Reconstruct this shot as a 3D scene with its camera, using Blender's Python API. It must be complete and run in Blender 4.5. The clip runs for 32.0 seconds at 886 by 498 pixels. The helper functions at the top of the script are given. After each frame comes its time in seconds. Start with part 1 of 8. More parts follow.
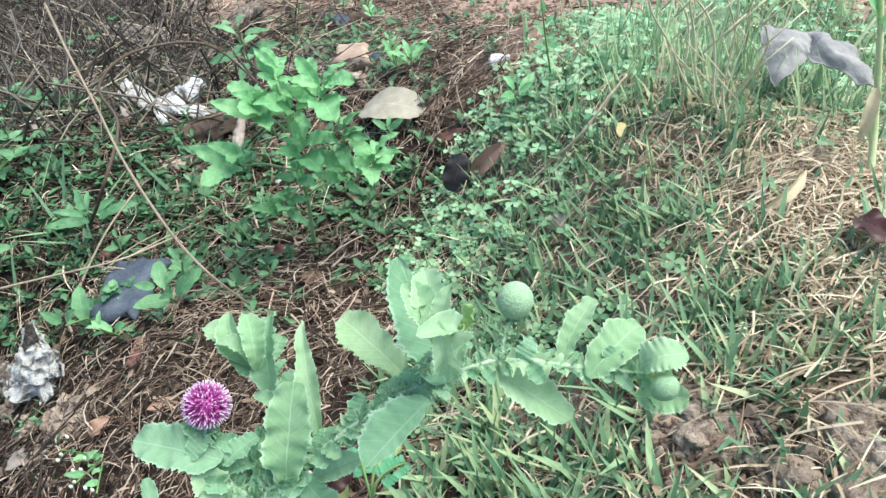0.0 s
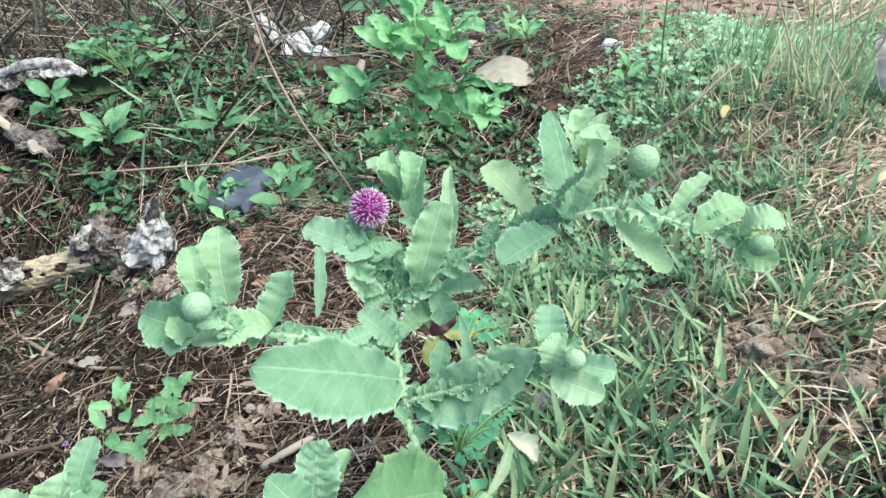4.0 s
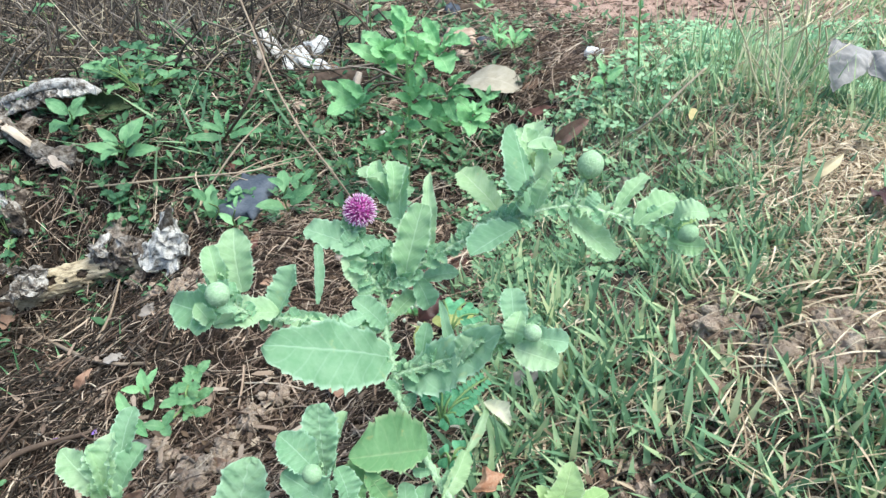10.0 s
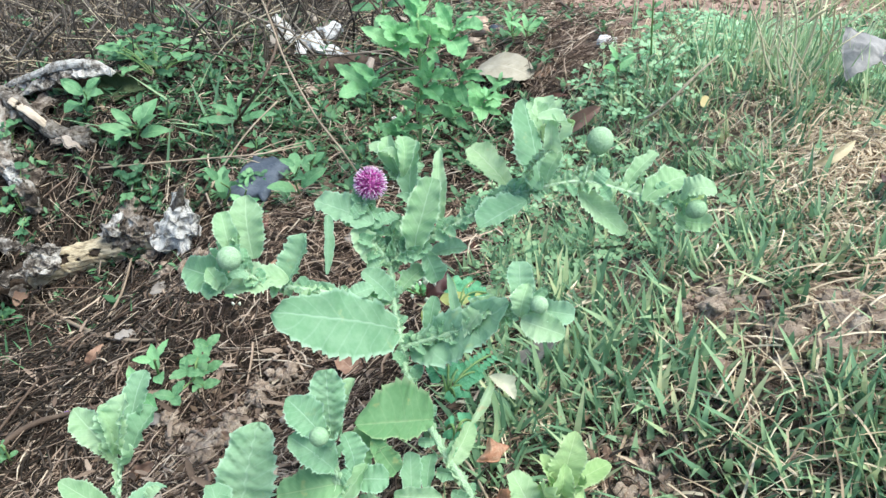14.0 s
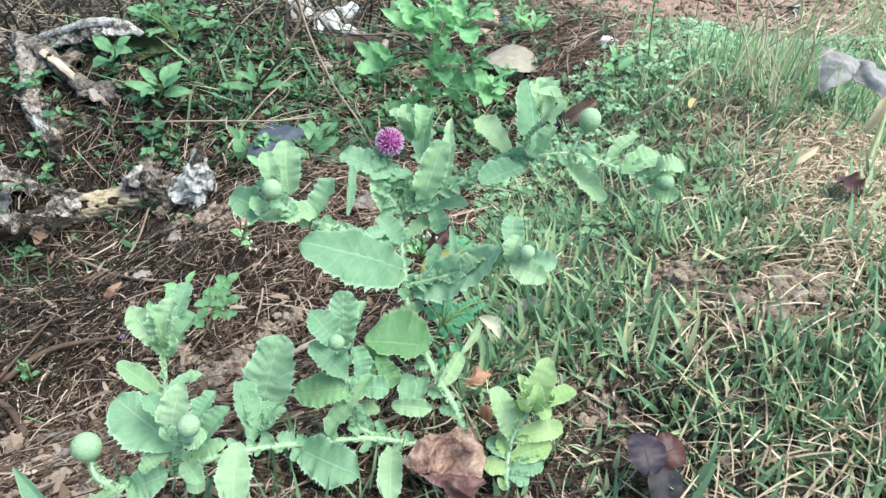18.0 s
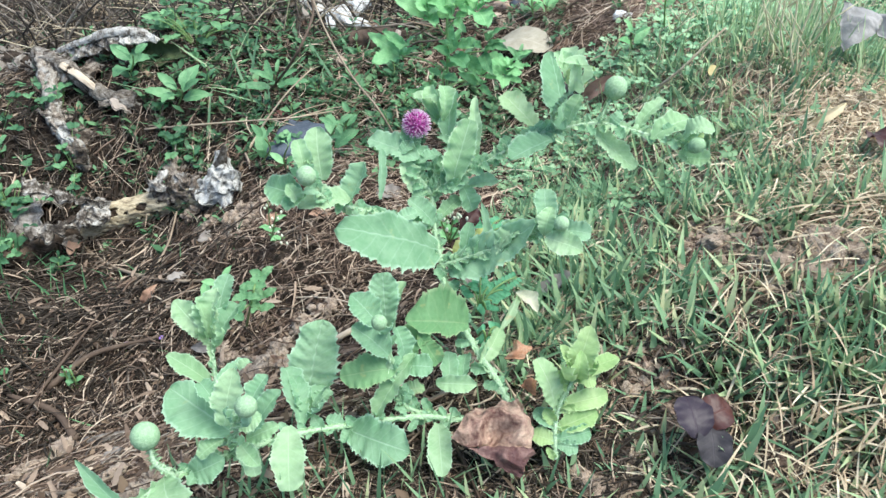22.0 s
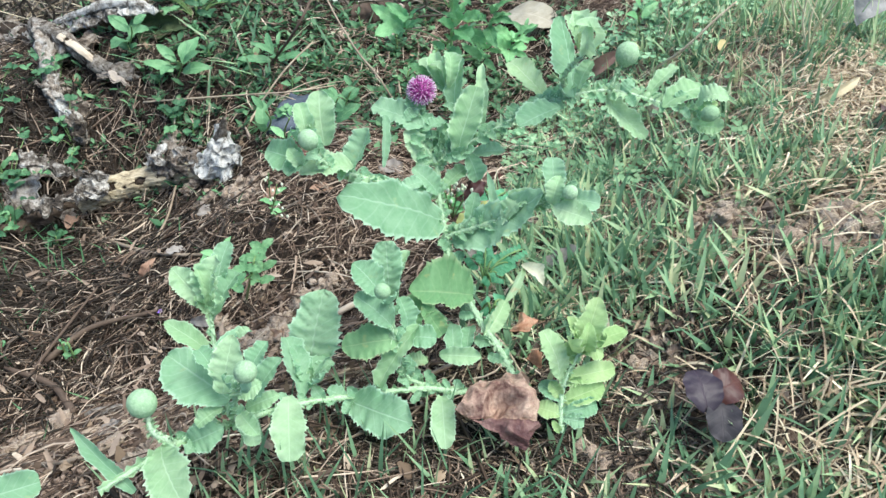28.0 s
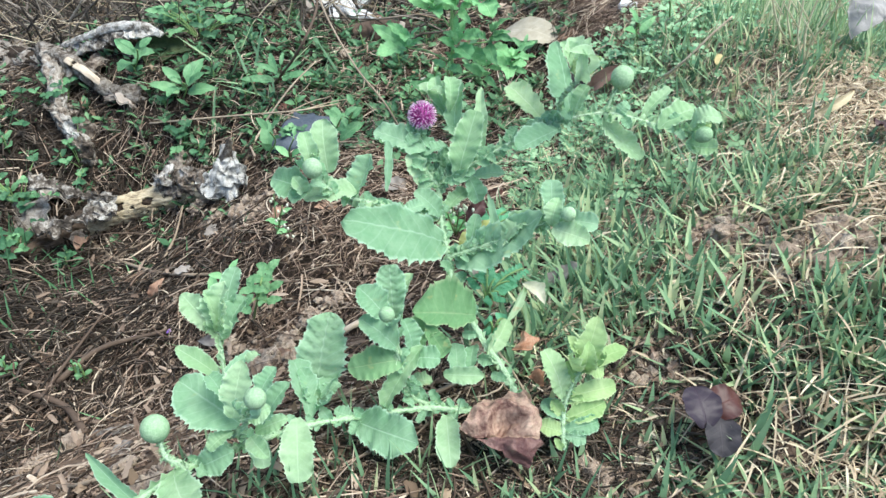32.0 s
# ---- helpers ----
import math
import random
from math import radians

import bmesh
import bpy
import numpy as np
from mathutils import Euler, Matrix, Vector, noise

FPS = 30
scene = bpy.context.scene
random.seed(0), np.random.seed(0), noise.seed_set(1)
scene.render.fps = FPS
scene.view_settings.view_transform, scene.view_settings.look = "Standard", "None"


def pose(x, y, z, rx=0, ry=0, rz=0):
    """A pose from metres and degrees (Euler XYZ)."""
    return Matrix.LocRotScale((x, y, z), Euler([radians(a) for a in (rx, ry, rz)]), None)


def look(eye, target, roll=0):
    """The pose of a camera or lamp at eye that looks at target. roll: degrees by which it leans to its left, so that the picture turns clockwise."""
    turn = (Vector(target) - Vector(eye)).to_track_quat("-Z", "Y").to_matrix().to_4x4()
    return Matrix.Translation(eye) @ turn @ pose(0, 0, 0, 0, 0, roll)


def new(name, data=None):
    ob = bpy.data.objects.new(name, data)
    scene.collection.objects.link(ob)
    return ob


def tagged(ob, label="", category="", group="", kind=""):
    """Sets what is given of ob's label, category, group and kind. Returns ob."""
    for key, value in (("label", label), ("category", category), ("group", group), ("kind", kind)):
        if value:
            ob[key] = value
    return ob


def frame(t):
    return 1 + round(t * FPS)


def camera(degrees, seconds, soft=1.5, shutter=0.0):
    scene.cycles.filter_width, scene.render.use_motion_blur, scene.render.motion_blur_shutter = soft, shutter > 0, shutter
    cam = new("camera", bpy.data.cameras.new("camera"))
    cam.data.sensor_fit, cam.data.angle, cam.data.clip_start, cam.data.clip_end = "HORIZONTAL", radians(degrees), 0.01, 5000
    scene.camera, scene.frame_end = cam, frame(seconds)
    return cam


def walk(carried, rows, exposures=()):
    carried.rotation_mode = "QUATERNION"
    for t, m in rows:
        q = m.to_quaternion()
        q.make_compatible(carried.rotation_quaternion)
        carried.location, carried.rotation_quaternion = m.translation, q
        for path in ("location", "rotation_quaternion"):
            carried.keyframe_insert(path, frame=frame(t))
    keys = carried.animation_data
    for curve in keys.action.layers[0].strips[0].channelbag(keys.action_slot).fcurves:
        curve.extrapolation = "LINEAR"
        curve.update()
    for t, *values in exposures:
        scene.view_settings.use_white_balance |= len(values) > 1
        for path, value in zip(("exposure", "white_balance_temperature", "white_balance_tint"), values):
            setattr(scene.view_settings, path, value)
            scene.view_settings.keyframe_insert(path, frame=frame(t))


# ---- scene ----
cam = camera(63.32, 32.0, soft=1.5)
PATH = [
    (0, 0.0027, -0.0827, 0.3040, 52.27, 5.04, -11.91),
    (0.5, 0.0150, -0.0682, 0.2774, 49.69, 4.49, -14.63),
    (1, 0.0139, -0.0673, 0.2710, 49.56, 3.92, -14.26),
    (1.5, 0.0120, -0.0783, 0.2834, 50.43, 3.78, -12.89),
    (2, 0.0004, -0.0939, 0.3093, 52.27, 4.19, -10.85),
    (2.5, 0.0082, -0.0998, 0.3073, 52.74, 4.52, -10.09),
    (3, 0.0011, -0.1063, 0.2919, 52.62, 2.55, -8.21),
    (3.5, -0.0221, -0.1335, 0.2811, 53.21, 0.42, -3.64),
    (5.5, -0.0500, -0.1623, 0.2993, 54.12, -4.02, -2.37),
    (6, -0.0502, -0.1623, 0.2996, 54.35, -2.18, -1.31),
    (6.5, -0.0484, -0.1789, 0.2989, 54.45, -1.18, 1.12),
    (7, -0.0442, -0.2042, 0.3051, 52.05, -0.43, -0.21),
    (7.5, -0.0342, -0.2001, 0.3083, 52.77, 2.04, -1.80),
    (8, -0.0256, -0.1903, 0.2983, 52.76, 0.84, -2.81),
    (8.5, -0.0336, -0.1906, 0.3014, 53.13, 0.97, -2.06),
    (9, -0.0333, -0.1893, 0.3058, 53.61, 0.96, -2.20),
    (9.5, -0.0334, -0.1897, 0.3108, 53.97, 0.91, -2.40),
    (10, -0.0289, -0.1905, 0.3089, 53.79, 0.51, -2.67),
    (10.5, -0.0289, -0.1937, 0.3082, 53.65, 0.50, -2.02),
    (11, -0.0331, -0.1933, 0.3099, 54.02, 0.26, -1.66),
    (11.5, -0.0373, -0.1930, 0.3110, 54.36, -0.02, -1.49),
    (12, -0.0399, -0.1930, 0.3120, 54.47, -0.23, -1.42),
    (12.5, -0.0420, -0.1923, 0.3138, 54.66, -0.13, -1.29),
    (13, -0.0410, -0.1940, 0.3141, 54.54, -0.06, -1.05),
    (13.5, -0.0304, -0.1935, 0.3046, 53.84, -0.52, -2.00),
    (14, -0.0290, -0.1984, 0.3031, 53.34, 0.13, -1.48),
    (14.5, -0.0231, -0.1961, 0.3100, 53.79, 0.75, -2.49),
    (15, -0.0296, -0.2081, 0.2994, 53.06, -0.48, -1.22),
    (15.5, -0.0439, -0.2176, 0.3017, 53.19, -0.53, 0.66),
    (17.5, -0.0386, -0.2434, 0.3019, 53.39, -2.47, 1.24),
    (18, -0.0364, -0.2524, 0.3180, 52.66, -3.93, 0.61),
    (18.5, -0.0360, -0.2635, 0.3142, 51.75, -2.31, -1.22),
    (19, -0.0425, -0.2521, 0.3017, 51.92, -2.54, -1.53),
    (19.5, -0.0429, -0.2521, 0.3067, 52.48, -1.92, -1.31),
    (20, -0.0364, -0.2526, 0.3119, 52.81, -1.39, -1.74),
    (20.5, -0.0411, -0.2562, 0.3132, 52.91, -1.12, -0.68),
    (21, -0.0433, -0.2589, 0.3133, 52.39, -0.89, 0.22),
    (21.5, -0.0467, -0.2634, 0.3156, 51.87, -0.01, 0.87),
    (22, -0.0437, -0.2586, 0.3133, 52.10, -0.19, -0.29),
    (22.5, -0.0420, -0.2579, 0.3124, 51.71, -0.10, -0.79),
    (23, -0.0432, -0.2594, 0.3094, 51.72, -0.59, -0.33),
    (23.5, -0.0443, -0.2598, 0.3066, 51.56, -0.70, -0.25),
    (24, -0.0449, -0.2587, 0.3083, 51.50, -0.52, -0.29),
    (24.5, -0.0451, -0.2601, 0.3103, 51.66, -0.54, -0.01),
    (25, -0.0470, -0.2622, 0.3063, 51.20, -0.94, 0.66),
    (25.5, -0.0460, -0.2582, 0.3066, 51.29, -0.69, 0.20),
    (26, -0.0466, -0.2584, 0.3070, 51.10, -0.29, 0.40),
    (26.5, -0.0458, -0.2597, 0.3018, 50.66, -0.77, 0.44),
    (28.5, -0.0462, -0.2553, 0.3037, 50.90, -0.58, -0.06),
    (29, -0.0470, -0.2551, 0.3046, 51.03, -0.72, -0.01),
    (29.5, -0.0444, -0.2540, 0.3040, 51.09, -0.54, -0.42),
    (30, -0.0441, -0.2549, 0.3085, 51.45, -0.14, -0.37),
    (30.5, -0.0449, -0.2554, 0.3098, 51.62, -0.09, -0.24),
    (31, -0.0471, -0.2562, 0.3094, 51.55, -0.08, -0.08),
    (31.5, -0.0460, -0.2590, 0.3083, 51.02, 0.03, 0.02),
    (32, -0.0445, -0.2586, 0.3128, 51.50, 0.37, -0.21),
]
walk(cam, [(t, pose(x, y, z, a, b, c)) for t, x, y, z, a, b, c in PATH], exposures=[(0, 0.89, 6450, 6), (32, 0.89, 6450, 6)])

# ---- light ----
world = bpy.data.worlds.new("world")
scene.world = world
world.use_nodes = True
_sky = world.node_tree.nodes.new("ShaderNodeTexSky")
_sky.sky_type, _sky.sun_disc = "NISHITA", False
_sky.sun_elevation, _sky.sun_rotation = radians(66), radians(104)
_bg = world.node_tree.nodes["Background"]
_bg.inputs["Strength"].default_value = 0.14
world.node_tree.links.new(_sky.outputs[0], _bg.inputs["Color"])
sun_data = bpy.data.lights.new("sun", "SUN")
sun_data.energy, sun_data.angle, sun_data.color = 3.5, radians(44), (1.0, 0.97, 0.9)
sun = new("sun", sun_data)
sun.matrix_world = look((0.95, -0.25, 2.2), (0, 0, 0))


# ---- materials ----
def nodes(name):
    m = bpy.data.materials.new(name)
    m.use_nodes = True
    t = m.node_tree
    return m, t, t.nodes["Principled BSDF"], t.links.new


def ramp(t, stops):
    n = t.nodes.new("ShaderNodeValToRGB")
    while len(n.color_ramp.elements) < len(stops):
        n.color_ramp.elements.new(0.5)
    for e, (p, c) in zip(n.color_ramp.elements, stops):
        e.position, e.color = p, (*c, 1)
    return n


def tex(t, scale, detail=4.0, rough=0.6, coord="Object", stretch=None):
    c = t.nodes.new("ShaderNodeTexCoord")
    n = t.nodes.new("ShaderNodeTexNoise")
    n.inputs["Scale"].default_value, n.inputs["Detail"].default_value, n.inputs["Roughness"].default_value = scale, detail, rough
    if stretch:
        m = t.nodes.new("ShaderNodeMapping")
        m.inputs["Scale"].default_value = stretch
        t.links.new(c.outputs[coord], m.inputs[0])
        t.links.new(m.outputs[0], n.inputs["Vector"])
    else:
        t.links.new(c.outputs[coord], n.inputs["Vector"])
    return n


def mixc(t, fac, a, b, mode="MIX"):
    n = t.nodes.new("ShaderNodeMix")
    n.data_type, n.blend_type = "RGBA", mode
    for i, v in ((0, fac), (6, a), (7, b)):
        if isinstance(v, (int, float)):
            n.inputs[i].default_value = v
        elif isinstance(v, tuple):
            n.inputs[i].default_value = (*v, 1)
        else:
            t.links.new(v, n.inputs[i])
    return n.outputs[2]


def maths(t, op, a, b=0.0, c=0.0):
    n = t.nodes.new("ShaderNodeMath")
    n.operation = op
    for i, v in enumerate((a, b, c)):
        if isinstance(v, (int, float)):
            n.inputs[i].default_value = v
        else:
            t.links.new(v, n.inputs[i])
    return n.outputs[0]


def bump(t, bsdf, height, strength=0.4, dist=0.001):
    b = t.nodes.new("ShaderNodeBump")
    b.inputs["Strength"].default_value, b.inputs["Distance"].default_value = strength, dist
    t.links.new(height, b.inputs["Height"])
    t.links.new(b.outputs[0], bsdf.inputs["Normal"])


def island(t):
    return t.nodes.new("ShaderNodeNewGeometry").outputs["Random Per Island"]


def see_through(t, bsdf, color, share):
    """Thin leaves let light through."""
    tr, mx = t.nodes.new("ShaderNodeBsdfTranslucent"), t.nodes.new("ShaderNodeMixShader")
    t.links.new(color, tr.inputs[0])
    mx.inputs[0].default_value = share
    t.links.new(bsdf.outputs[0], mx.inputs[1])
    t.links.new(tr.outputs[0], mx.inputs[2])
    t.links.new(mx.outputs[0], t.nodes["Material Output"].inputs["Surface"])


def leaf_material(name, dark, light, vein, rough=0.6, share=0.25, veins=7.0, vary=0.6, patch=None, margin=False):
    """A leaf with a pale midrib and side veins, laid out by its UVs (along, across)."""
    m, t, b, link = nodes(name)
    uv = t.nodes.new("ShaderNodeUVMap")
    sep = t.nodes.new("ShaderNodeSeparateXYZ")
    link(uv.outputs[0], sep.inputs[0])
    across = maths(t, "ABSOLUTE", maths(t, "SUBTRACT", sep.outputs[1], 0.5))
    rib = maths(t, "SUBTRACT", 1.0, maths(t, "MULTIPLY", across, 32.0))
    rib.node.use_clamp = True
    wave = maths(t, "SINE", maths(t, "MULTIPLY", maths(t, "SUBTRACT", maths(t, "MULTIPLY", sep.outputs[0], veins), maths(t, "MULTIPLY", across, 3.2)), 6.2832))
    side = maths(t, "MULTIPLY", maths(t, "SUBTRACT", wave, 0.86), 3.5)
    side.node.use_clamp = True
    n1, n2 = tex(t, 75, 4), tex(t, 520, 3)
    rnd = t.nodes.new("ShaderNodeObjectInfo").outputs["Random"]
    fac = maths(t, "ADD", maths(t, "MULTIPLY_ADD", n1.outputs[0], 1.7, -0.38), maths(t, "MULTIPLY", maths(t, "SUBTRACT", rnd, 0.6), vary))
    fac = maths(t, "ADD", fac, maths(t, "MULTIPLY", maths(t, "SUBTRACT", n2.outputs[0], 0.5), 0.7))
    fac.node.use_clamp = True
    col = mixc(t, fac, dark, light)
    if patch:
        spots = ramp(t, [(0.66, (0, 0, 0)), (0.72, (1, 1, 1))])
        link(tex(t, 95, 3).outputs[0], spots.inputs[0])
        col = mixc(t, maths(t, "MULTIPLY", spots.outputs[0], 0.6), col, patch)
    col = mixc(t, maths(t, "MULTIPLY", maths(t, "MAXIMUM", rib, maths(t, "MULTIPLY", side, 0.6)), 0.48), col, vein)
    if margin:
        hem = maths(t, "MULTIPLY", maths(t, "SUBTRACT", across, 0.43), 16.0)
        hem.node.use_clamp = True
        col = mixc(t, maths(t, "MULTIPLY", hem, 0.75), col, vein)
    link(col, b.inputs["Base Color"])
    b.inputs["Roughness"].default_value = rough
    b.inputs["Specular IOR Level"].default_value = 0.35
    bump(t, b, maths(t, "SUBTRACT", maths(t, "MULTIPLY", n2.outputs[0], 0.6), maths(t, "MAXIMUM", rib, maths(t, "MULTIPLY", side, 0.5))), 0.35, 0.0006)
    see_through(t, b, col, share)
    return m


def blade_material(name, stops, rough=0.55, share=0.2, scale=120):
    """Many small loose pieces in one mesh, each of its own tone."""
    m, t, b, link = nodes(name)
    r = ramp(t, stops)
    n = tex(t, scale, 3)
    link(maths(t, "ADD", maths(t, "MULTIPLY", island(t), 0.85), maths(t, "MULTIPLY", maths(t, "SUBTRACT", n.outputs[0], 0.4), 0.35)), r.inputs[0])
    link(r.outputs[0], b.inputs["Base Color"])
    b.inputs["Roughness"].default_value = rough
    b.inputs["Specular IOR Level"].default_value = 0.3
    bump(t, b, tex(t, 900, 2).outputs[0], 0.25, 0.0004)
    if share:
        see_through(t, b, r.outputs[0], share)
    return m


def rough_material(name, stops, scale=60, fine=500, rough=0.9, relief=0.6, dist=0.002, stretch=None, vary=0.2):
    """Bark, stone, soil lumps and the like: two scales of tone and relief."""
    m, t, b, link = nodes(name)
    n1, n2 = tex(t, scale, 6, 0.65, stretch=stretch), tex(t, fine, 4, 0.6, stretch=stretch)
    rnd = t.nodes.new("ShaderNodeObjectInfo").outputs["Random"]
    fac = maths(t, "ADD", maths(t, "MULTIPLY", n1.outputs[0], 0.75), maths(t, "MULTIPLY", n2.outputs[0], 0.3))
    fac = maths(t, "ADD", fac, maths(t, "MULTIPLY", maths(t, "SUBTRACT", rnd, 0.5), vary))
    r = ramp(t, stops)
    link(fac, r.inputs[0])
    link(r.outputs[0], b.inputs["Base Color"])
    b.inputs["Roughness"].default_value = rough
    b.inputs["Specular IOR Level"].default_value = 0.2
    bump(t, b, maths(t, "ADD", n1.outputs[0], maths(t, "MULTIPLY", n2.outputs[0], 0.35)), relief, dist)
    return m


THISTLE = leaf_material("thistle_leaf", (0.202, 0.399, 0.226), (0.337, 0.54, 0.35), (0.496, 0.704, 0.533), 0.85, 0.4, 8, patch=(0.37, 0.50, 0.27), margin=True)
THISTLE_PALE = leaf_material("thistle_young_leaf", (0.29, 0.494, 0.261), (0.465, 0.646, 0.413), (0.606, 0.79, 0.57), 0.85, 0.4, 8, margin=True)
THISTLE_AGED = leaf_material("thistle_aged_leaf", (0.31, 0.47, 0.25), (0.49, 0.62, 0.42), (0.56, 0.65, 0.48), 0.8, 0.25, 8, patch=(0.50, 0.42, 0.26))
WEED = leaf_material("weed_leaf", (0.098, 0.258, 0.119), (0.237, 0.463, 0.226), (0.394, 0.612, 0.349), 0.5, 0.3, 6)
WEED_BRIGHT = leaf_material("bright_weed_leaf", (0.172, 0.445, 0.185), (0.353, 0.653, 0.328), (0.506, 0.75, 0.439), 0.55, 0.35, 6)
WEED_DARK = leaf_material("dark_weed_leaf", (0.045, 0.14, 0.07), (0.10, 0.24, 0.115), (0.20, 0.34, 0.19), 0.5, 0.25, 6)
SHOOT = leaf_material("young_shoot_leaf", (0.293, 0.474, 0.188), (0.474, 0.633, 0.326), (0.579, 0.704, 0.419), 0.85, 0.4, 8, margin=True)
THISTLE_OLD = leaf_material("thistle_old_leaf", (0.159, 0.336, 0.149), (0.27, 0.469, 0.245), (0.408, 0.547, 0.309), 0.8, 0.4, 8, patch=(0.40, 0.45, 0.20), margin=True)
CLOVER_LOW = blade_material("low_clover_leaf", [(0.0, (0.075, 0.18, 0.088)), (0.45, (0.155, 0.3, 0.155)), (0.85, (0.27, 0.43, 0.23)), (1.0, (0.42, 0.52, 0.3))], 0.55, 0.3)
STEM = rough_material("thistle_stem", [(0.25, (0.24, 0.40, 0.23)), (0.5, (0.38, 0.54, 0.35)), (0.75, (0.52, 0.65, 0.48))], 420, 1600, 0.9, 0.9, 0.0015)
WEED_EMERALD = leaf_material("emerald_weed_leaf", (0.11, 0.38, 0.20), (0.22, 0.56, 0.32), (0.32, 0.62, 0.40), 0.55, 0.35, 6)
PALE_FLOWER = rough_material("pale_flower", [(0.2, (0.50, 0.60, 0.38)), (0.5, (0.70, 0.76, 0.58)), (0.8, (0.85, 0.87, 0.78))], 300, 900, 0.8, 0.4, 0.0005)
WEED_STEM = rough_material("weed_stem", [(0.2, (0.10, 0.20, 0.07)), (0.6, (0.20, 0.32, 0.12)), (0.85, (0.28, 0.24, 0.14))], 90, 700, 0.6, 0.3, 0.0005)
WEED_STALK = rough_material("pale_weed_stalk", [(0.2, (0.22, 0.40, 0.16)), (0.6, (0.34, 0.52, 0.24)), (0.85, (0.44, 0.58, 0.32))], 90, 700, 0.6, 0.3, 0.0005)
BUD = rough_material("bud_green", [(0.25, (0.19, 0.32, 0.18)), (0.5, (0.27, 0.42, 0.25)), (0.75, (0.38, 0.53, 0.35))], 900, 2600, 0.9, 0.5, 0.001)
FLORET = blade_material("floret_pink", [(0.0, (0.32, 0.045, 0.23)), (0.5, (0.50, 0.09, 0.37)), (1.0, (0.66, 0.20, 0.52))], 0.6, 0.2, 900)
FLORET_TIP = blade_material("floret_tip", [(0.0, (0.6, 0.3, 0.54)), (0.6, (0.78, 0.58, 0.75)), (1.0, (0.86, 0.78, 0.86))], 0.6, 0.2, 900)
GRASS = blade_material("grass_blade", [(0.0, (0.072, 0.16, 0.09)), (0.4, (0.175, 0.319, 0.18)), (0.72, (0.318, 0.457, 0.251)), (0.9, (0.583, 0.618, 0.357)), (1.0, (0.657, 0.624, 0.408))], 0.5, 0.28)
CLOVER = blade_material("clover_leaf", [(0.0, (0.106, 0.265, 0.138)), (0.4, (0.233, 0.445, 0.249)), (0.8, (0.382, 0.604, 0.36)), (1.0, (0.53, 0.678, 0.424))], 0.55, 0.3)
HERB = blade_material("small_herb", [(0.0, (0.048, 0.13, 0.06)), (0.6, (0.1, 0.23, 0.11)), (1.0, (0.21, 0.38, 0.18))], 0.5, 0.25)
STRAW = blade_material("dry_straw", [(0.0, (0.15, 0.1, 0.066)), (0.28, (0.345, 0.262, 0.178)), (0.6, (0.59, 0.48, 0.335)), (1.0, (0.86, 0.785, 0.6))], 0.7, 0.18)
LITTER = blade_material("twig_litter", [(0.0, (0.018, 0.012, 0.008)), (0.34, (0.07, 0.046, 0.033)), (0.54, (0.23, 0.162, 0.12)), (0.76, (0.46, 0.36, 0.277)), (1.0, (0.78, 0.69, 0.552))], 0.85, 0.0)
CRUMB = blade_material("soil_crumb", [(0.0, (0.084, 0.055, 0.041)), (0.5, (0.208, 0.144, 0.109)), (1.0, (0.384, 0.298, 0.234))], 0.95, 0.0, 300)
CHAFF = blade_material("leaf_fragment", [(0.0, (0.05, 0.033, 0.023)), (0.5, (0.13, 0.09, 0.06)), (0.85, (0.26, 0.19, 0.129)), (1.0, (0.48, 0.42, 0.322))], 0.85, 0.05)
CHIP = blade_material("bark_chip", [(0.0, (0.049, 0.033, 0.023)), (0.35, (0.145, 0.103, 0.077)), (0.65, (0.291, 0.221, 0.167)), (0.88, (0.446, 0.367, 0.284)), (1.0, (0.64, 0.578, 0.459))], 0.85, 0.0, 260)
SOIL_LUMP = rough_material("soil_lump", [(0.25, (0.207, 0.149, 0.111)), (0.5, (0.401, 0.316, 0.247)), (0.8, (0.608, 0.509, 0.411))], 220, 1100, 0.95, 1.0, 0.004)
BARK = rough_material("grey_bark", [(0.36, (0.045, 0.035, 0.028)), (0.47, (0.13, 0.105, 0.085)), (0.58, (0.27, 0.235, 0.20)), (0.70, (0.42, 0.395, 0.35)), (0.85, (0.58, 0.565, 0.53))], 130, 480, 0.95, 0.9, 0.003)
BARK_PALE = rough_material("pale_bark", [(0.37, (0.04, 0.032, 0.026)), (0.47, (0.128, 0.108, 0.088)), (0.58, (0.272, 0.248, 0.216)), (0.75, (0.464, 0.448, 0.416))], 130, 480, 0.95, 0.8, 0.003)
ROT_WOOD = rough_material("rotten_wood", [(0.3, (0.12, 0.09, 0.06)), (0.45, (0.44, 0.37, 0.25)), (0.62, (0.63, 0.55, 0.4)), (0.85, (0.74, 0.67, 0.53))], 120, 700, 0.85, 0.8, 0.003, stretch=(0.4, 1, 1))
RIM_BARK = rough_material("rim_bark", [(0.38, (0.045, 0.038, 0.032)), (0.46, (0.17, 0.15, 0.13)), (0.54, (0.38, 0.365, 0.335)), (0.68, (0.62, 0.61, 0.58))], 95, 520, 0.95, 0.8, 0.003)
LICHEN = rough_material("lichen_white", [(0.3, (0.051, 0.045, 0.039)), (0.38, (0.204, 0.196, 0.178)), (0.46, (0.408, 0.404, 0.383)), (0.64, (0.595, 0.603, 0.586))], 160, 800, 0.95, 0.9, 0.003)
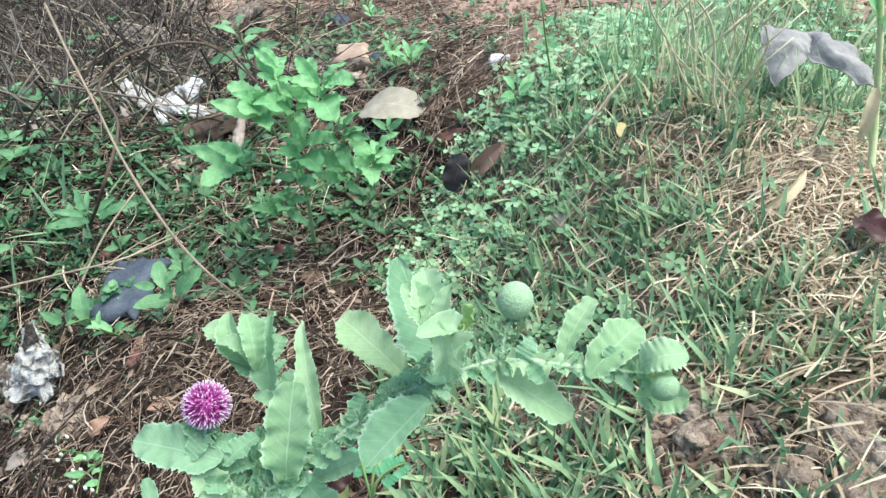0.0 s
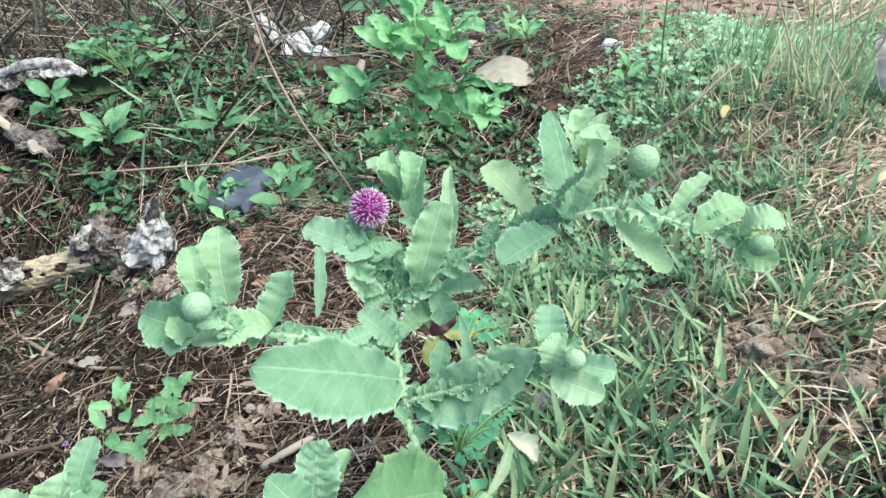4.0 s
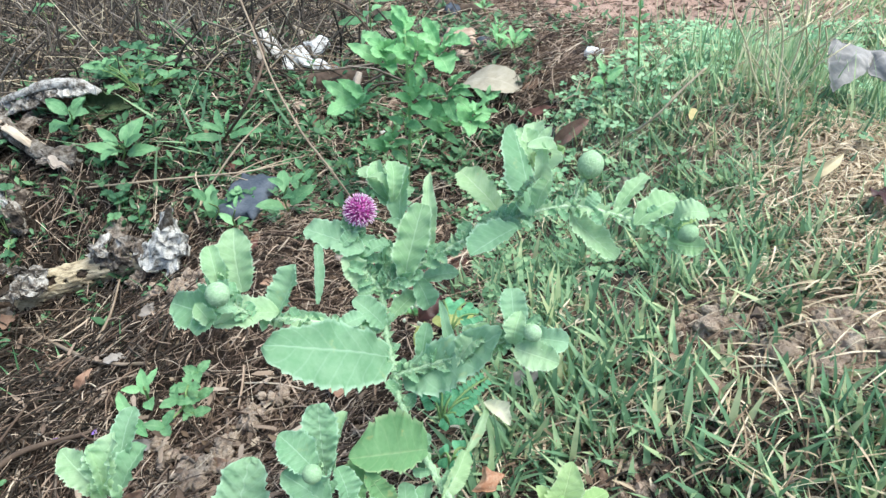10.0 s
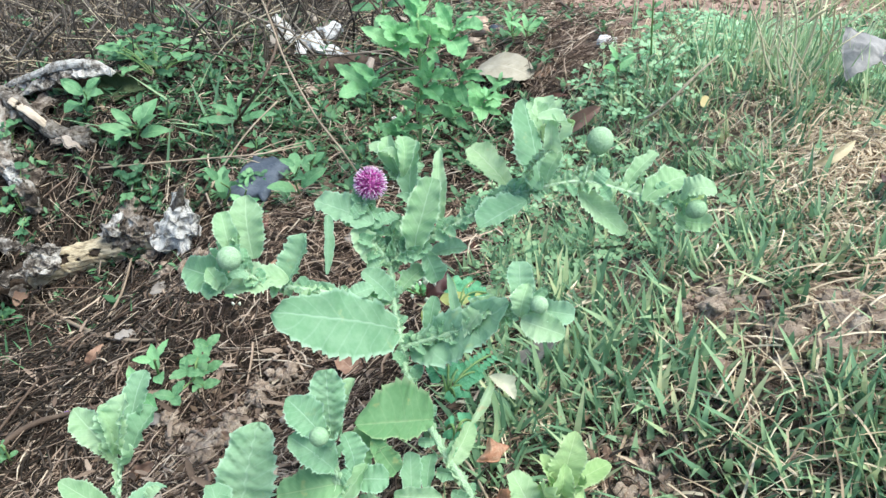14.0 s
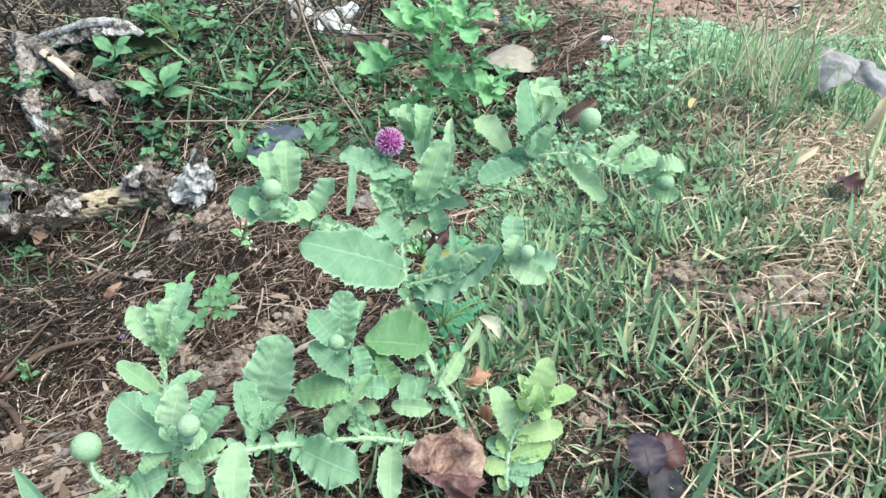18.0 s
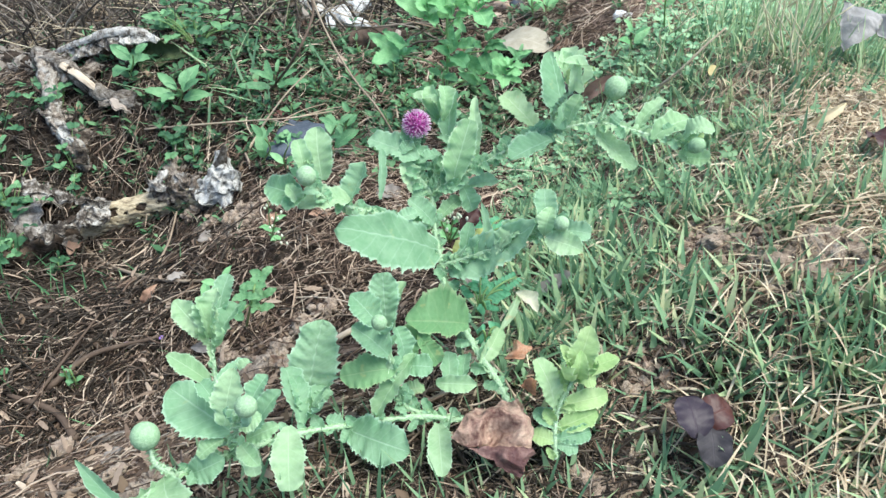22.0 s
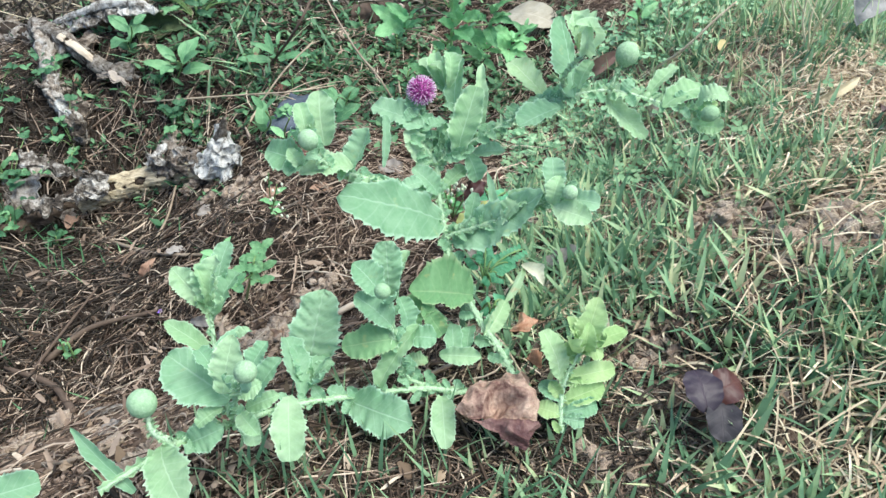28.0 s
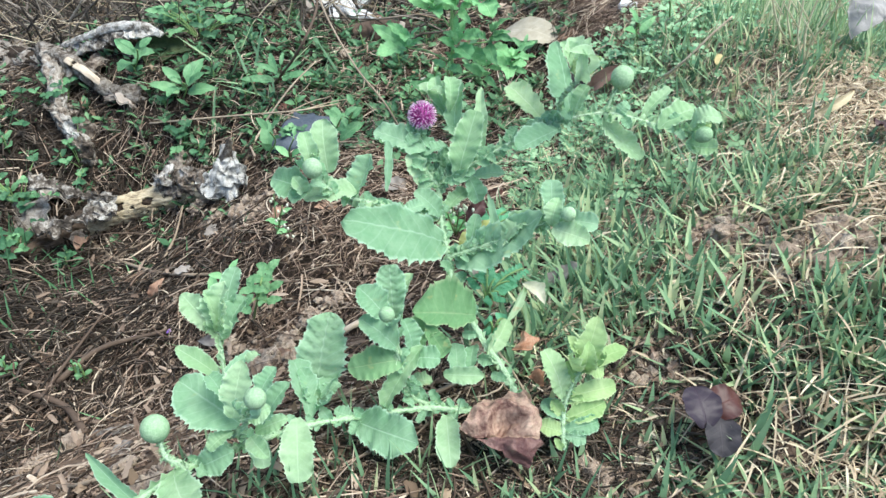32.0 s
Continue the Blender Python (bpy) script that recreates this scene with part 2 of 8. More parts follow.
WHITE_WOOD = rough_material("white_wood", [(0.32, (0.14, 0.13, 0.12)), (0.4, (0.42, 0.42, 0.41)), (0.5, (0.64, 0.65, 0.65)), (0.7, (0.78, 0.79, 0.8))], 110, 520, 0.9, 0.9, 0.003)
PALE_WOOD = rough_material("pale_wood", [(0.2, (0.26, 0.2, 0.15)), (0.5, (0.47, 0.39, 0.3)), (0.8, (0.64, 0.56, 0.46))], 50, 420, 0.8, 0.5, 0.002, stretch=(0.3, 1, 1))
TWIG = rough_material("twig_tan", [(0.2, (0.20, 0.15, 0.105)), (0.5, (0.40, 0.32, 0.235)), (0.8, (0.60, 0.52, 0.40))], 70, 600, 0.8, 0.5, 0.001)
TWIG_MID = rough_material("twig_brown", [(0.2, (0.12, 0.09, 0.065)), (0.5, (0.23, 0.18, 0.13)), (0.8, (0.36, 0.29, 0.22))], 70, 600, 0.85, 0.5, 0.001)
TWIG_DARK = rough_material("twig_dark", [(0.2, (0.05, 0.035, 0.03)), (0.6, (0.11, 0.08, 0.06)), (0.9, (0.20, 0.15, 0.11))], 70, 600, 0.8, 0.5, 0.001)
MOSS_WOOD = rough_material("mossy_wood", [(0.25, (0.03, 0.05, 0.025)), (0.55, (0.06, 0.085, 0.04)), (0.85, (0.12, 0.12, 0.07))], 60, 500, 0.9, 0.7, 0.003)
SLATE = rough_material("slate", [(0.25, (0.026, 0.036, 0.05)), (0.5, (0.058, 0.074, 0.098)), (0.8, (0.15, 0.17, 0.20))], 40, 450, 0.75, 0.4, 0.001)
BRICK = rough_material("brick", [(0.2, (0.24, 0.15, 0.11)), (0.5, (0.38, 0.27, 0.20)), (0.8, (0.55, 0.46, 0.36))], 45, 500, 0.95, 0.6, 0.002)
PLASTER = rough_material("white_rubble", [(0.2, (0.5, 0.5, 0.5)), (0.5, (0.75, 0.75, 0.75)), (0.8, (0.88, 0.88, 0.9))], 80, 500, 0.9, 0.5, 0.002)
DRY_BROWN = leaf_material("dry_brown_leaf", (0.24, 0.13, 0.09), (0.50, 0.34, 0.24), (0.56, 0.42, 0.31), 0.75, 0.12, 6, 0.1)
DRY_PURPLE = leaf_material("dry_purple_leaf", (0.028, 0.013, 0.014), (0.085, 0.030, 0.024), (0.12, 0.055, 0.045), 0.45, 0.08, 6, 0.1)
DRY_PLUM = leaf_material("dry_plum_leaf", (0.016, 0.012, 0.020), (0.042, 0.028, 0.042), (0.07, 0.05, 0.062), 0.5, 0.06, 6, 0.1)
DRY_GREY = leaf_material("dry_grey_leaf", (0.20, 0.18, 0.165), (0.36, 0.33, 0.30), (0.42, 0.39, 0.35), 0.8, 0.12, 6, 0.1)
DRY_PALE = leaf_material("dry_pale_leaf", (0.30, 0.27, 0.20), (0.48, 0.44, 0.35), (0.50, 0.46, 0.37), 0.7, 0.12, 6, 0.1)
DRY_RED = leaf_material("dry_red_leaf", (0.10, 0.05, 0.04), (0.24, 0.11, 0.085), (0.3, 0.16, 0.12), 0.6, 0.1, 6, 0.1)
DRY_YELLOW = leaf_material("dry_yellow_leaf", (0.55, 0.45, 0.20), (0.72, 0.62, 0.34), (0.75, 0.68, 0.45), 0.7, 0.2, 6, 0.1)

CRUMPLED = rough_material("crumpled_brown_leaf", [(0.40, (0.06, 0.027, 0.026)), (0.50, (0.125, 0.062, 0.052)), (0.57, (0.27, 0.175, 0.135)), (0.70, (0.44, 0.325, 0.25)), (0.85, (0.56, 0.45, 0.36))], 34, 420, 0.55, 0.9, 0.003)
CRUMPLED_DARK = rough_material("crumpled_dark_leaf", [(0.38, (0.05, 0.022, 0.024)), (0.52, (0.10, 0.05, 0.048)), (0.66, (0.20, 0.12, 0.105)), (0.85, (0.34, 0.25, 0.21))], 60, 420, 0.5, 0.9, 0.003)
DRY_CREAM = leaf_material("dry_cream_leaf", (0.60, 0.60, 0.42), (0.80, 0.78, 0.62), (0.82, 0.80, 0.66), 0.7, 0.25, 6, 0.1)
DRY_CRISP = rough_material("crisp_orange_leaf", [(0.25, (0.13, 0.055, 0.03)), (0.5, (0.32, 0.16, 0.095)), (0.75, (0.58, 0.41, 0.3))], 120, 700, 0.6, 0.6, 0.0015)
DARK_CORE = rough_material("dark_rot", [(0.25, (0.025, 0.018, 0.014)), (0.5, (0.065, 0.048, 0.036)), (0.8, (0.14, 0.105, 0.08))], 90, 600, 0.95, 0.9, 0.003)
GREY_LEAF = rough_material("grey_dry_leaf", [(0.25, (0.16, 0.155, 0.15)), (0.5, (0.25, 0.245, 0.24)), (0.75, (0.36, 0.35, 0.335))], 60, 420, 0.8, 0.6, 0.002, stretch=(1, 0.3, 1))
TALL_GRASS = blade_material("tall_grass_blade", [(0.0, (0.146, 0.275, 0.13)), (0.4, (0.291, 0.451, 0.227)), (0.7, (0.47, 0.55, 0.324)), (1.0, (0.784, 0.726, 0.518))], 0.6, 0.3)
STALK = rough_material("dry_stalk", [(0.2, (0.40, 0.36, 0.22)), (0.5, (0.58, 0.53, 0.36)), (0.8, (0.72, 0.67, 0.50))], 60, 500, 0.8, 0.4, 0.001)
VIOLET = blade_material("violet_petal", [(0.0, (0.20, 0.10, 0.50)), (1.0, (0.40, 0.25, 0.75))], 0.6, 0.2)
DRIFT = rough_material("grey_wood", [(0.2, (0.20, 0.16, 0.13)), (0.5, (0.38, 0.32, 0.27)), (0.8, (0.52, 0.46, 0.40))], 60, 500, 0.85, 0.5, 0.002)
SLATE2 = rough_material("pale_stone", [(0.2, (0.26, 0.28, 0.26)), (0.55, (0.36, 0.38, 0.34)), (0.85, (0.48, 0.48, 0.44))], 40, 450, 0.8, 0.4, 0.002)
DRY_PINK = leaf_material("dry_pink_leaf", (0.22, 0.12, 0.10), (0.42, 0.27, 0.22), (0.48, 0.33, 0.28), 0.6, 0.12, 6, 0.1)
STALK_GREEN = rough_material("green_stalk", [(0.2, (0.26, 0.36, 0.14)), (0.5, (0.42, 0.50, 0.24)), (0.8, (0.58, 0.60, 0.36))], 60, 500, 0.7, 0.4, 0.001)
# Near-black tones: rotten stalks, and shade in the hollow and under the grass.
ROT_SHADE = blade_material("rot_and_shade", [(0.0, (0.012, 0.010, 0.007)), (0.5, (0.042, 0.033, 0.025)), (0.8, (0.12, 0.095, 0.075)), (1.0, (0.40, 0.34, 0.28))], 0.85, 0.0)
BRUSH_FAR = blade_material("grey_brush", [(0.0, (0.017, 0.014, 0.011)), (0.4, (0.062, 0.05, 0.04)), (0.75, (0.175, 0.148, 0.122)), (1.0, (0.42, 0.37, 0.315))], 0.85, 0.0)
DRY_TAN = leaf_material("dry_tan_leaf", (0.46, 0.38, 0.24), (0.66, 0.58, 0.40), (0.70, 0.62, 0.45), 0.7, 0.2, 6, 0.1)
DRY_SLATE = leaf_material("dry_slate_leaf", (0.018, 0.017, 0.02), (0.048, 0.042, 0.05), (0.083, 0.075, 0.082), 0.6, 0.08, 6, 0.1)
DRY_YELLOW2 = leaf_material("yellowing_leaf", (0.30, 0.36, 0.10), (0.48, 0.50, 0.22), (0.55, 0.55, 0.32), 0.7, 0.25, 6, 0.1)

def soil_material():
    """Red-brown earth: dark humus under the litter, tan crumbly earth under the grass, bare red earth beyond."""
    m, t, b, link = nodes("soil")
    geo = t.nodes.new("ShaderNodeTexCoord")
    sep = t.nodes.new("ShaderNodeSeparateXYZ")
    link(geo.outputs["Object"], sep.inputs[0])
    big, mid, fine = tex(t, 7, 5), tex(t, 55, 6, 0.65), tex(t, 420, 4)
    humus = ramp(t, [(0.25, (0.012, 0.009, 0.007)), (0.5, (0.034, 0.026, 0.02)), (0.75, (0.11, 0.085, 0.068))])
    earth = ramp(t, [(0.25, (0.08, 0.054, 0.041)), (0.5, (0.19, 0.135, 0.105)), (0.75, (0.40, 0.305, 0.25))])
    red = ramp(t, [(0.25, (0.18, 0.115, 0.09)), (0.5, (0.34, 0.235, 0.19)), (0.75, (0.48, 0.36, 0.30))])
    for r in (humus, earth, red):
        link(maths(t, "ADD", maths(t, "MULTIPLY", mid.outputs[0], 0.65), maths(t, "MULTIPLY", fine.outputs[0], 0.35)), r.inputs[0])
    wobble = maths(t, "MULTIPLY", maths(t, "SUBTRACT", big.outputs[0], 0.5), 0.5)
    right = maths(t, "MULTIPLY", maths(t, "ADD", maths(t, "SUBTRACT", sep.outputs[0], 0.06), wobble), 9.0)
    right.node.use_clamp = True
    far = maths(t, "MULTIPLY", maths(t, "SUBTRACT", maths(t, "ADD", maths(t, "ADD", sep.outputs[1], maths(t, "MULTIPLY", sep.outputs[0], 1.5)), maths(t, "MULTIPLY", wobble, 0.8)), 0.90), 7.0)
    far.node.use_clamp = True
    col = mixc(t, far, mixc(t, right, humus.outputs[0], earth.outputs[0]), red.outputs[0])
    reach = maths(t, "ADD", maths(t, "MULTIPLY", sep.outputs[0], sep.outputs[0]), maths(t, "MULTIPLY", sep.outputs[1], sep.outputs[1]))
    away = maths(t, "MULTIPLY", maths(t, "ADD", maths(t, "SUBTRACT", reach, 4.5), maths(t, "MULTIPLY", wobble, 8.0)), 0.15)
    away.node.use_clamp = True
    col = mixc(t, away, col, mixc(t, tex(t, 0.7, 6, 0.65).outputs[0], earth.outputs[0], red.outputs[0]))
    link(col, b.inputs["Base Color"])
    b.inputs["Roughness"].default_value = 0.95
    b.inputs["Specular IOR Level"].default_value = 0.15
    bump(t, b, maths(t, "ADD", mid.outputs[0], maths(t, "MULTIPLY", fine.outputs[0], 0.4)), 0.8, 0.005)
    return m


SOIL = soil_material()


# ---- mesh helpers ----
def mesh(name, verts, faces, material, smooth=True, uvs=None):
    me = bpy.data.meshes.new(name)
    me.from_pydata([tuple(v) for v in verts], [], faces)
    if uvs is not None:
        layer = me.uv_layers.new(name="UVMap")
        idx = np.empty(len(me.loops), dtype=np.int32)
        me.loops.foreach_get("vertex_index", idx)
        layer.data.foreach_set("uv", np.asarray(uvs, dtype=np.float32)[idx].ravel())
    if smooth:
        me.polygons.foreach_set("use_smooth", [True] * len(me.polygons))
    me.materials.append(material)
    me.update()
    return me


def part(name, geometry, material, parent, label=""):
    """One mesh object under a thing, from (verts, faces) or (verts, faces, uvs) in the world."""
    ob = new(name, mesh(name, geometry[0], geometry[1], material, True, geometry[2] if len(geometry) > 2 else None))
    if parent is not None:
        ob.parent = parent
        ob.matrix_parent_inverse = parent.matrix_basis.inverted()
    return tagged(ob, label)


def thing(name, place, label, category, group=""):
    ob = new(name)
    ob.empty_display_size = 0.01
    ob.location = place
    return tagged(ob, label, category, group)


def curve(points, steps):
    """A smooth line through points: steps samples a span."""
    p = [Vector(q) for q in points]
    p = [2 * p[0] - p[1], *p, 2 * p[-1] - p[-2]]
    out = []
    for i in range(1, len(p) - 2):
        for k in range(steps):
            s = k / steps
            a, b, c, d = p[i - 1:i + 3]
            out.append(0.5 * (2 * b + (c - a) * s + (2 * a - 5 * b + 4 * c - d) * s * s + (3 * b - a - 3 * c + d) * s ** 3))
    return out + [p[-2]]


def tube(points, r0, r1, steps=4, sides=8, rough=0.0, seed=0):
    rnd = random.Random(seed)
    line = curve(points, steps) if steps > 1 else [Vector(q) for q in points]
    n = len(line)
    verts, faces = [], []
    side = None
    for i, c in enumerate(line):
        d = (line[min(i + 1, n - 1)] - line[max(i - 1, 0)]).normalized()
        side = (side - side.dot(d) * d if side else d.orthogonal()).normalized()
        up = d.cross(side)
        r = r0 + (r1 - r0) * i / max(1, n - 1)
        for k in range(sides):
            a = 2 * math.pi * k / sides
            verts.append(c + (side * math.cos(a) + up * math.sin(a)) * r * (1 + rnd.uniform(-rough, rough)))
    for i in range(n - 1):
        for k in range(sides):
            faces.append((i * sides + k, i * sides + (k + 1) % sides, (i + 1) * sides + (k + 1) % sides, (i + 1) * sides + k))
    faces.append(tuple(range(sides))[::-1])
    faces.append(tuple(range((n - 1) * sides, n * sides)))
    return verts, faces


FACING = Vector((0.0, -0.5, 0.85)).normalized()
SHAPES = {
    "obovate": lambda u: 1.75 * max(0.0, u + 0.05) ** 0.75 * max(0.0, 1.02 - u) ** 0.42,
    "ovate": lambda u: 2.35 * max(0.0, u + 0.01) ** 0.62 * max(0.0, 1 - u) ** 0.85,
    "round": lambda u: 2.0 * max(0.0, u) ** 0.5 * max(0.0, 1 - u) ** 0.5,
    "elliptic": lambda u: 1.95 * max(0.0, u + 0.015) ** 0.55 * max(0.0, 1 - u) ** 0.52,
    "lance": lambda u: 1.9 * max(0.0, u + 0.03) ** 0.5 * max(0.0, 1 - u) ** 0.75,
}


def leaf(base, tip, width, roll=0.0, curl=0.12, fold=0.2, shape="obovate", teeth=15, rows=60, cols=8, pleat=0.0, wave=0.09, seed=0, twist=0.0, tooth=0.14, skew=0.0, ragged=False):
    """A leaf blade from base to tip. roll turns its face about its length; curl bows it; pleat corrugates it along the side veins; skew widens one half; ragged gives it a thistle's torn, prickly margin."""
    rnd = random.Random(seed)
    b, e = Vector(base), Vector(tip)
    a = e - b
    length = a.length
    a.normalize()
    n = FACING - FACING.dot(a) * a
    n = (n if n.length > 0.05 else Vector((0, 0, 1)).cross(a)).normalized()
    n = Matrix.Rotation(radians(roll), 3, a) @ n
    ph, ph2 = rnd.uniform(0, 6.28), rnd.uniform(0, 6.28)
    bite = [rnd.uniform(0.3, 1.5) for _ in range(2 * teeth + 8)]
    flick = [rnd.uniform(-1, 1) for _ in range(2 * teeth + 8)]
    verts, uvs, faces = [], [], []
    for i in range(rows + 1):
        u = i / rows
        nn = Matrix.Rotation(radians(twist) * u, 3, a) @ n
        s = a.cross(nn)
        c = b + a * length * u + nn * length * curl * 4 * u * (1 - u)
        h = max(0.04, SHAPES[shape](u)) * width / 2
        run = u * teeth + 0.35 * math.sin(7.3 * u + ph)
        saw = run % 1.0
        for j in range(cols + 1):
            v = 2 * j / cols - 1
            v = math.copysign(abs(v) ** 0.8, v) if ragged else v
            k = 2 * max(0, int(run)) + (v > 0)
            out = h * (1 + skew * (1 if v > 0 else -1)) if v else h
            if ragged:
                out *= 1 + 0.3 * noise.noise((u * 4.2 + seed * 0.7, 3.1 if v > 0 else 8.7, seed))
            edge, prick = 1.0, 0.0
            if teeth and abs(v) > 0.9 and 0.06 < u < 0.99:
                if ragged:
                    edge += tooth * bite[k] * (saw ** 2.2 - 0.3) + 0.04 * ((run * 3.0) % 1.0 - 0.5)
                    prick = flick[k] * 0.5 * tooth * out * saw
                else:
                    edge += tooth * bite[k] * (saw - 0.45)
            lift = fold * abs(v) ** 1.3 * out + prick
            side = ph2 if v > 0 else 0
            lift += wave * width * abs(v) ** 2 * (math.sin(5.5 * u * math.pi + ph + side) + (0.6 * math.sin((9 + 4 * bite[0]) * u * math.pi + ph2 - side) if ragged else 0))
            lift += (pleat or (0.011 if ragged else 0.022) * width) * 2.0 * math.sin(6.2832 * (8 * u - 1.6 * abs(v))) * (1 - abs(v) ** 4)
            q = c + s * (v * out * edge)
            lift += 0.055 * min(width, 0.022) * (noise.noise(q * 95) + 0.5 * noise.noise(q * 240))
            verts.append(q + nn * lift)
            uvs.append((u, 0.5 + 0.5 * v))
    w = cols + 1
    for i in range(rows):
        for j in range(cols):
            faces.append((i * w + j, i * w + j + 1, (i + 1) * w + j + 1, (i + 1) * w + j))
    return verts, faces, uvs


def wing(points, width, seed=0, steps=22):
    """The toothed leafy ridge that runs down a thistle's stem, on two sides."""
    rnd = random.Random(seed)
    line = curve(points, steps)
    verts, faces = [], []
    for sgn in (-1, 1):
        first = len(verts)
        for i, c in enumerate(line):
            d = (line[min(i + 1, len(line) - 1)] - line[max(i - 1, 0)]).normalized()
            n = (FACING - FACING.dot(d) * d).normalized()
            s = d.cross(n) * sgn
            h = width * 1.1 * (0.5 + 0.5 * (i % 3) / 2) * rnd.uniform(0.3, 1.3)
            verts += [c + n * 0.0004, c + s * h * 0.55 + n * rnd.uniform(-0.0008, 0.0018), c + s * h + n * rnd.uniform(-0.0018, 0.0034)]
        for i in range(len(line) - 1):
            for k in (0, 1):
                q = first + 3 * i + k
                faces.append((q, q + 1, q + 4, q + 3))
    return verts, faces, [(0.5, 0.2 if i % 3 < 2 else 0.0) for i in range(len(verts))]


def ball(centre, r, seg=20, rings=14, lumps=0, depth=0.06, squash=(1, 1, 1), seed=0, axis=None):
    """A round body with a grid of raised scales, or uneven like a stone."""
    verts, faces = [], []
    off = Vector((seed * 3.1, seed * 1.7, seed * 0.9))
    turn = Vector((0, 0, 1)).rotation_difference(Vector(axis).normalized()).to_matrix() if axis else Matrix.Identity(3)
    for i in range(rings + 1):
        th = math.pi * i / rings
        for j in range(seg):
            ph = 2 * math.pi * j / seg
            d = Vector((math.sin(th) * math.cos(ph), math.sin(th) * math.sin(ph), math.cos(th)))
            k = 1 + depth * (math.sin(lumps * th * 2) * math.cos(lumps * ph)) if lumps else 1 + depth * 3 * noise.noise(d * 1.6 + off) + depth * 2.2 * abs(noise.noise(d * 4.5 + off)) + depth * 0.8 * noise.noise(d * 10 + off)
            q = turn @ (d * r * k)
            verts.append(Vector(centre) + Vector((q.x * squash[0], q.y * squash[1], q.z * squash[2])))
    for i in range(rings):
        for j in range(seg):
            faces.append((i * seg + j, (i + 1) * seg + j, (i + 1) * seg + (j + 1) % seg, i * seg + (j + 1) % seg))
    return verts, faces


def gather(pieces):
    verts, faces, uvs = [], [], []
    for p in pieces:
        k = len(verts)
        verts += p[0]
        faces += [tuple(i + k for i in f) for f in p[1]]
        uvs += p[2] if len(p) > 2 else [(0.5, 0.25)] * len(p[0])
    return verts, faces, uvs


# ---- ground ----
HUMPS = {
    -0.06: {-0.28: 0.0269, -0.14: 0.0604, 0.00: -0.0124, 0.14: -0.0019, 0.26: 0.0492},
    0.08: {-0.42: -0.0874, -0.28: -0.0625, -0.14: -0.0362, 0.00: 0.0248, 0.14: 0.0282, 0.26: 0.0277},
    0.22: {-0.42: 0.0185, -0.28: 0.0086, -0.14: -0.0214, 0.00: -0.0059, 0.14: -0.0147, 0.26: 0.0429},
    0.36: {-0.42: -0.1361, -0.28: -0.0170, -0.14: 0.0286, 0.00: -0.0204, 0.14: -0.0094, 0.26: 0.0594},
    0.50: {-0.42: 0.0193, -0.28: 0.0042, -0.14: -0.0238, 0.00: -0.0393, 0.14: -0.0038, 0.26: 0.0342},
    0.66: {-0.42: 0.0301, -0.28: 0.0131, -0.14: 0.0123, 0.00: 0.0060, 0.14: 0.0347, 0.26: 0.0313},
    0.86: {-0.28: 0.0306, -0.14: -0.0163, 0.00: 0.0012, 0.14: 0.0067},
}


def soil_z(x, y):
    """The lie of the land: a grassy bank that falls to a hollow full of litter."""
    xs, ys = 1.2 * math.tanh(x / 1.2), 1.5 * math.tanh(y / 1.5)
    z = -0.0152 + 0.0634 * xs + -0.0959 * ys
    if abs(x) < 1.2 and -0.7 < y < 1.6:
        for b, row in HUMPS.items():
            for a, k in row.items():
                z += k * math.exp(-((x - a) ** 2 + (y - b) ** 2) / 0.02420)
    return z


def crumble(x, y):
    """Clods and crumbs of the topsoil."""
    n = noise.noise((x * 9, y * 9, 1.3)) * 0.006 + noise.noise((x * 34, y * 34, 4.1)) * 0.0035
    return n + abs(noise.noise((x * 62, y * 62, 7.7))) * 0.006 + max(0.0, noise.noise((x * 130, y * 130, 2.2))) * 0.004 - 0.002


def steps_out(lo, hi, step, far):
    line = list(np.arange(lo, hi, step))
    d, x = step, line[-1]
    while x < far:
        d *= 1.25
        x += d
        line.append(x)
    d, x = step, line[0]
    while x > -far:
        d *= 1.25
        x -= d
        line.insert(0, x)
    return line


def land():
    xs, ys = steps_out(-0.72, 0.5, 0.0055, 60), steps_out(-0.24, 1.5, 0.0065, 60)
    verts, faces = [], []
    for y in ys:
        for x in xs:
            verts.append((x, y, soil_z(x, y) + (crumble(x, y) if abs(x) < 3 and abs(y) < 3 else 0)))
    w = len(xs)
    for i in range(len(ys) - 1):
        for j in range(w - 1):
            faces.append((i * w + j, i * w + j + 1, (i + 1) * w + j + 1, (i + 1) * w + j))
    return verts, faces


ground = new("ground", mesh("ground", *land(), SOIL))
tagged(ground, "red-brown crumbly earth sloping from grass into a hollow", "ground", kind="structure")


def on(x, y, h=0.0):
    return Vector((x, y, soil_z(x, y) + crumble(x, y) + h))


# ---- the thistle ----
_count = [0]


def add_leaf(parent, base, tip, mm, roll=0, curl=0.12, fold=0.2, material=None, label="", **more):
    _count[0] += 1
    look_of = {"shape": "elliptic" if _count[0] % 2 else "obovate", "teeth": 15, "tooth": 0.16, "wave": 0.055, "ragged": True, **more}
    return part("leaf", leaf(base, tip, mm / 1000, roll, curl * 1.25, fold * 1.5 + 0.1 if fold > 0 else fold, seed=_count[0], **look_of), material or THISTLE, parent, label)


def add_stem(parent, name, points, r0, r1, ridge=0.0, material=None, label=""):
    _count[0] += 1
    ob = part(name, tube(points, r0 * 0.78, r1 * 0.75, 12, 9, 0.14, _count[0]), material or STEM, parent, label)
    if ridge:
        part("stem_ridge", wing(points, ridge, _count[0]), THISTLE_PALE, ob, "toothed leafy ridge along the stem")
    return ob


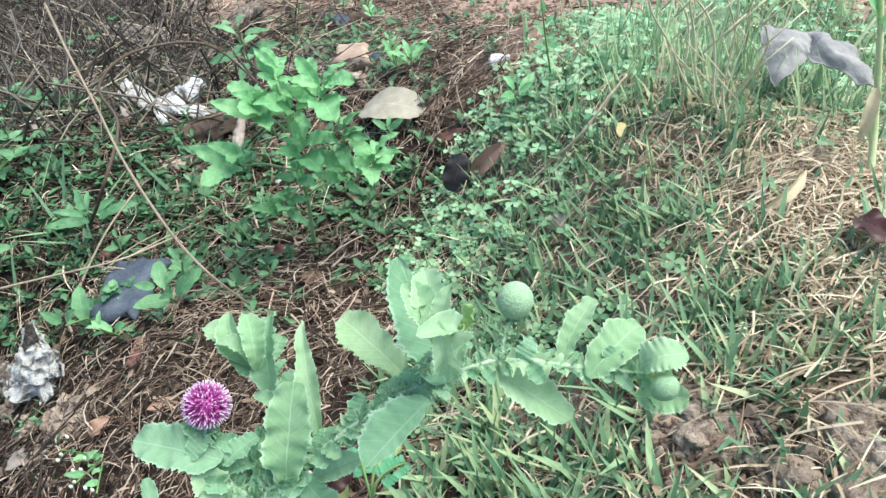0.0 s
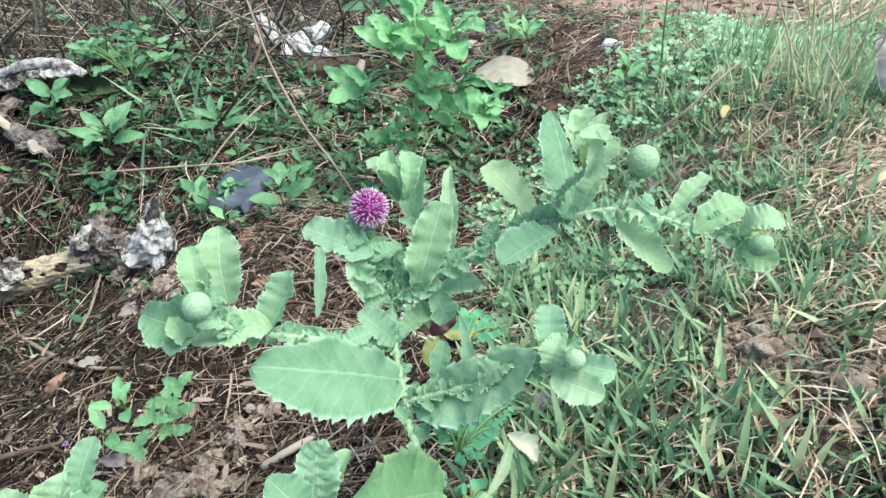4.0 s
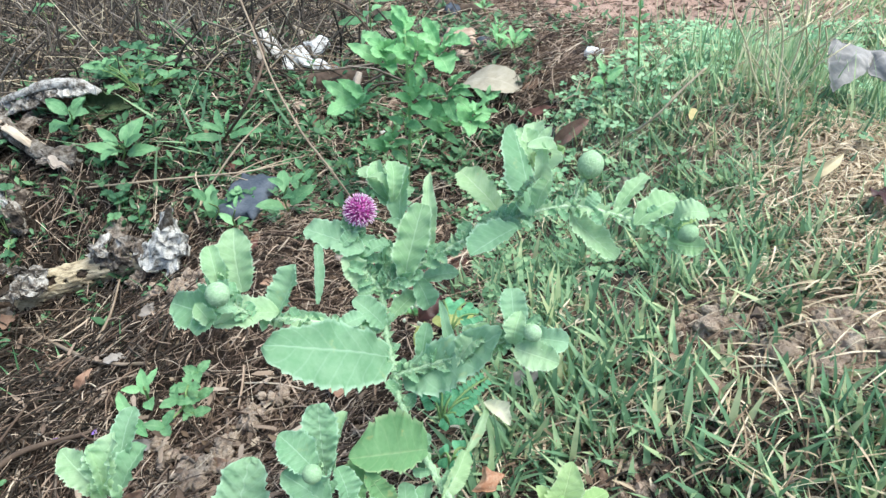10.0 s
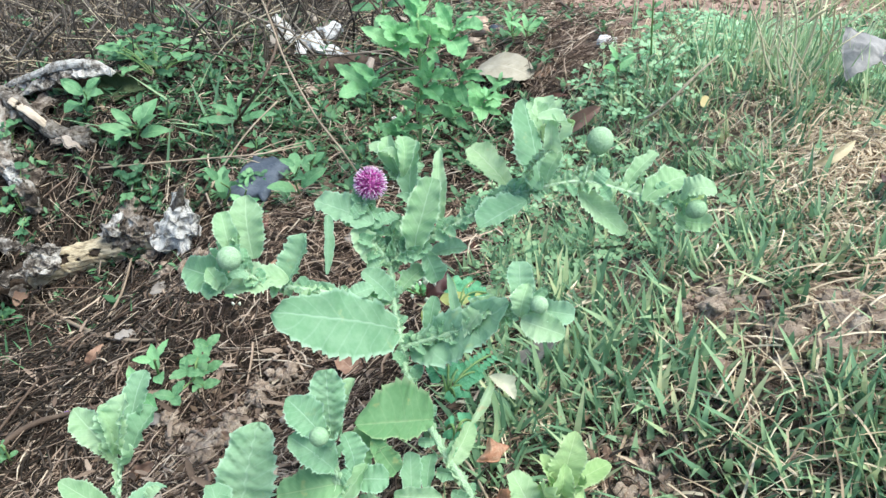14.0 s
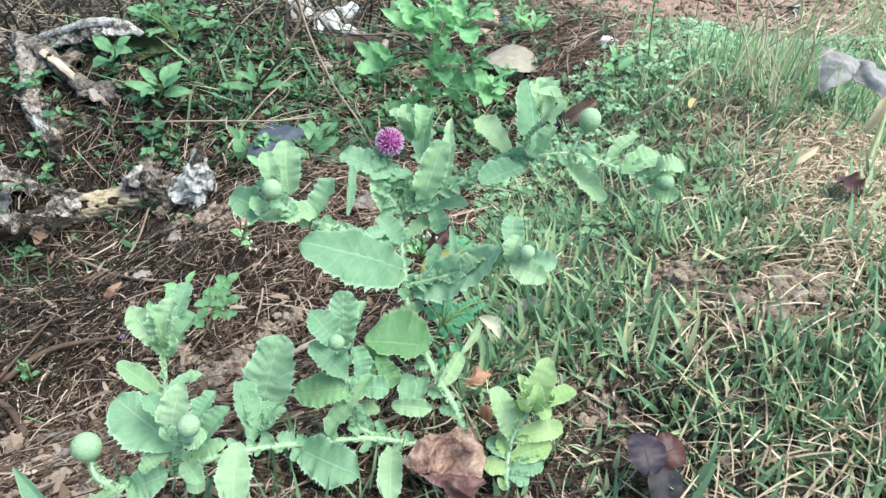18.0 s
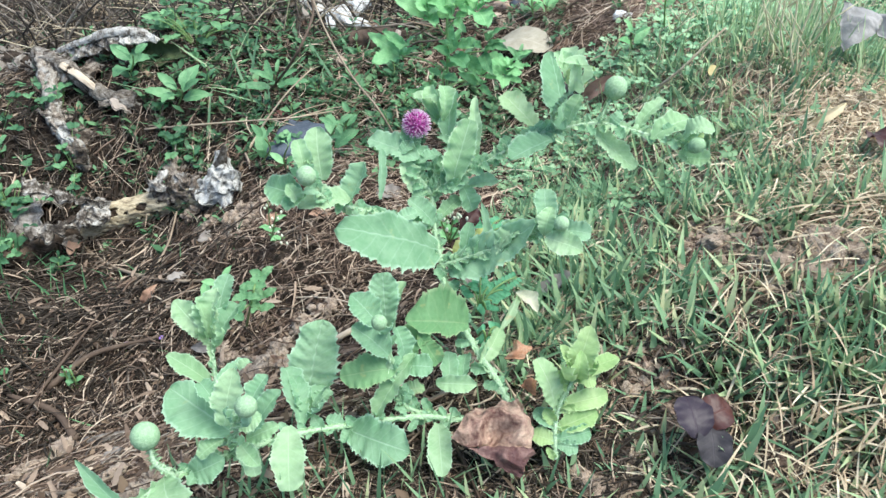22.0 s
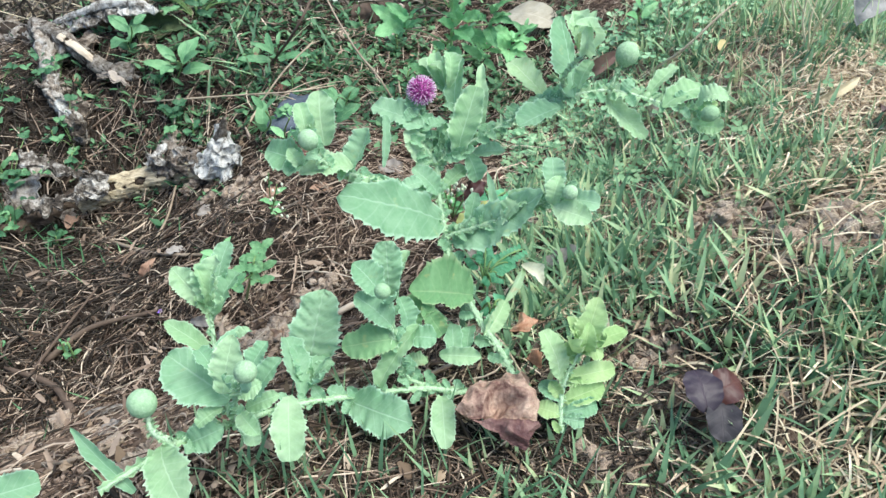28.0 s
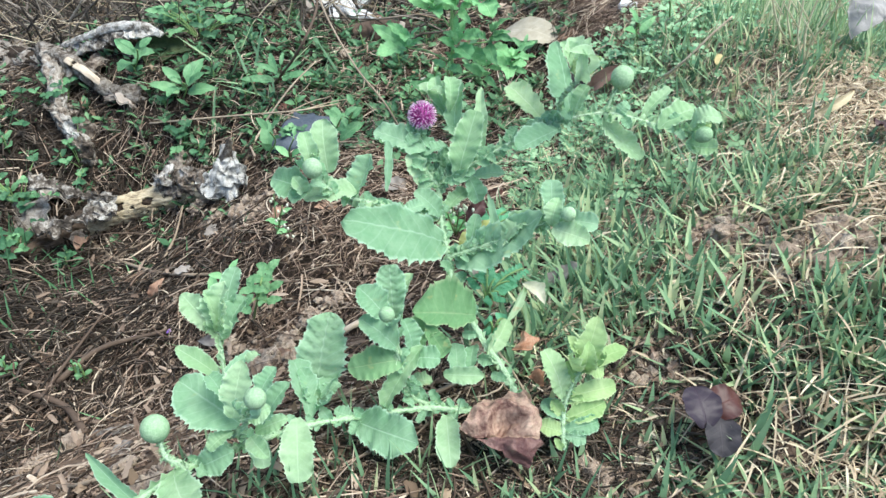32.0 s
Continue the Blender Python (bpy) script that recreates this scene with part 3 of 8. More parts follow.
def add_bud(parent, centre, mm, axis=(0, -0.2, 1), material=None):
    b = part("bud", bud_body(centre, mm / 1000, axis), material or BUD, parent, "round pale green unopened flower head")
    return b


def bud_body(centre, r, axis, seg=48, rings=40):
    """An egg-shaped head that narrows to its stalk, clothed in small overlapping scales."""
    turn = Vector((0, 0, 1)).rotation_difference(Vector(axis).normalized()).to_matrix()
    verts, faces = [], []
    for i in range(rings + 1):
        th = math.pi * i / rings
        for j in range(seg):
            ph = 2 * math.pi * j / seg
            scale = 1 + 0.016 * math.cos(9.0 * ph + 13.0 * th) * math.cos(9.0 * ph - 13.0 * th) * math.sin(th)
            neck = 1.0 if math.cos(th) > 0 else 1 - 0.22 * math.cos(th) ** 2
            d = Vector((math.sin(th) * math.cos(ph) * neck, math.sin(th) * math.sin(ph) * neck, math.cos(th) * (1.08 if math.cos(th) > 0 else 1.28)))
            verts.append(Vector(centre) + turn @ (d * r * scale))
    for i in range(rings):
        for j in range(seg):
            faces.append((i * seg + j, (i + 1) * seg + j, (i + 1) * seg + (j + 1) % seg, i * seg + (j + 1) % seg))
    return verts, faces


def florets(centre, r, axis, count, reach, girth, seed):
    rnd = random.Random(seed)
    c, ax = Vector(centre), Vector(axis).normalized()
    out = []
    for i in range(count):
        z = 1 - 1.55 * (i + 0.5) / count
        a = i * 2.39996
        d = Vector((math.sqrt(max(0, 1 - z * z)) * math.cos(a), math.sqrt(max(0, 1 - z * z)) * math.sin(a), z))
        d = Vector((0, 0, 1)).rotation_difference(ax).to_matrix() @ d
        d = (d + Vector([rnd.uniform(-0.09, 0.09) for _ in range(3)])).normalized()
        top = reach * rnd.uniform(0.88, 1.1)
        out.append(tube([c + d * r, c + d * (r + top * 0.6), c + d * (r + top)], girth * 0.7, girth, 1, 5))
    return gather(out)


def dress(parent, points, count, mm, seed, material=None):
    """Small toothed leaves that clothe a stem all along."""
    rnd = random.Random(seed)
    line = curve(points, 10)
    for k in range(count):
        i = int((k + rnd.uniform(0.2, 0.8)) / count * (len(line) - 2))
        d = (line[i + 1] - line[i]).normalized()
        s = d.cross(FACING).normalized() * (1 if k % 2 else -1)
        way = (s * rnd.uniform(0.6, 1.1) + d * rnd.uniform(0.5, 1.1) + Vector((0, 0, rnd.uniform(-0.2, 0.5)))).normalized()
        size = mm * rnd.uniform(0.55, 1.2)
        add_leaf(parent, line[i], line[i] + way * size / 1000, size * rnd.uniform(0.5, 0.75), rnd.uniform(-35, 35), rnd.uniform(-0.05, 0.2), rnd.uniform(0.15, 0.5), material, rows=30, cols=6, teeth=6, wave=0.08, tooth=0.25)


def rosette(parent, centre, axis, count, mm, seed, material=None, spread=0.55):
    """Young leaves cupped round a shoot's tip."""
    rnd = random.Random(seed)
    c, ax = Vector(centre), Vector(axis).normalized()
    o = ax.orthogonal().normalized()
    for k in range(count):
        out = Matrix.Rotation(k * 2.4 + rnd.uniform(-0.3, 0.3), 3, ax) @ o
        f = k / max(1, count - 1)
        way = (ax + out * (0.2 + spread * f + rnd.uniform(-0.1, 0.1))).normalized()
        size = mm * (0.62 + 0.45 * f) * rnd.uniform(0.9, 1.1)
        base = c + out * 0.0012
        n = FACING - FACING.dot(way) * way
        face = math.degrees(math.atan2(way.dot(n.cross(-out)), n.dot(-out))) if n.length > 0.05 else 0
        add_leaf(parent, base, base + way * size / 1000, size * rnd.uniform(0.42, 0.58), face, -0.12, 0.45, material if k % 3 else THISTLE_PALE, rows=36, cols=8, teeth=7, wave=0.13, tooth=0.24)


thistle = thing("thistle_plant", (-0.0073, -0.0331, 0.0394), "grey-green prickly-edged thistle with one magenta flower head and round buds", "plant")
S0, S1, S2, S3 = (-0.0074, -0.0352, 0.0377), (-0.0145, -0.0172, 0.0416), (-0.0280, 0.0061, 0.0489), (-0.0401, 0.0311, 0.0625)
LOW, S4, HIGH = (-0.0420, 0.0399, 0.0699), (-0.0457, 0.0551, 0.0818), (-0.0474, 0.0687, 0.0963)
add_stem(thistle, "stem", [S0, S1, S2, S3, LOW, S4, HIGH], 0.0024, 0.0015, 0.003)
# the flower's branch
FL = (-0.0555, 0.0848, 0.1305)
add_stem(thistle, "branch", [HIGH, (-0.0557, 0.0736, 0.1063), (-0.0596, 0.0785, 0.1148), (-0.0575, 0.0820, 0.1231), FL], 0.0016, 0.0013, 0.0035)
head = part("flower_head", ball(FL, 0.0045, 24, 16, 8, 0.05), FLORET, thistle, "round magenta flower head with pale tips")
part("floret_tuft", florets(FL, 0.004, (0.0, -0.45, 0.9), 210, 0.0028, 0.00042, 3), FLORET, head)
part("involucre", bud_body((-0.0560, 0.0850, 0.1255), 0.0036, (0.05, -0.1, 1)), BUD, head, "green scaly cup under the flower head")
part("pale_tuft", florets(FL, 0.0062, (0.0, -0.45, 0.9), 230, 0.0018, 0.00022, 5), FLORET_TIP, head, "pale pink floret tips")
add_leaf(thistle, (-0.0544, 0.0744, 0.1153), (-0.0817, 0.0852, 0.1213), 15.4, 5, 0.05, 0.15, shape='elliptic', wave=0.08)
add_leaf(thistle, (-0.0571, 0.0678, 0.0975), (-0.0624, 0.0736, 0.1143), 12.7, 15, 0.05, 0.2, THISTLE_PALE)
add_leaf(thistle, (-0.0576, 0.0814, 0.1200), (-0.0646, 0.0752, 0.1177), 7, 0, 0.1, 0.3)
add_leaf(thistle, (-0.0576, 0.0810, 0.1192), (-0.0485, 0.0797, 0.1125), 7, 0, 0.1, 0.3)
add_leaf(thistle, (-0.0575, 0.0745, 0.1079), (-0.0454, 0.0781, 0.1058), 8, -20, 0.1, 0.3)
# the middle shoot behind it
TOP = (-0.0414, 0.1224, 0.1206)
add_stem(thistle, "branch", [HIGH, (-0.0411, 0.0815, 0.1038), (-0.0360, 0.1023, 0.1123), TOP], 0.0016, 0.0012, 0.003)
add_leaf(thistle, (-0.0371, 0.0993, 0.1096), (-0.0339, 0.1185, 0.1335), 12.5, -25, 0.12, 0.4, THISTLE, skew=0.15)
add_leaf(thistle, (-0.042, 0.1102, 0.1151), (-0.059, 0.1258, 0.1282), 12.3, 25, 0.12, 0.3, THISTLE_PALE)
add_leaf(thistle, (-0.0431, 0.1086, 0.1212), (-0.0489, 0.125, 0.1336), 9.6, -20, 0.2, 0.5, THISTLE_PALE)
add_leaf(thistle, (-0.0413, 0.1034, 0.1227), (-0.0416, 0.1176, 0.1371), 10.1, 15, 0.2, 0.5, THISTLE_PALE)
add_leaf(thistle, (-0.0432, 0.105, 0.1247), (-0.0529, 0.1112, 0.1324), 7.6, 30, 0.25, 0.5, THISTLE_PALE)
add_leaf(thistle, (-0.0404, 0.1063, 0.1136), (-0.0502, 0.1115, 0.1248), 9.6, 15, 0.1, 0.35)
add_leaf(thistle, (-0.0237, 0.082, 0.1089), (-0.023, 0.1123, 0.1338), 9.3, -10, 0.06, 0.4, THISTLE_PALE, shape='lance', wave=0.09)
add_leaf(thistle, (-0.0371, 0.0675, 0.1004), (-0.0267, 0.0839, 0.1335), 17.4, -5, 0.04, 0.2, THISTLE_PALE, wave=0.07)
add_leaf(thistle, (-0.0444, 0.0687, 0.0964), (-0.0424, 0.0896, 0.1097), 9, -60, 0.1, 0.4)
add_leaf(thistle, (-0.0324, 0.0717, 0.1035), (-0.0250, 0.0657, 0.0876), 12, 0, 0.1, 0.3)
# the long branch to one side
B1, B2, B3, B4, B5 = (-0.0333, 0.0725, 0.1047), (-0.0120, 0.0730, 0.1181), (0.0038, 0.0723, 0.1288), (0.0167, 0.0700, 0.1350), (0.0383, 0.0677, 0.1401)
B6, TIP = (0.0621, 0.0594, 0.1379), (0.0789, 0.0535, 0.1363)
add_stem(thistle, "branch", [HIGH, B1, B2, B3, B4, B5, B6, TIP], 0.0014, 0.0010, 0.0042)
add_leaf(thistle, (0.0139, 0.0651, 0.1326), (-0.0083, 0.0464, 0.1317), 13, 0, 0.02, -0.02, THISTLE, skew=0.5, shape="elliptic")
add_leaf(thistle, (-0.0278, 0.0699, 0.1011), (-0.0109, 0.0737, 0.1017), 9, 0, 0.1, 0.3)
add_leaf(thistle, (0.0094, 0.0809, 0.1267), (-0.0087, 0.105, 0.1375), 15.2, 0, 0.08, 0.25, THISTLE_AGED)
SH = (0.0197, 0.054, 0.1651)
add_stem(thistle, "branch", [B4, (0.0137, 0.0639, 0.1488), SH], 0.0014, 0.0010, 0.002)
add_leaf(thistle, (0.0201, 0.0662, 0.1372), (0.0133, 0.0931, 0.1674), 13.8, 4, 0.06, 0.12, THISTLE, skew=-0.5, shape="elliptic", teeth=16)
add_leaf(thistle, (0.0197, 0.054, 0.1651), (0.0122, 0.0692, 0.1773), 9.9, 0, 0.15, 0.4, THISTLE_PALE)
add_leaf(thistle, (0.0197, 0.054, 0.1651), (0.0185, 0.0707, 0.1787), 11.5, -10, 0.1, 0.35, THISTLE_PALE)
add_leaf(thistle, (0.0202, 0.054, 0.1651), (0.0234, 0.0566, 0.1843), 6.2, -35, 0.15, 0.5, THISTLE_PALE)
add_leaf(thistle, (0.0184, 0.0493, 0.1672), (0.0114, 0.0402, 0.1847), 7.6, 25, 0.28, 0.6, THISTLE_PALE)
add_leaf(thistle, (0.0189, 0.0493, 0.1672), (0.0174, 0.0438, 0.1844), 7.1, -25, 0.28, 0.6, THISTLE_PALE)
add_leaf(thistle, (0.0206, 0.0596, 0.1449), (0.0255, 0.0614, 0.1584), 8.8, -20, 0.1, 0.3, THISTLE_PALE)
add_leaf(thistle, (0.0186, 0.0679, 0.1405), (0.0300, 0.0709, 0.1470), 8, -30, 0.1, 0.3)
add_stem(thistle, "bud_stalk", [B5, (0.0410, 0.0724, 0.1464), (0.0443, 0.0750, 0.1513)], 0.0015, 0.0012, 0.002)
add_bud(thistle, (0.0456, 0.0765, 0.1554), 5.6, (0.15, -0.1, 1))
add_leaf(thistle, (0.0365, 0.0680, 0.1375), (0.0566, 0.0552, 0.1208), 14, -12, -0.05, 0.12, THISTLE_PALE)
add_leaf(thistle, (0.0543, 0.0621, 0.1382), (0.0711, 0.0768, 0.149), 9, -25, 0.05, 0.2, THISTLE_PALE)
add_leaf(thistle, (0.0618, 0.056, 0.1373), (0.0837, 0.0686, 0.1418), 13.2, -10, 0.1, 0.2, THISTLE_PALE)
add_leaf(thistle, (0.0766, 0.0525, 0.1395), (0.0894, 0.0491, 0.1464), 12.0, -10, 0.3, 0.25, THISTLE_PALE)
add_leaf(thistle, (0.074, 0.048, 0.1338), (0.088, 0.0424, 0.1349), 10.9, 10, -0.15, 0.3, THISTLE_PALE)
add_leaf(thistle, (0.0777, 0.0534, 0.1332), (0.0846, 0.0433, 0.1291), 9, -5, 0.0, 0.3, THISTLE_PALE)
add_bud(thistle, (0.0799, 0.0427, 0.1416), 3.8, (0.6, -0.2, 0.7), BUD)
# the branch to the other side
L1, L2, L3, LB = (-0.0658, 0.0486, 0.0942), (-0.0836, 0.0370, 0.1081), (-0.0967, 0.0274, 0.1203), (-0.1038, 0.0223, 0.1333)
add_stem(thistle, "branch", [(-0.0476, 0.0557, 0.0843), L1, L2, L3, LB], 0.0017, 0.0012, 0.0038)
add_bud(thistle, (-0.1025, 0.0131, 0.1430), 4.4, (0, -0.3, 1))
add_leaf(thistle, (-0.1082, 0.0152, 0.1277), (-0.1123, 0.0152, 0.1372), 8, 0, 0.25, 0.5, THISTLE_PALE)
add_leaf(thistle, (-0.0985, 0.0298, 0.13), (-0.1013, 0.0448, 0.1503), 16.5, -5, 0.1, 0.2, THISTLE_PALE)
add_leaf(thistle, (-0.1055, 0.0252, 0.1338), (-0.1096, 0.0357, 0.1484), 8.9, 10, 0.2, 0.5, THISTLE_PALE)
add_leaf(thistle, (-0.0885, 0.0324, 0.114), (-0.0796, 0.0456, 0.1305), 17.1, -25, -0.05, 0.55, THISTLE, skew=0.2, shape='elliptic')
add_leaf(thistle, (-0.107, 0.0204, 0.1263), (-0.1242, 0.0233, 0.1314), 14.6, -15, 0.15, 0.35, THISTLE, shape='elliptic')
add_leaf(thistle, (-0.0867, 0.0324, 0.1173), (-0.1105, 0.022, 0.1202), 14.6, 10, 0.06, 0.25, THISTLE_PALE, shape='elliptic')
add_leaf(thistle, (-0.1055, 0.0202, 0.1286), (-0.1138, 0.0100, 0.1272), 9, 0, 0.1, 0.3)
add_leaf(thistle, (-0.0649, 0.0474, 0.0907), (-0.0907, 0.0497, 0.0995), 9, 0, 0.1, 0.3)
add_leaf(thistle, (-0.0739, 0.0483, 0.1067), (-0.0734, 0.0637, 0.1275), 5.8, 30, 0.04, 0.4)
add_leaf(thistle, (-0.0437, 0.0469, 0.0747), (-0.0933, 0.0241, 0.1069), 30.0, -6, 0.05, 0.1, pleat=0.0003, rows=90, teeth=13, skew=-0.18, shape='elliptic')
# the short branch
R1, R2, R3 = (-0.0223, 0.0359, 0.0807), (-0.0025, 0.0279, 0.0966), (0.0115, 0.0253, 0.1051)
add_stem(thistle, "branch", [LOW, R1, R2, R3], 0.0017, 0.0011, 0.0036)
add_leaf(thistle, (-0.0387, 0.0393, 0.0684), (0.0036, 0.025, 0.1083), 25.3, -4, -0.04, 0.15, rows=84, teeth=13, skew=0.25, shape='elliptic')
add_leaf(thistle, (0.0086, 0.0263, 0.1018), (0.0087, 0.0398, 0.1187), 12.8, 5, 0.08, 0.25, THISTLE)
add_leaf(thistle, (0.0084, 0.0231, 0.1027), (0.0119, 0.0301, 0.1146), 9.3, -10, 0.25, 0.5, THISTLE_PALE)
add_leaf(thistle, (0.0115, 0.0253, 0.1051), (0.0300, 0.0192, 0.1063), 11, 15, 0.1, 0.3)
add_leaf(thistle, (0.0082, 0.02, 0.1036), (0.0253, 0.0121, 0.1018), 13.0, 15, 0.08, 0.2, THISTLE_PALE, shape='elliptic')
add_bud(thistle, (0.0147, 0.0180, 0.1133), 3.6, (0.4, -0.4, 0.8))
add_leaf(thistle, (-0.0301, 0.0444, 0.0685), (-0.0264, 0.0562, 0.0863), 8.5, -10, 0.1, 0.25)
add_leaf(thistle, (-0.0158, 0.0414, 0.0712), (-0.0208, 0.0597, 0.0971), 6.6, 10, 0.05, 0.4, shape='lance')
# the leaves down the stem
add_leaf(thistle, (-0.0289, 0.0071, 0.0583), (-0.0594, -0.0108, 0.0772), 25.0, -12, 0.05, 0.18, THISTLE_OLD, rows=76, teeth=12, skew=0.4, shape='elliptic')
M1, M2, MB = (-0.0592, -0.0319, 0.0405), (-0.0648, -0.0275, 0.0581), (-0.0699, -0.0207, 0.0807)
add_stem(thistle, "branch", [(-0.0424, -0.0353, 0.0373), M1, M2, MB], 0.0017, 0.0012, 0.003)
add_leaf(thistle, (-0.0676, -0.0178, 0.078), (-0.0699, -0.0012, 0.099), 15.2, 0, 0.08, 0.12, pleat=0.0006, teeth=11)
add_leaf(thistle, (-0.0715, -0.0191, 0.0827), (-0.0843, -0.012, 0.0949), 14.0, 10, 0.1, 0.25)
add_leaf(thistle, (-0.0645, -0.0161, 0.077), (-0.0595, -0.0008, 0.0932), 10.1, -40, 0.06, 0.45, THISTLE_PALE)
add_leaf(thistle, (-0.0668, -0.0264, 0.0703), (-0.0834, -0.0208, 0.0838), 14.5, 10, 0.08, 0.25, shape='elliptic')
add_leaf(thistle, (-0.0608, -0.0221, 0.0574), (-0.0504, -0.0002, 0.0678), 15, -10, 0.05, 0.2, THISTLE_OLD)
add_leaf(thistle, (-0.0639, -0.0265, 0.0622), (-0.0899, -0.0291, 0.0586), 15.9, -5, 0.06, 0.15, THISTLE_OLD, shape='elliptic')
add_leaf(thistle, (-0.0621, -0.0227, 0.0589), (-0.0465, -0.0231, 0.0587), 12.9, 0, 0.1, 0.2)
add_leaf(thistle, (-0.055, -0.0205, 0.0651), (-0.0735, -0.0397, 0.0422), 12.3, 25, 0.05, 0.2, THISTLE_PALE)
add_leaf(thistle, (-0.0600, -0.0211, 0.0610), (-0.0640, -0.0130, 0.0752), 12, 30, 0.1, 0.3)
add_bud(thistle, (-0.0697, -0.0306, 0.0951), 3.5, (-0.2, -0.4, 0.9))
add_leaf(thistle, (-0.0451, -0.0223, 0.0468), (-0.0253, -0.0243, 0.0476), 9.3, 10, 0.1, 0.3, THISTLE_PALE)
add_leaf(thistle, (-0.0507, -0.0226, 0.0430), (-0.0601, -0.0265, 0.0452), 9, 10, 0.1, 0.3, THISTLE_AGED, "leaf with a withered orange margin")
add_leaf(thistle, (-0.0382, -0.0199, 0.0401), (-0.0389, 0.0016, 0.0439), 10, 10, 0.05, 0.2)
add_leaf(thistle, (-0.0318, -0.0166, 0.0407), (-0.0293, 0.0018, 0.0417), 9, -20, 0.05, 0.2)
add_leaf(thistle, (-0.0231, -0.0080, 0.0438), (-0.0118, 0.0116, 0.0506), 9, 20, 0.1, 0.4, THISTLE_AGED)
# the low branch that lies along the ground
W1, W2, W3, W4 = (-0.0289, -0.0367, 0.0367), (-0.0531, -0.0379, 0.0404), (-0.0844, -0.0439, 0.0420), (-0.1074, -0.0574, 0.0524)
W5, W6, W7 = (-0.1284, -0.0764, 0.0646), (-0.1454, -0.0877, 0.0678), (-0.1706, -0.1073, 0.0638)
add_stem(thistle, "branch", [(-0.0113, -0.0329, 0.0390), W1, W2, W3, W4, W5, W6, W7], 0.0019, 0.0014, 0.0022)
add_leaf(thistle, (-0.0854, -0.0458, 0.0406), (-0.0567, -0.0584, 0.0409), 21, 8, 0.1, 0.12, rows=76, teeth=19)
add_leaf(thistle, (-0.0440, -0.0403, 0.0384), (-0.0420, -0.0692, 0.0378), 13, 0, 0.1, 0.25, THISTLE_PALE)
add_leaf(thistle, (-0.106, -0.0314, 0.0427), (-0.1004, -0.0015, 0.0693), 25.2, 0, 0.1, 0.06, pleat=0.0009, rows=90, teeth=13)
add_leaf(thistle, (-0.1054, -0.0515, 0.0514), (-0.1161, -0.0253, 0.0609), 14, 30, 0.08, 0.3)
add_leaf(thistle, (-0.1042, -0.0520, 0.0521), (-0.0964, -0.0259, 0.0501), 12, -30, 0.08, 0.3)
add_leaf(thistle, (-0.1089, -0.0597, 0.0614), (-0.1050, -0.0866, 0.0532), 16, -10, 0.12, 0.15, THISTLE_PALE)
add_leaf(thistle, (-0.1218, -0.0754, 0.0724), (-0.1086, -0.0719, 0.0769), 8.3, 0, 0.1, 0.25, THISTLE_PALE)
add_leaf(thistle, (-0.1212, -0.0750, 0.0684), (-0.1170, -0.0872, 0.0646), 9, 0, 0.1, 0.3, THISTLE_PALE)
C1, C2 = (-0.1197, -0.0859, 0.0936), (-0.1100, -0.0999, 0.1175)
add_stem(thistle, "branch", [W5, C1, C2], 0.0014, 0.0011, 0.002)
add_bud(thistle, (-0.1074, -0.1030, 0.1263), 3.7, (0.05, -0.4, 0.9))
add_leaf(thistle, (-0.1263, -0.0776, 0.0809), (-0.1519, -0.0643, 0.0914), 21.2, 10, 0.04, 0.15, shape='elliptic', skew=-0.15)
add_leaf(thistle, (-0.1265, -0.0807, 0.0882), (-0.1226, -0.0683, 0.1072), 12.6, 0, 0.06, 0.12, THISTLE_PALE, pleat=0.00025)
add_leaf(thistle, (-0.1173, -0.0778, 0.0806), (-0.1058, -0.0689, 0.0952), 9.8, -20, 0.06, 0.3, shape='elliptic')
add_leaf(thistle, (-0.1193, -0.0858, 0.0935), (-0.1103, -0.0834, 0.0979), 8, 10, 0.1, 0.3, THISTLE_PALE)
add_leaf(thistle, (-0.1291, -0.0778, 0.0967), (-0.1369, -0.069, 0.0996), 8.7, 20, 0.1, 0.3, THISTLE)
add_leaf(thistle, (-0.1144, -0.0827, 0.1019), (-0.1086, -0.0726, 0.1082), 8.1, -15, 0.08, 0.3, THISTLE)
K1, K2 = (-0.1373, -0.0542, 0.0807), (-0.1482, -0.0246, 0.0745)
add_stem(thistle, "branch", [(-0.1292, -0.0751, 0.0684), (-0.1317, -0.0686, 0.0799), K1, K2], 0.0015, 0.0011, 0.002)
add_leaf(thistle, (-0.1518, -0.0206, 0.0769), (-0.1658, -0.0117, 0.0912), 12.5, 5, 0.08, 0.25, THISTLE_PALE, wave=0.09)
add_leaf(thistle, (-0.1498, -0.0227, 0.0775), (-0.1545, -0.0123, 0.0939), 10.4, 40, 0.1, 0.6, THISTLE_PALE, wave=0.08)
add_leaf(thistle, (-0.1477, -0.0227, 0.0775), (-0.1444, -0.0097, 0.0972), 14.0, -25, 0.08, 0.4, THISTLE_PALE, wave=0.09)
add_leaf(thistle, (-0.1491, -0.0195, 0.0686), (-0.1398, -0.0018, 0.0798), 14.5, -25, 0.06, 0.3, THISTLE)
add_leaf(thistle, (-0.1503, -0.007, 0.0731), (-0.1459, 0.0112, 0.0881), 11.5, 0, 0.08, 0.25, THISTLE)
add_leaf(thistle, (-0.1439, -0.0454, 0.073), (-0.1623, -0.039, 0.0841), 9.4, 10, 0.08, 0.2, THISTLE_PALE, shape='elliptic')
add_leaf(thistle, (-0.1379, -0.0522, 0.0800), (-0.1269, -0.0362, 0.0765), 7, -20, 0.1, 0.3)
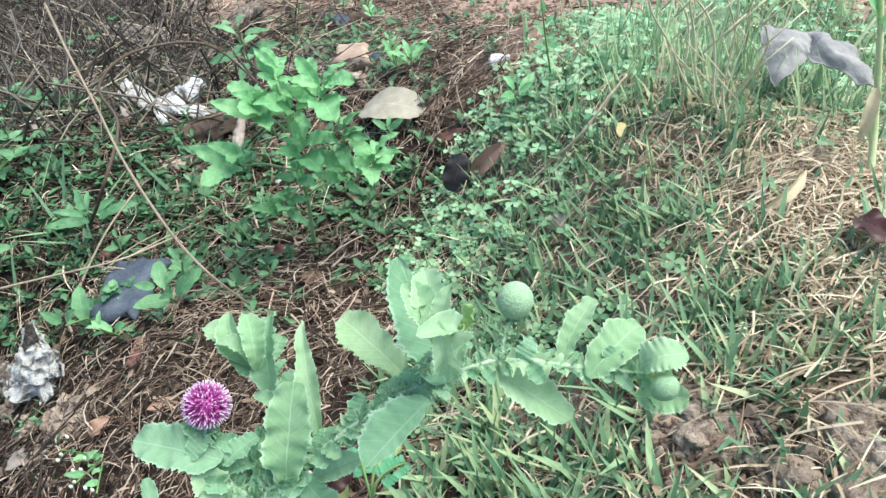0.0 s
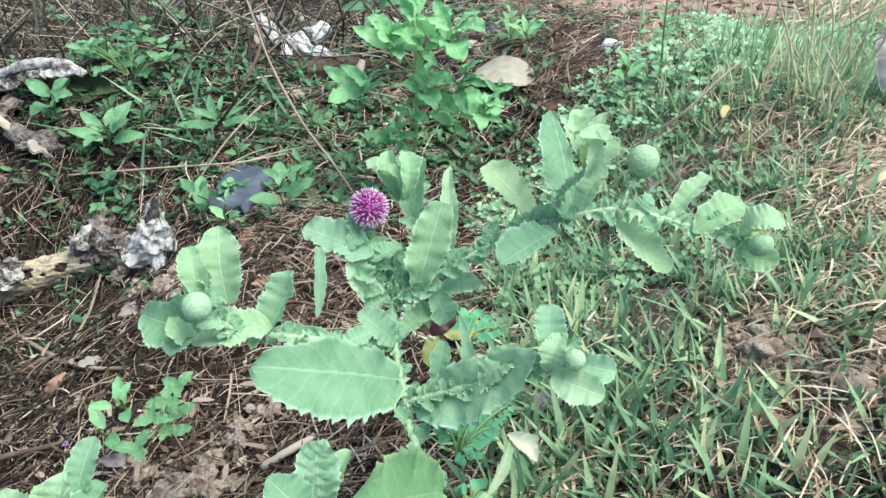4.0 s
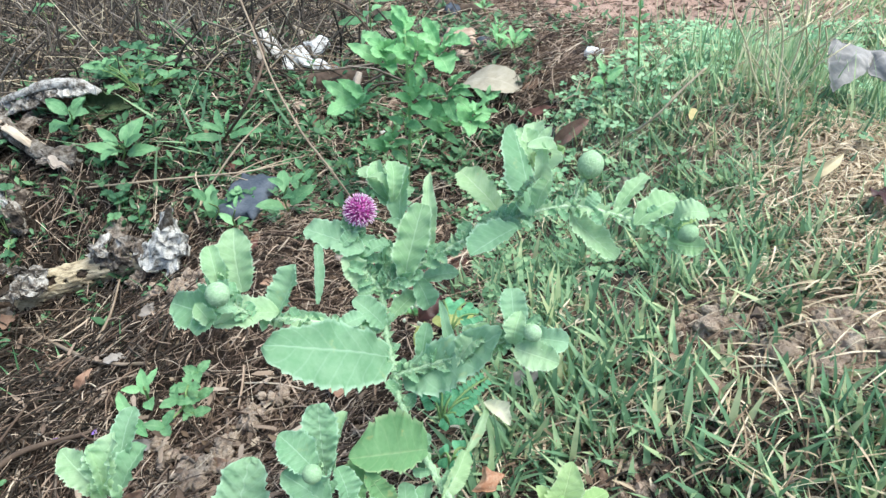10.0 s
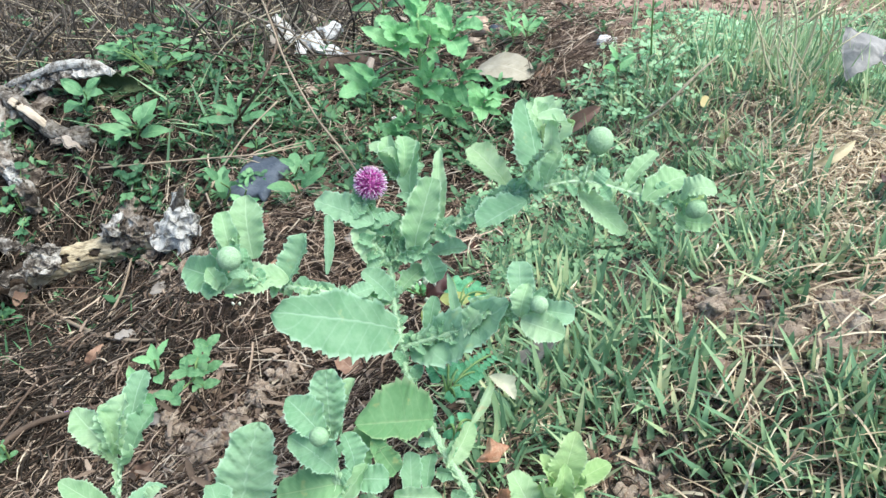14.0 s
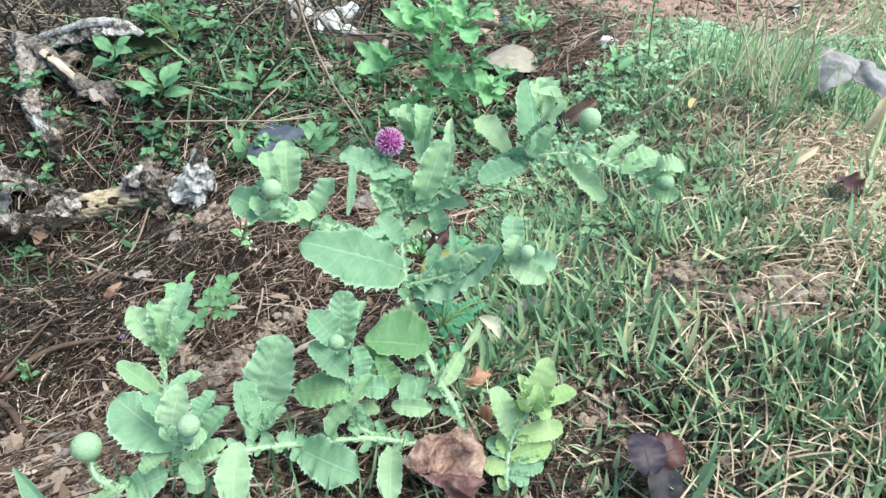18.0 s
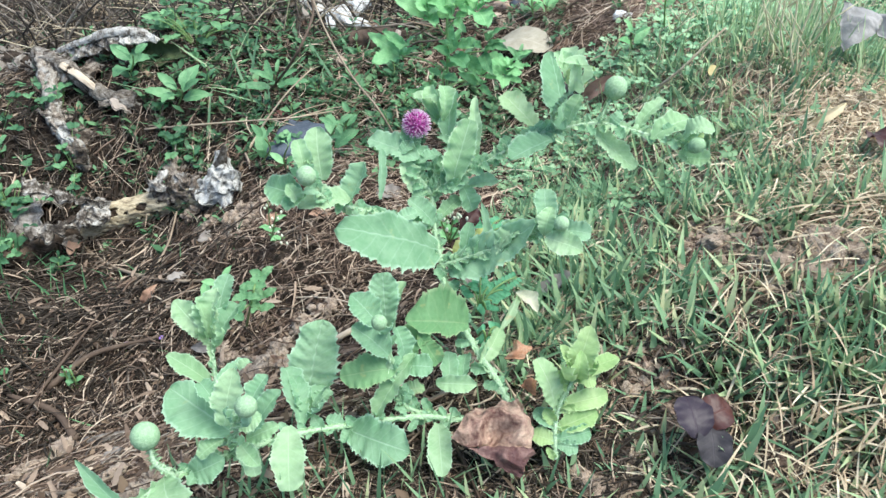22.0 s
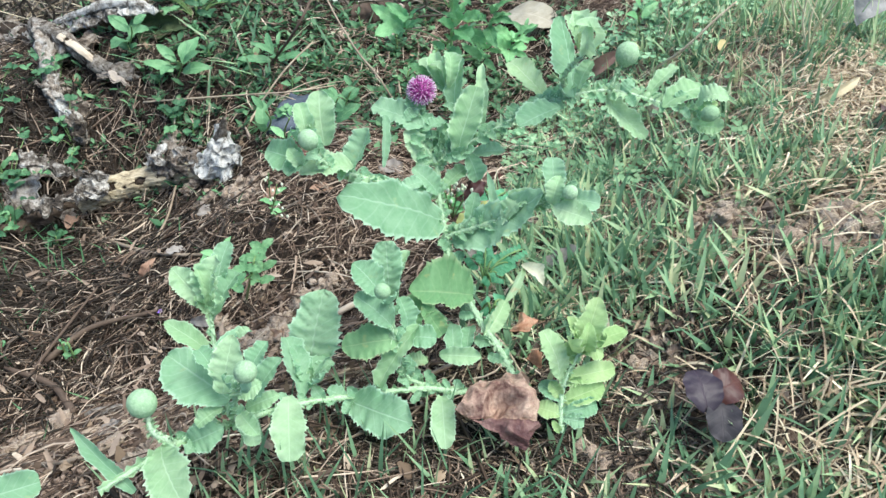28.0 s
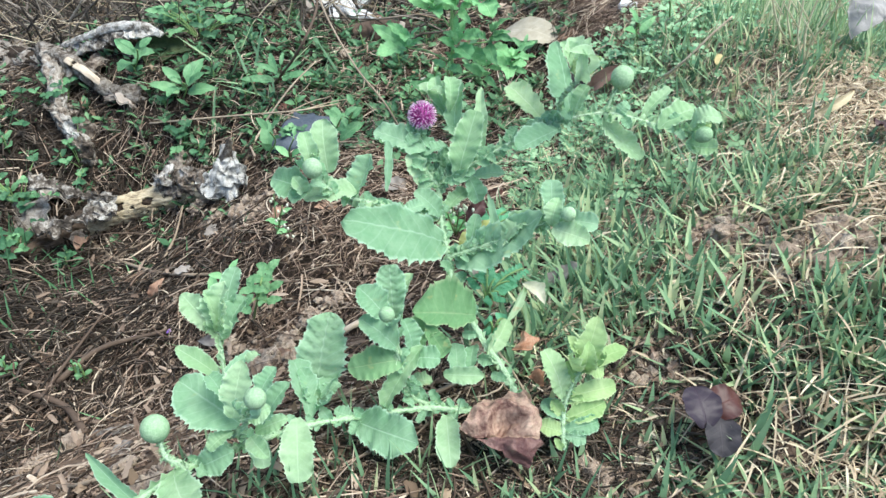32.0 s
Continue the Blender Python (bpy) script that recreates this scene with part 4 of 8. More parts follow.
add_stem(thistle, "bud_stalk", [(-0.1473, -0.0886, 0.0680), (-0.1530, -0.0894, 0.0751), (-0.1555, -0.0859, 0.0803)], 0.0022, 0.0015, 0.0025)
add_bud(thistle, (-0.1570, -0.0837, 0.0858), 5.4, (-0.1, -0.2, 1))
add_leaf(thistle, (-0.1429, -0.0879, 0.0667), (-0.1289, -0.0835, 0.0711), 12, 15, 0.1, 0.2)
add_leaf(thistle, (-0.1512, -0.0909, 0.0693), (-0.1376, -0.1129, 0.0658), 18, 0, 0.15, 0.15, THISTLE_PALE)
add_leaf(thistle, (-0.1592, -0.1048, 0.0599), (-0.1901, -0.0818, 0.0680), 7, 0, 0.05, 0.4, shape="lance")
add_leaf(thistle, (-0.2138, -0.1176, 0.0705), (-0.1914, -0.1061, 0.0683), 15, 10, 0.1, 0.2)

add_leaf(thistle, (-0.0464, 0.0556, 0.0855), (-0.0599, 0.0608, 0.0984), 12.7, 10, 0.08, 0.25)
add_leaf(thistle, (-0.0434, 0.0588, 0.0863), (-0.0313, 0.0696, 0.0934), 10.4, -10, 0.08, 0.25, THISTLE_PALE)
add_leaf(thistle, (-0.0549, 0.0743, 0.112), (-0.0429, 0.0814, 0.1144), 7.9, -10, 0.1, 0.3)
add_leaf(thistle, (-0.0877, 0.0359, 0.1057), (-0.0955, 0.0394, 0.1132), 8.4, 10, 0.1, 0.3, THISTLE_PALE)
add_leaf(thistle, (-0.067, 0.0449, 0.0946), (-0.0543, 0.0513, 0.0962), 8.2, 0, 0.1, 0.3)
add_leaf(thistle, (-0.0304, 0.0389, 0.0712), (-0.0183, 0.0441, 0.0841), 10.2, -10, 0.08, 0.25, THISTLE_PALE)
add_leaf(thistle, (-0.0134, 0.0308, 0.0867), (-0.0001, 0.036, 0.1027), 11.4, -20, 0.1, 0.3, THISTLE_PALE)
add_leaf(thistle, (-0.0534, -0.0112, 0.0687), (-0.0438, -0.0179, 0.0556), 10.9, 0, 0.05, 0.2, THISTLE_OLD)
add_leaf(thistle, (-0.1039, -0.043, 0.0523), (-0.1123, -0.0299, 0.0607), 8.9, 20, 0.1, 0.3)
add_leaf(thistle, (-0.1016, -0.0403, 0.0476), (-0.0942, -0.0324, 0.0528), 9.0, -20, 0.1, 0.3)
add_leaf(thistle, (-0.1222, -0.0809, 0.0767), (-0.1138, -0.0892, 0.0743), 8.0, 0, 0.1, 0.3, THISTLE_PALE)
add_leaf(thistle, (-0.129, -0.0795, 0.0784), (-0.1374, -0.0871, 0.0768), 7.6, 10, 0.1, 0.3, THISTLE_PALE)
add_leaf(thistle, (-0.1302, -0.0452, 0.0814), (-0.1254, -0.0428, 0.0845), 4.9, -10, 0.1, 0.3, THISTLE_PALE)

dress(thistle, [S0, S1, S2, S3, LOW, S4, HIGH], 20, 8, 1)
dress(thistle, [HIGH, (-0.0557, 0.0736, 0.1063), (-0.0596, 0.0785, 0.1148), (-0.0575, 0.0820, 0.1231)], 17, 9.5, 2)
dress(thistle, [HIGH, B1, B2, B3, B4], 34, 9.5, 3)
dress(thistle, [B4, B5, B6, TIP], 20, 7.5, 4)
dress(thistle, [HIGH, (-0.0411, 0.0815, 0.1038), (-0.0360, 0.1023, 0.1123), TOP], 20, 9.5, 5)
dress(thistle, [(-0.0476, 0.0557, 0.0843), L1, L2, L3, LB], 20, 8.5, 6)
dress(thistle, [LOW, R1, R2, R3], 20, 8.5, 7)
dress(thistle, [(-0.0424, -0.0353, 0.0373), M1, M2, MB], 15, 9, 8)
dress(thistle, [W1, W2, W3, W4, W5, W6], 30, 8.5, 9)
dress(thistle, [(-0.1292, -0.0751, 0.0684), (-0.1317, -0.0686, 0.0799), K1, K2], 5, 6, 10)
for k, (q, ax, n, mm) in enumerate(((SH, (0.1, 0.0, 1), 7, 13), (TOP, (-0.1, 0.0, 1), 6, 12), ((-0.1046, 0.0226, 0.1361), (0, 0.0, 1), 5, 12), ((-0.0702, -0.0206, 0.0794), (0, 0.1, 1), 3, 11), (K2, (0, 0.1, 1), 3, 12), (TIP, (0.8, -0.1, 0.5), 4, 11), (R3, (0.7, 0, 0.6), 3, 11), ((-0.1123, -0.0975, 0.1110), (0, 0, 1), 3, 11), ((-0.1040, -0.0458, 0.0532), (0.1, 0.1, 1), 3, 12))):
    rosette(thistle, q, ax, n, mm, 60 + k, SHOOT if k in (0, 5) else THISTLE_PALE if k in (1, 4) else None)
# a young thistle shoot beside it
shoot = thing("thistle_shoot", (0.0098, -0.0579, 0.0370), "young yellow-green thistle shoot at the foot of a larger one", "plant")
Q0, Q1, Q2 = (0.0097, -0.0590, 0.0361), (0.0100, -0.0473, 0.0466), (0.0188, -0.0350, 0.0646)
add_stem(shoot, "stem", [Q0, Q1, (0.0129, -0.0411, 0.0550), Q2], 0.0017, 0.0012, 0.002)
add_leaf(shoot, Q2, (0.0252, -0.0237, 0.0863), 13, 0, 0.06, 0.2, SHOOT, shape="elliptic", wave=0.03)
add_leaf(shoot, Q2, (0.0116, -0.0271, 0.0775), 8, 20, 0.1, 0.3, SHOOT, shape="elliptic", wave=0.03)
add_leaf(shoot, Q2, (0.0419, -0.0209, 0.0627), 10, -15, 0.05, 0.2, SHOOT, shape="elliptic", wave=0.03)
add_leaf(shoot, Q2, (0.0199, -0.0335, 0.0805), 9, 0, 0.25, 0.4, SHOOT, shape="elliptic", wave=0.03)
add_leaf(shoot, Q2, (0.0289, -0.0351, 0.0619), 9, 0, 0.15, 0.2, SHOOT, shape="elliptic", wave=0.03)
add_leaf(shoot, (0.0100, -0.0434, 0.0510), (0.0008, -0.0316, 0.0734), 12, 15, 0.1, 0.1, THISTLE_AGED)
add_leaf(shoot, (0.0114, -0.0423, 0.0536), (0.0373, -0.0301, 0.0470), 10, 10, 0.08, 0.2, SHOOT, shape="elliptic", wave=0.03)
add_leaf(shoot, (0.0105, -0.0487, 0.0455), (0.0307, -0.0391, 0.0454), 11, 10, 0.08, 0.2, SHOOT, shape="elliptic", wave=0.03)
add_leaf(shoot, (0.0100, -0.0486, 0.0455), (0.0008, -0.0402, 0.0479), 9, 10, 0.08, 0.2)
add_leaf(shoot, (0.0098, -0.0525, 0.0423), (0.0265, -0.0479, 0.0423), 10, 10, 0.08, 0.2)
add_leaf(shoot, (0.0093, -0.0533, 0.0416), (-0.0022, -0.0495, 0.0424), 9, 10, 0.08, 0.2, SHOOT, shape="elliptic", wave=0.03)
add_leaf(shoot, (0.0103, -0.0546, 0.0409), (0.0200, -0.0555, 0.0398), 8, 10, 0.08, 0.2)
dress(shoot, [Q0, Q1, Q2], 5, 11, 31, SHOOT)
rosette(shoot, Q2, (0.1, 0, 1), 5, 16, 80, SHOOT)

# a withered leaf of the thistle that hangs from its stem
add_leaf(thistle, (-0.0118, 0.0110, 0.0499), (-0.0002, 0.0364, 0.0528), 5, 20, 0.1, 0.6, THISTLE_AGED, "withered rolled leaf", shape="lance")
add_leaf(thistle, (-0.0015, 0.0362, 0.0538), (0.0103, 0.0296, 0.0442), 9, -10, 0.2, 0.5, DRY_CREAM, "bleached cream leaf tip", shape="ovate")


# ---- weeds ----
def edge(y):
    """Where the grassy bank begins, along y."""
    pts = [(-1, -0.045), (0.0, -0.03), (0.14, 0.0), (0.3, 0.015), (0.42, 0.03), (0.5, 0.10), (0.58, 0.20), (0.7, 0.36), (0.9, 0.6), (3, 2.0)]
    for (a, p), (b, q) in zip(pts, pts[1:]):
        if y <= b:
            return p + (q - p) * (y - a) / (b - a)
    return 2.0


def weed(name, base, top, pairs, long_mm, wide_mm, label, material=WEED, shape="ovate", seed=0, group="", droop=0.0, teeth=6, first=0.25, lift=0.45, whorl=2, stem=0.0011):
    """A seedling: a stem with leaves in twos or threes, the upper ones smaller."""
    rnd = random.Random(seed)
    b, e = Vector(base), Vector(top)
    ob = thing(name, b, label, "weed", group)
    mid = (b + e) / 2 + Vector((rnd.uniform(-1, 1), rnd.uniform(-1, 1), 0)) * 0.06 * (e - b).length
    part("stem", tube([b - Vector((0, 0, 0.004)), mid, e], stem, stem * 0.6, 4, 6), WEED_STEM, ob)
    turn = rnd.uniform(0, 3.14)
    for i in range(pairs):
        s = first + (1 - first) * i / max(1, pairs - 1)
        c = b.lerp(mid, s * 2) if s < 0.5 else mid.lerp(e, s * 2 - 1)
        turn += (1.57 if whorl == 2 else 0.8) + rnd.uniform(-0.3, 0.3)
        size = (1.0 - 0.5 * s * (i / max(1, pairs - 1))) * rnd.uniform(0.8, 1.1)
        for k in range(whorl):
            a = turn + 6.2832 * k / whorl + rnd.uniform(-0.25, 0.25)
            up = lift + 0.5 * s + rnd.uniform(-0.2, 0.2) - droop
            d = Vector((math.cos(a), math.sin(a), up)).normalized()
            q = c + d * 0.12 * long_mm / 1000
            part("leaf", leaf(q, q + d * long_mm / 1000 * size, wide_mm / 1000 * size, rnd.uniform(-15, 15), rnd.uniform(0.04, 0.14), 0.25, shape, teeth, 14, 4, wave=0.04, seed=seed * 50 + i * 5 + k, tooth=0.1), material, ob)
    return ob


def leaflets(ob, hub, size_mm, wide_mm, material, seed, fan=3, spread=1.0, toward=None, shape="ovate"):
    """A compound leaf: leaflets that fan out from one point."""
    rnd = random.Random(seed)
    h = Vector(hub)
    a0 = rnd.uniform(0, 6.28) if toward is None else toward
    for k in range(fan):
        a = a0 + (k - (fan - 1) / 2) * (2.0944 if fan == 3 and spread >= 1 else 1.1 * spread)
        d = Vector((math.cos(a), math.sin(a), rnd.uniform(0.05, 0.45))).normalized()
        part("leaflet", leaf(h, h + d * size_mm / 1000 * rnd.uniform(0.85, 1.1), wide_mm / 1000, rnd.uniform(-20, 20), rnd.uniform(0.02, 0.14), 0.22, shape, 4, 20, 6, wave=0.06, seed=seed * 9 + k, tooth=0.12), material, ob)


LOBED = "bright green weed with fans of toothed leaflets on upright stems"
lobed = thing("lobed_weed", (-0.0404, 0.4798, -0.1102), LOBED, "weed")
LB0, LB1 = Vector((-0.0408, 0.4854, -0.1143)), Vector((-0.036, 0.45, 0.086))
part("stem", tube([LB0, LB0.lerp(LB1, 0.5) + Vector((0.004, 0, 0)), LB1], 0.0022, 0.0012, 5, 7), WEED_STALK, lobed)

def fan(hub, material, *rays):
    """A palmate leaf on its stalk: toothed leaflets (bearing in degrees, millimetres) round one point."""
    h = Vector(hub)
    s = min(1.0, max(0.1, (h.z - LB0.z) / (LB1.z - LB0.z) - 0.1))
    c = LB0.lerp(LB1, s)
    part("leaf_stalk", tube([c, c.lerp(h, 0.55) + Vector((0, 0, 0.004)), h], 0.0010, 0.0007, 3, 5), WEED_STALK, lobed)
    for tier in (0, 1):
        o = h + Vector((0.003, -0.002, 0.011)) * tier
        for k, (a, mm) in enumerate(rays):
            way, size = radians(a + 33 * tier), mm * (1.22 - 0.32 * tier) / 1000
            d = Vector((math.cos(way), math.sin(way), (0.62, 0.12, -0.22)[k % 3] + 0.2 * tier)).normalized()
            b = o + d * size * 0.1
            part("leaflet", leaf(b, b + d * size, size * (0.42, 0.5, 0.38)[k % 3], 25 * (k % 3 - 1), 0.1, 0.3, "elliptic" if k % 2 else "ovate", 6, 36, 6, wave=0.08, seed=mm * 7 + a + tier, tooth=0.22), material, lobed)


fan((-0.0809, 0.4566, 0.0118), WEED_BRIGHT, (171, 32), (-132, 32), (87, 30), (-8, 15), (125, 26))
fan((-0.031, 0.4557, 0.0119), WEED_BRIGHT, (-128, 26), (-69, 32), (-13, 31), (68, 26), (135, 17))
fan((-0.0283, 0.4533, 0.0535), WEED_BRIGHT, (-126, 38), (-171, 16), (-64, 21), (107, 30), (21, 17))
fan((-0.055, 0.4537, 0.0535), WEED_BRIGHT, (-172, 30), (101, 34), (76, 36), (-107, 32), (-77, 29))
fan((-0.0071, 0.4524, 0.0593), WEED_BRIGHT, (-50, 31), (-81, 41), (9, 17), (92, 31), (130, 26))
fan((-0.0362, 0.4507, 0.0818), WEED_BRIGHT, (114, 22), (83, 26), (26, 11), (-176, 11), (-99, 15))
fan((0.0021, 0.4549, 0.018), WEED, (-40, 25), (27, 17), (-79, 31), (-118, 22))
fan((0.0254, 0.4552, -0.0098), WEED_BRIGHT, (-48, 32), (104, 26), (53, 27), (-143, 23), (-95, 31), (-15, 15))
fan((0.0003, 0.4558, -0.0193), WEED_BRIGHT, (-165, 22), (129, 18), (-59, 18), (-98, 24))
fan((-0.0541, 0.4568, -0.0386), WEED_BRIGHT, (-147, 27), (157, 16), (-48, 20), (-97, 29), (47, 15))
fan((-0.0395, 0.4564, -0.0098), WEED_BRIGHT, (-149, 17), (-56, 20), (79, 16))

OVAL = "seedling with glossy oval green leaves"
weed("oval_weed", (-0.1571, 0.4197, -0.0891), (-0.1374, 0.3306, -0.0019), 3, 33, 17, "seedling with large oval toothed leaves beside a slate piece", WEED, seed=1, lift=0.25)
weed("oval_weed", (-0.2471, 0.4322, -0.1070), (-0.2022, 0.3212, -0.0106), 2, 30, 16, "seedling with upright oval leaves beside a slate piece", WEED, seed=2, lift=0.8)
weed("oval_weed", (-0.2064, 0.4026, -0.0943), (-0.1799, 0.3138, -0.0134), 2, 20, 9, OVAL, WEED_BRIGHT, seed=3)
weed("oval_weed", (-0.1500, 0.4693, -0.0963), (-0.1294, 0.3726, -0.0125), 3, 22, 12, OVAL, WEED, seed=4)
weed("oval_weed", (-0.4317, 0.5897, -0.0672), (-0.3824, 0.5028, -0.0075), 3, 34, 20, "seedling with broad green leaves under a bark arch", WEED, seed=5, lift=0.2)
weed("oval_weed", (-0.3612, 0.5389, -0.0841), (-0.3270, 0.4684, -0.0314), 4, 46, 20, "low rosette of oval leaves on the litter", WEED, seed=6, lift=0.15)
weed("oval_weed", (-0.2458, 0.5615, -0.0766), (-0.2253, 0.4942, -0.0272), 4, 40, 14, "low rosette of pointed bright leaves", WEED, seed=7, lift=0.15, shape="lance")
weed("oval_weed", (-0.2406, 0.1969, -0.1170), (-0.1837, 0.0924, 0.0121), 2, 25, 13, "seedling with two pairs of pointed oval leaves in the litter", WEED_BRIGHT, seed=8, lift=0.3)
weed("oval_weed", (-0.2517, 0.1884, -0.1222), (-0.1915, 0.0826, 0.0069), 1, 27, 13, OVAL, WEED_BRIGHT, seed=9, lift=0.2)
lob = thing("lobed_seedling", (-0.2055, 0.1789, -0.1102), "seedling with small lobed leaves in the litter", "weed")
part("stem", tube([(-0.2063, 0.1799, -0.1133), (-0.1684, 0.1016, -0.0075), (-0.1669, 0.1078, -0.0022)], 0.001, 0.0006, 4, 6), WEED_STEM, lob)
for i, h in enumerate(((-0.1669, 0.1078, -0.0022), (-0.1630, 0.1068, -0.0118), (-0.1712, 0.0975, -0.0030), (-0.1637, 0.0964, -0.0140), (-0.1662, 0.1241, -0.0084), (-0.1704, 0.0729, 0.0028))):
    part("leaf_stalk", tube([(-0.1691, 0.1011, -0.0118), h], 0.0007, 0.0005, 1, 5), WEED_STEM, lob)
    leaflets(lob, h, 11, 7, WEED, 300 + i, 3, 1.0)
for i, (b, n) in enumerate((((-0.3543, 0.6333, -0.0534), 17), ((-0.3287, 0.7694, -0.0637), 12), ((-0.3861, 0.6808, -0.0549), 11), ((-0.5482, 0.9274, -0.1247), 6), ((-0.6857, 1.1390, -0.1466), 6), ((-0.4922, 1.1306, -0.1362), 7), ((-0.7123, 0.9915, -0.1389), 5), ((-0.3381, 1.0973, -0.1235), 6), ((-0.3782, 0.8003, -0.0749), 6), ((-0.3685, 1.2754, -0.1372), 5))):
    bush = thing("leafy_weed", b, "clump of mid-green weeds with three-part leaves", "weed", "leafy weeds in the hollow")
    rnd = random.Random(40 + i)
    for k in range(n):
        h = Vector(b) + Vector((rnd.uniform(-0.045, 0.045), rnd.uniform(-0.03, 0.03), rnd.uniform(0.015, 0.055)))
        part("leaf_stalk", tube([b, Vector(b).lerp(h, 0.5) + Vector((0, 0, 0.008)), h], 0.0009, 0.0006, 3, 5), WEED_STEM, bush)
        leaflets(bush, h, rnd.uniform(13, 19) if i < 4 else 14, rnd.uniform(7, 10) if i < 4 else 8, (WEED_DARK if k % 2 else WEED) if i < 4 else (WEED_DARK if k % 3 else WEED), 400 + 20 * i + k)
for i, (b, n, w) in enumerate((((-0.5211, 0.4049, -0.1549), 16, 0.028), ((-0.5073, 0.3334, -0.1669), 10, 0.025), ((-0.4713, 0.4668, -0.1406), 9, 0.016), ((-0.5024, 0.5369, -0.0959), 10, 0.022), ((-0.5707, 0.5244, -0.1014), 9, 0.02), ((-0.3513, 0.4814, -0.1213), 6, 0.014), ((-0.2198, 0.4313, -0.0984), 7, 0.016))):
    bush = thing("creeping_weed", b, "clump of small dark green rounded leaflets in the hollow", "weed", "creeping weeds in the hollow")
    rnd = random.Random(1700 + i)
    for k in range(n):
        x, y = b[0] + rnd.gauss(0, w * 0.7), b[1] + rnd.gauss(0, w * 0.7)
        h = Vector((x, y, soil_z(x, y) + rnd.uniform(0.008, 0.03)))
        part("leaf_stalk", tube([b, Vector(b).lerp(h, 0.6) + Vector((0, 0, 0.004)), h], 0.0006, 0.0004, 3, 5), WEED_STEM, bush)
        leaflets(bush, h, rnd.uniform(8, 13), rnd.uniform(6, 9), WEED_DARK if k % 4 else WEED, 1800 + 20 * i + k)
weed("tall_weed", (-0.0895, 0.8637, -0.0978), (-0.0771, 0.6675, 0.0565), 5, 42, 15, "tall seedling with drooping oval leaves", WEED, seed=11, lift=0.0, first=0.5, droop=0.3)
weed("tall_weed", (0.2056, 0.5097, 0.0106), (0.1787, 0.4594, 0.1064), 5, 15, 8, "thin dark-stemmed weed with few small leaves", WEED, seed=12, first=0.45, lift=0.3)
weed("oval_weed", (0.1762, 0.5162, -0.0048), (0.1520, 0.4429, 0.0396), 2, 30, 13, OVAL, WEED_BRIGHT, seed=13, lift=0.5)
weed("oval_weed", (0.0837, 0.6772, -0.0322), (0.0772, 0.6769, 0.0103), 6, 20, 8, "slender weed with many narrow leaves near rubble", WEED_BRIGHT, seed=14, lift=0.5, shape="lance")
weed("oval_weed", (0.0978, 0.6783, -0.0267), (0.0949, 0.6689, -0.0048), 3, 30, 11, OVAL, WEED_BRIGHT, seed=15, lift=0.6, shape="lance")
weed("oval_weed", (0.1013, 1.0483, -0.0942), (0.0674, 0.7750, 0.0147), 4, 18, 8, OVAL, WEED_BRIGHT, seed=16)
weed("oval_weed", (0.0555, 0.5921, -0.0596), (0.0489, 0.5290, -0.0162), 3, 20, 9, OVAL, WEED, seed=17)
for i in range(52):
    rnd = random.Random(1200 + i)
    x, y = (rnd.gauss(-0.2, 0.13), rnd.gauss(0.6, 0.1)) if i % 3 else (rnd.uniform(-0.55, 0.02), rnd.uniform(0.42, 1.05))
    if x > edge(y) - 0.03:
        continue
    b = on(x, y)
    weed("small_weed", b, b + Vector((rnd.gauss(0, 0.006), rnd.gauss(0, 0.006), rnd.uniform(0.008, 0.035))), rnd.randint(2, 4), rnd.uniform(11, 22), rnd.uniform(6, 10), "small green seedling growing in the leaf litter", rnd.choice((WEED, WEED_DARK, WEED, WEED_DARK)), rnd.choice(("ovate", "elliptic", "obovate")), 1300 + i, "small weeds in the hollow", lift=rnd.uniform(0.1, 0.6))
for i, (px, mm) in enumerate((((-0.5287, 0.4125, -0.1486), 14), ((-0.5005, 0.3521, -0.1738), 18), ((-0.5522, 0.4725, -0.1180), 16), ((-0.4566, 0.3552, -0.1956), 12), ((-0.3516, 0.1534, -0.1543), 6), ((-0.4900, 0.4666, -0.1367), 12), ((-0.4148, 0.1552, -0.1536), 8), ((-0.4546, 0.3465, -0.1956), 13), ((-0.3561, 0.1534, -0.1548), 5), ((-0.4205, 0.5649, -0.0752), 15))):
    weed("small_weed", px, Vector(px) + Vector((0, 0, 0.02)), 3, mm * 1.2, mm * 0.7, "small round-leaved seedling at the edge of the hollow", WEED_DARK if i % 2 else WEED, "round", 1500 + i, "small weeds in the hollow", teeth=0, lift=0.4)
# sprigs of a weed with feathered leaves at the thistle's foot
FEATHER = "weed with feathered leaves of small rounded leaflets"
def feather(base, sprigs, seed):
    ob = thing("feather_weed", base, FEATHER, "weed", "feathered weeds at the thistle")
    rnd = random.Random(seed)
    for tip, n, mm in sprigs:
        b, e = Vector(base), Vector(tip)
        hub = b.lerp(e, 0.25) + Vector((0, 0, 0.008))
        part("sprig_stalk", tube([b, hub, hub.lerp(e, 0.5) + Vector((0, 0, 0.002)), e], 0.0007, 0.0005, 3, 5), WEED_STEM, ob)
        a = (e - hub).normalized()
        s = a.cross(FACING).normalized()
        for k in range(n):
            for sgn in (-1, 1):
                c = hub.lerp(e, (k + 0.6) / n)
                d = (s * sgn + a * 0.45).normalized()
                part("leaflet", leaf(c + d * 0.0007, c + d * mm / 1000 * (1 - 0.3 * k / n), mm / 1000 * 0.36, rnd.uniform(-15, 15), 0.05, 0.15, "round", 3, 12, 4, wave=0.04, seed=seed + k, tooth=0.4), WEED_EMERALD, ob)
    return ob


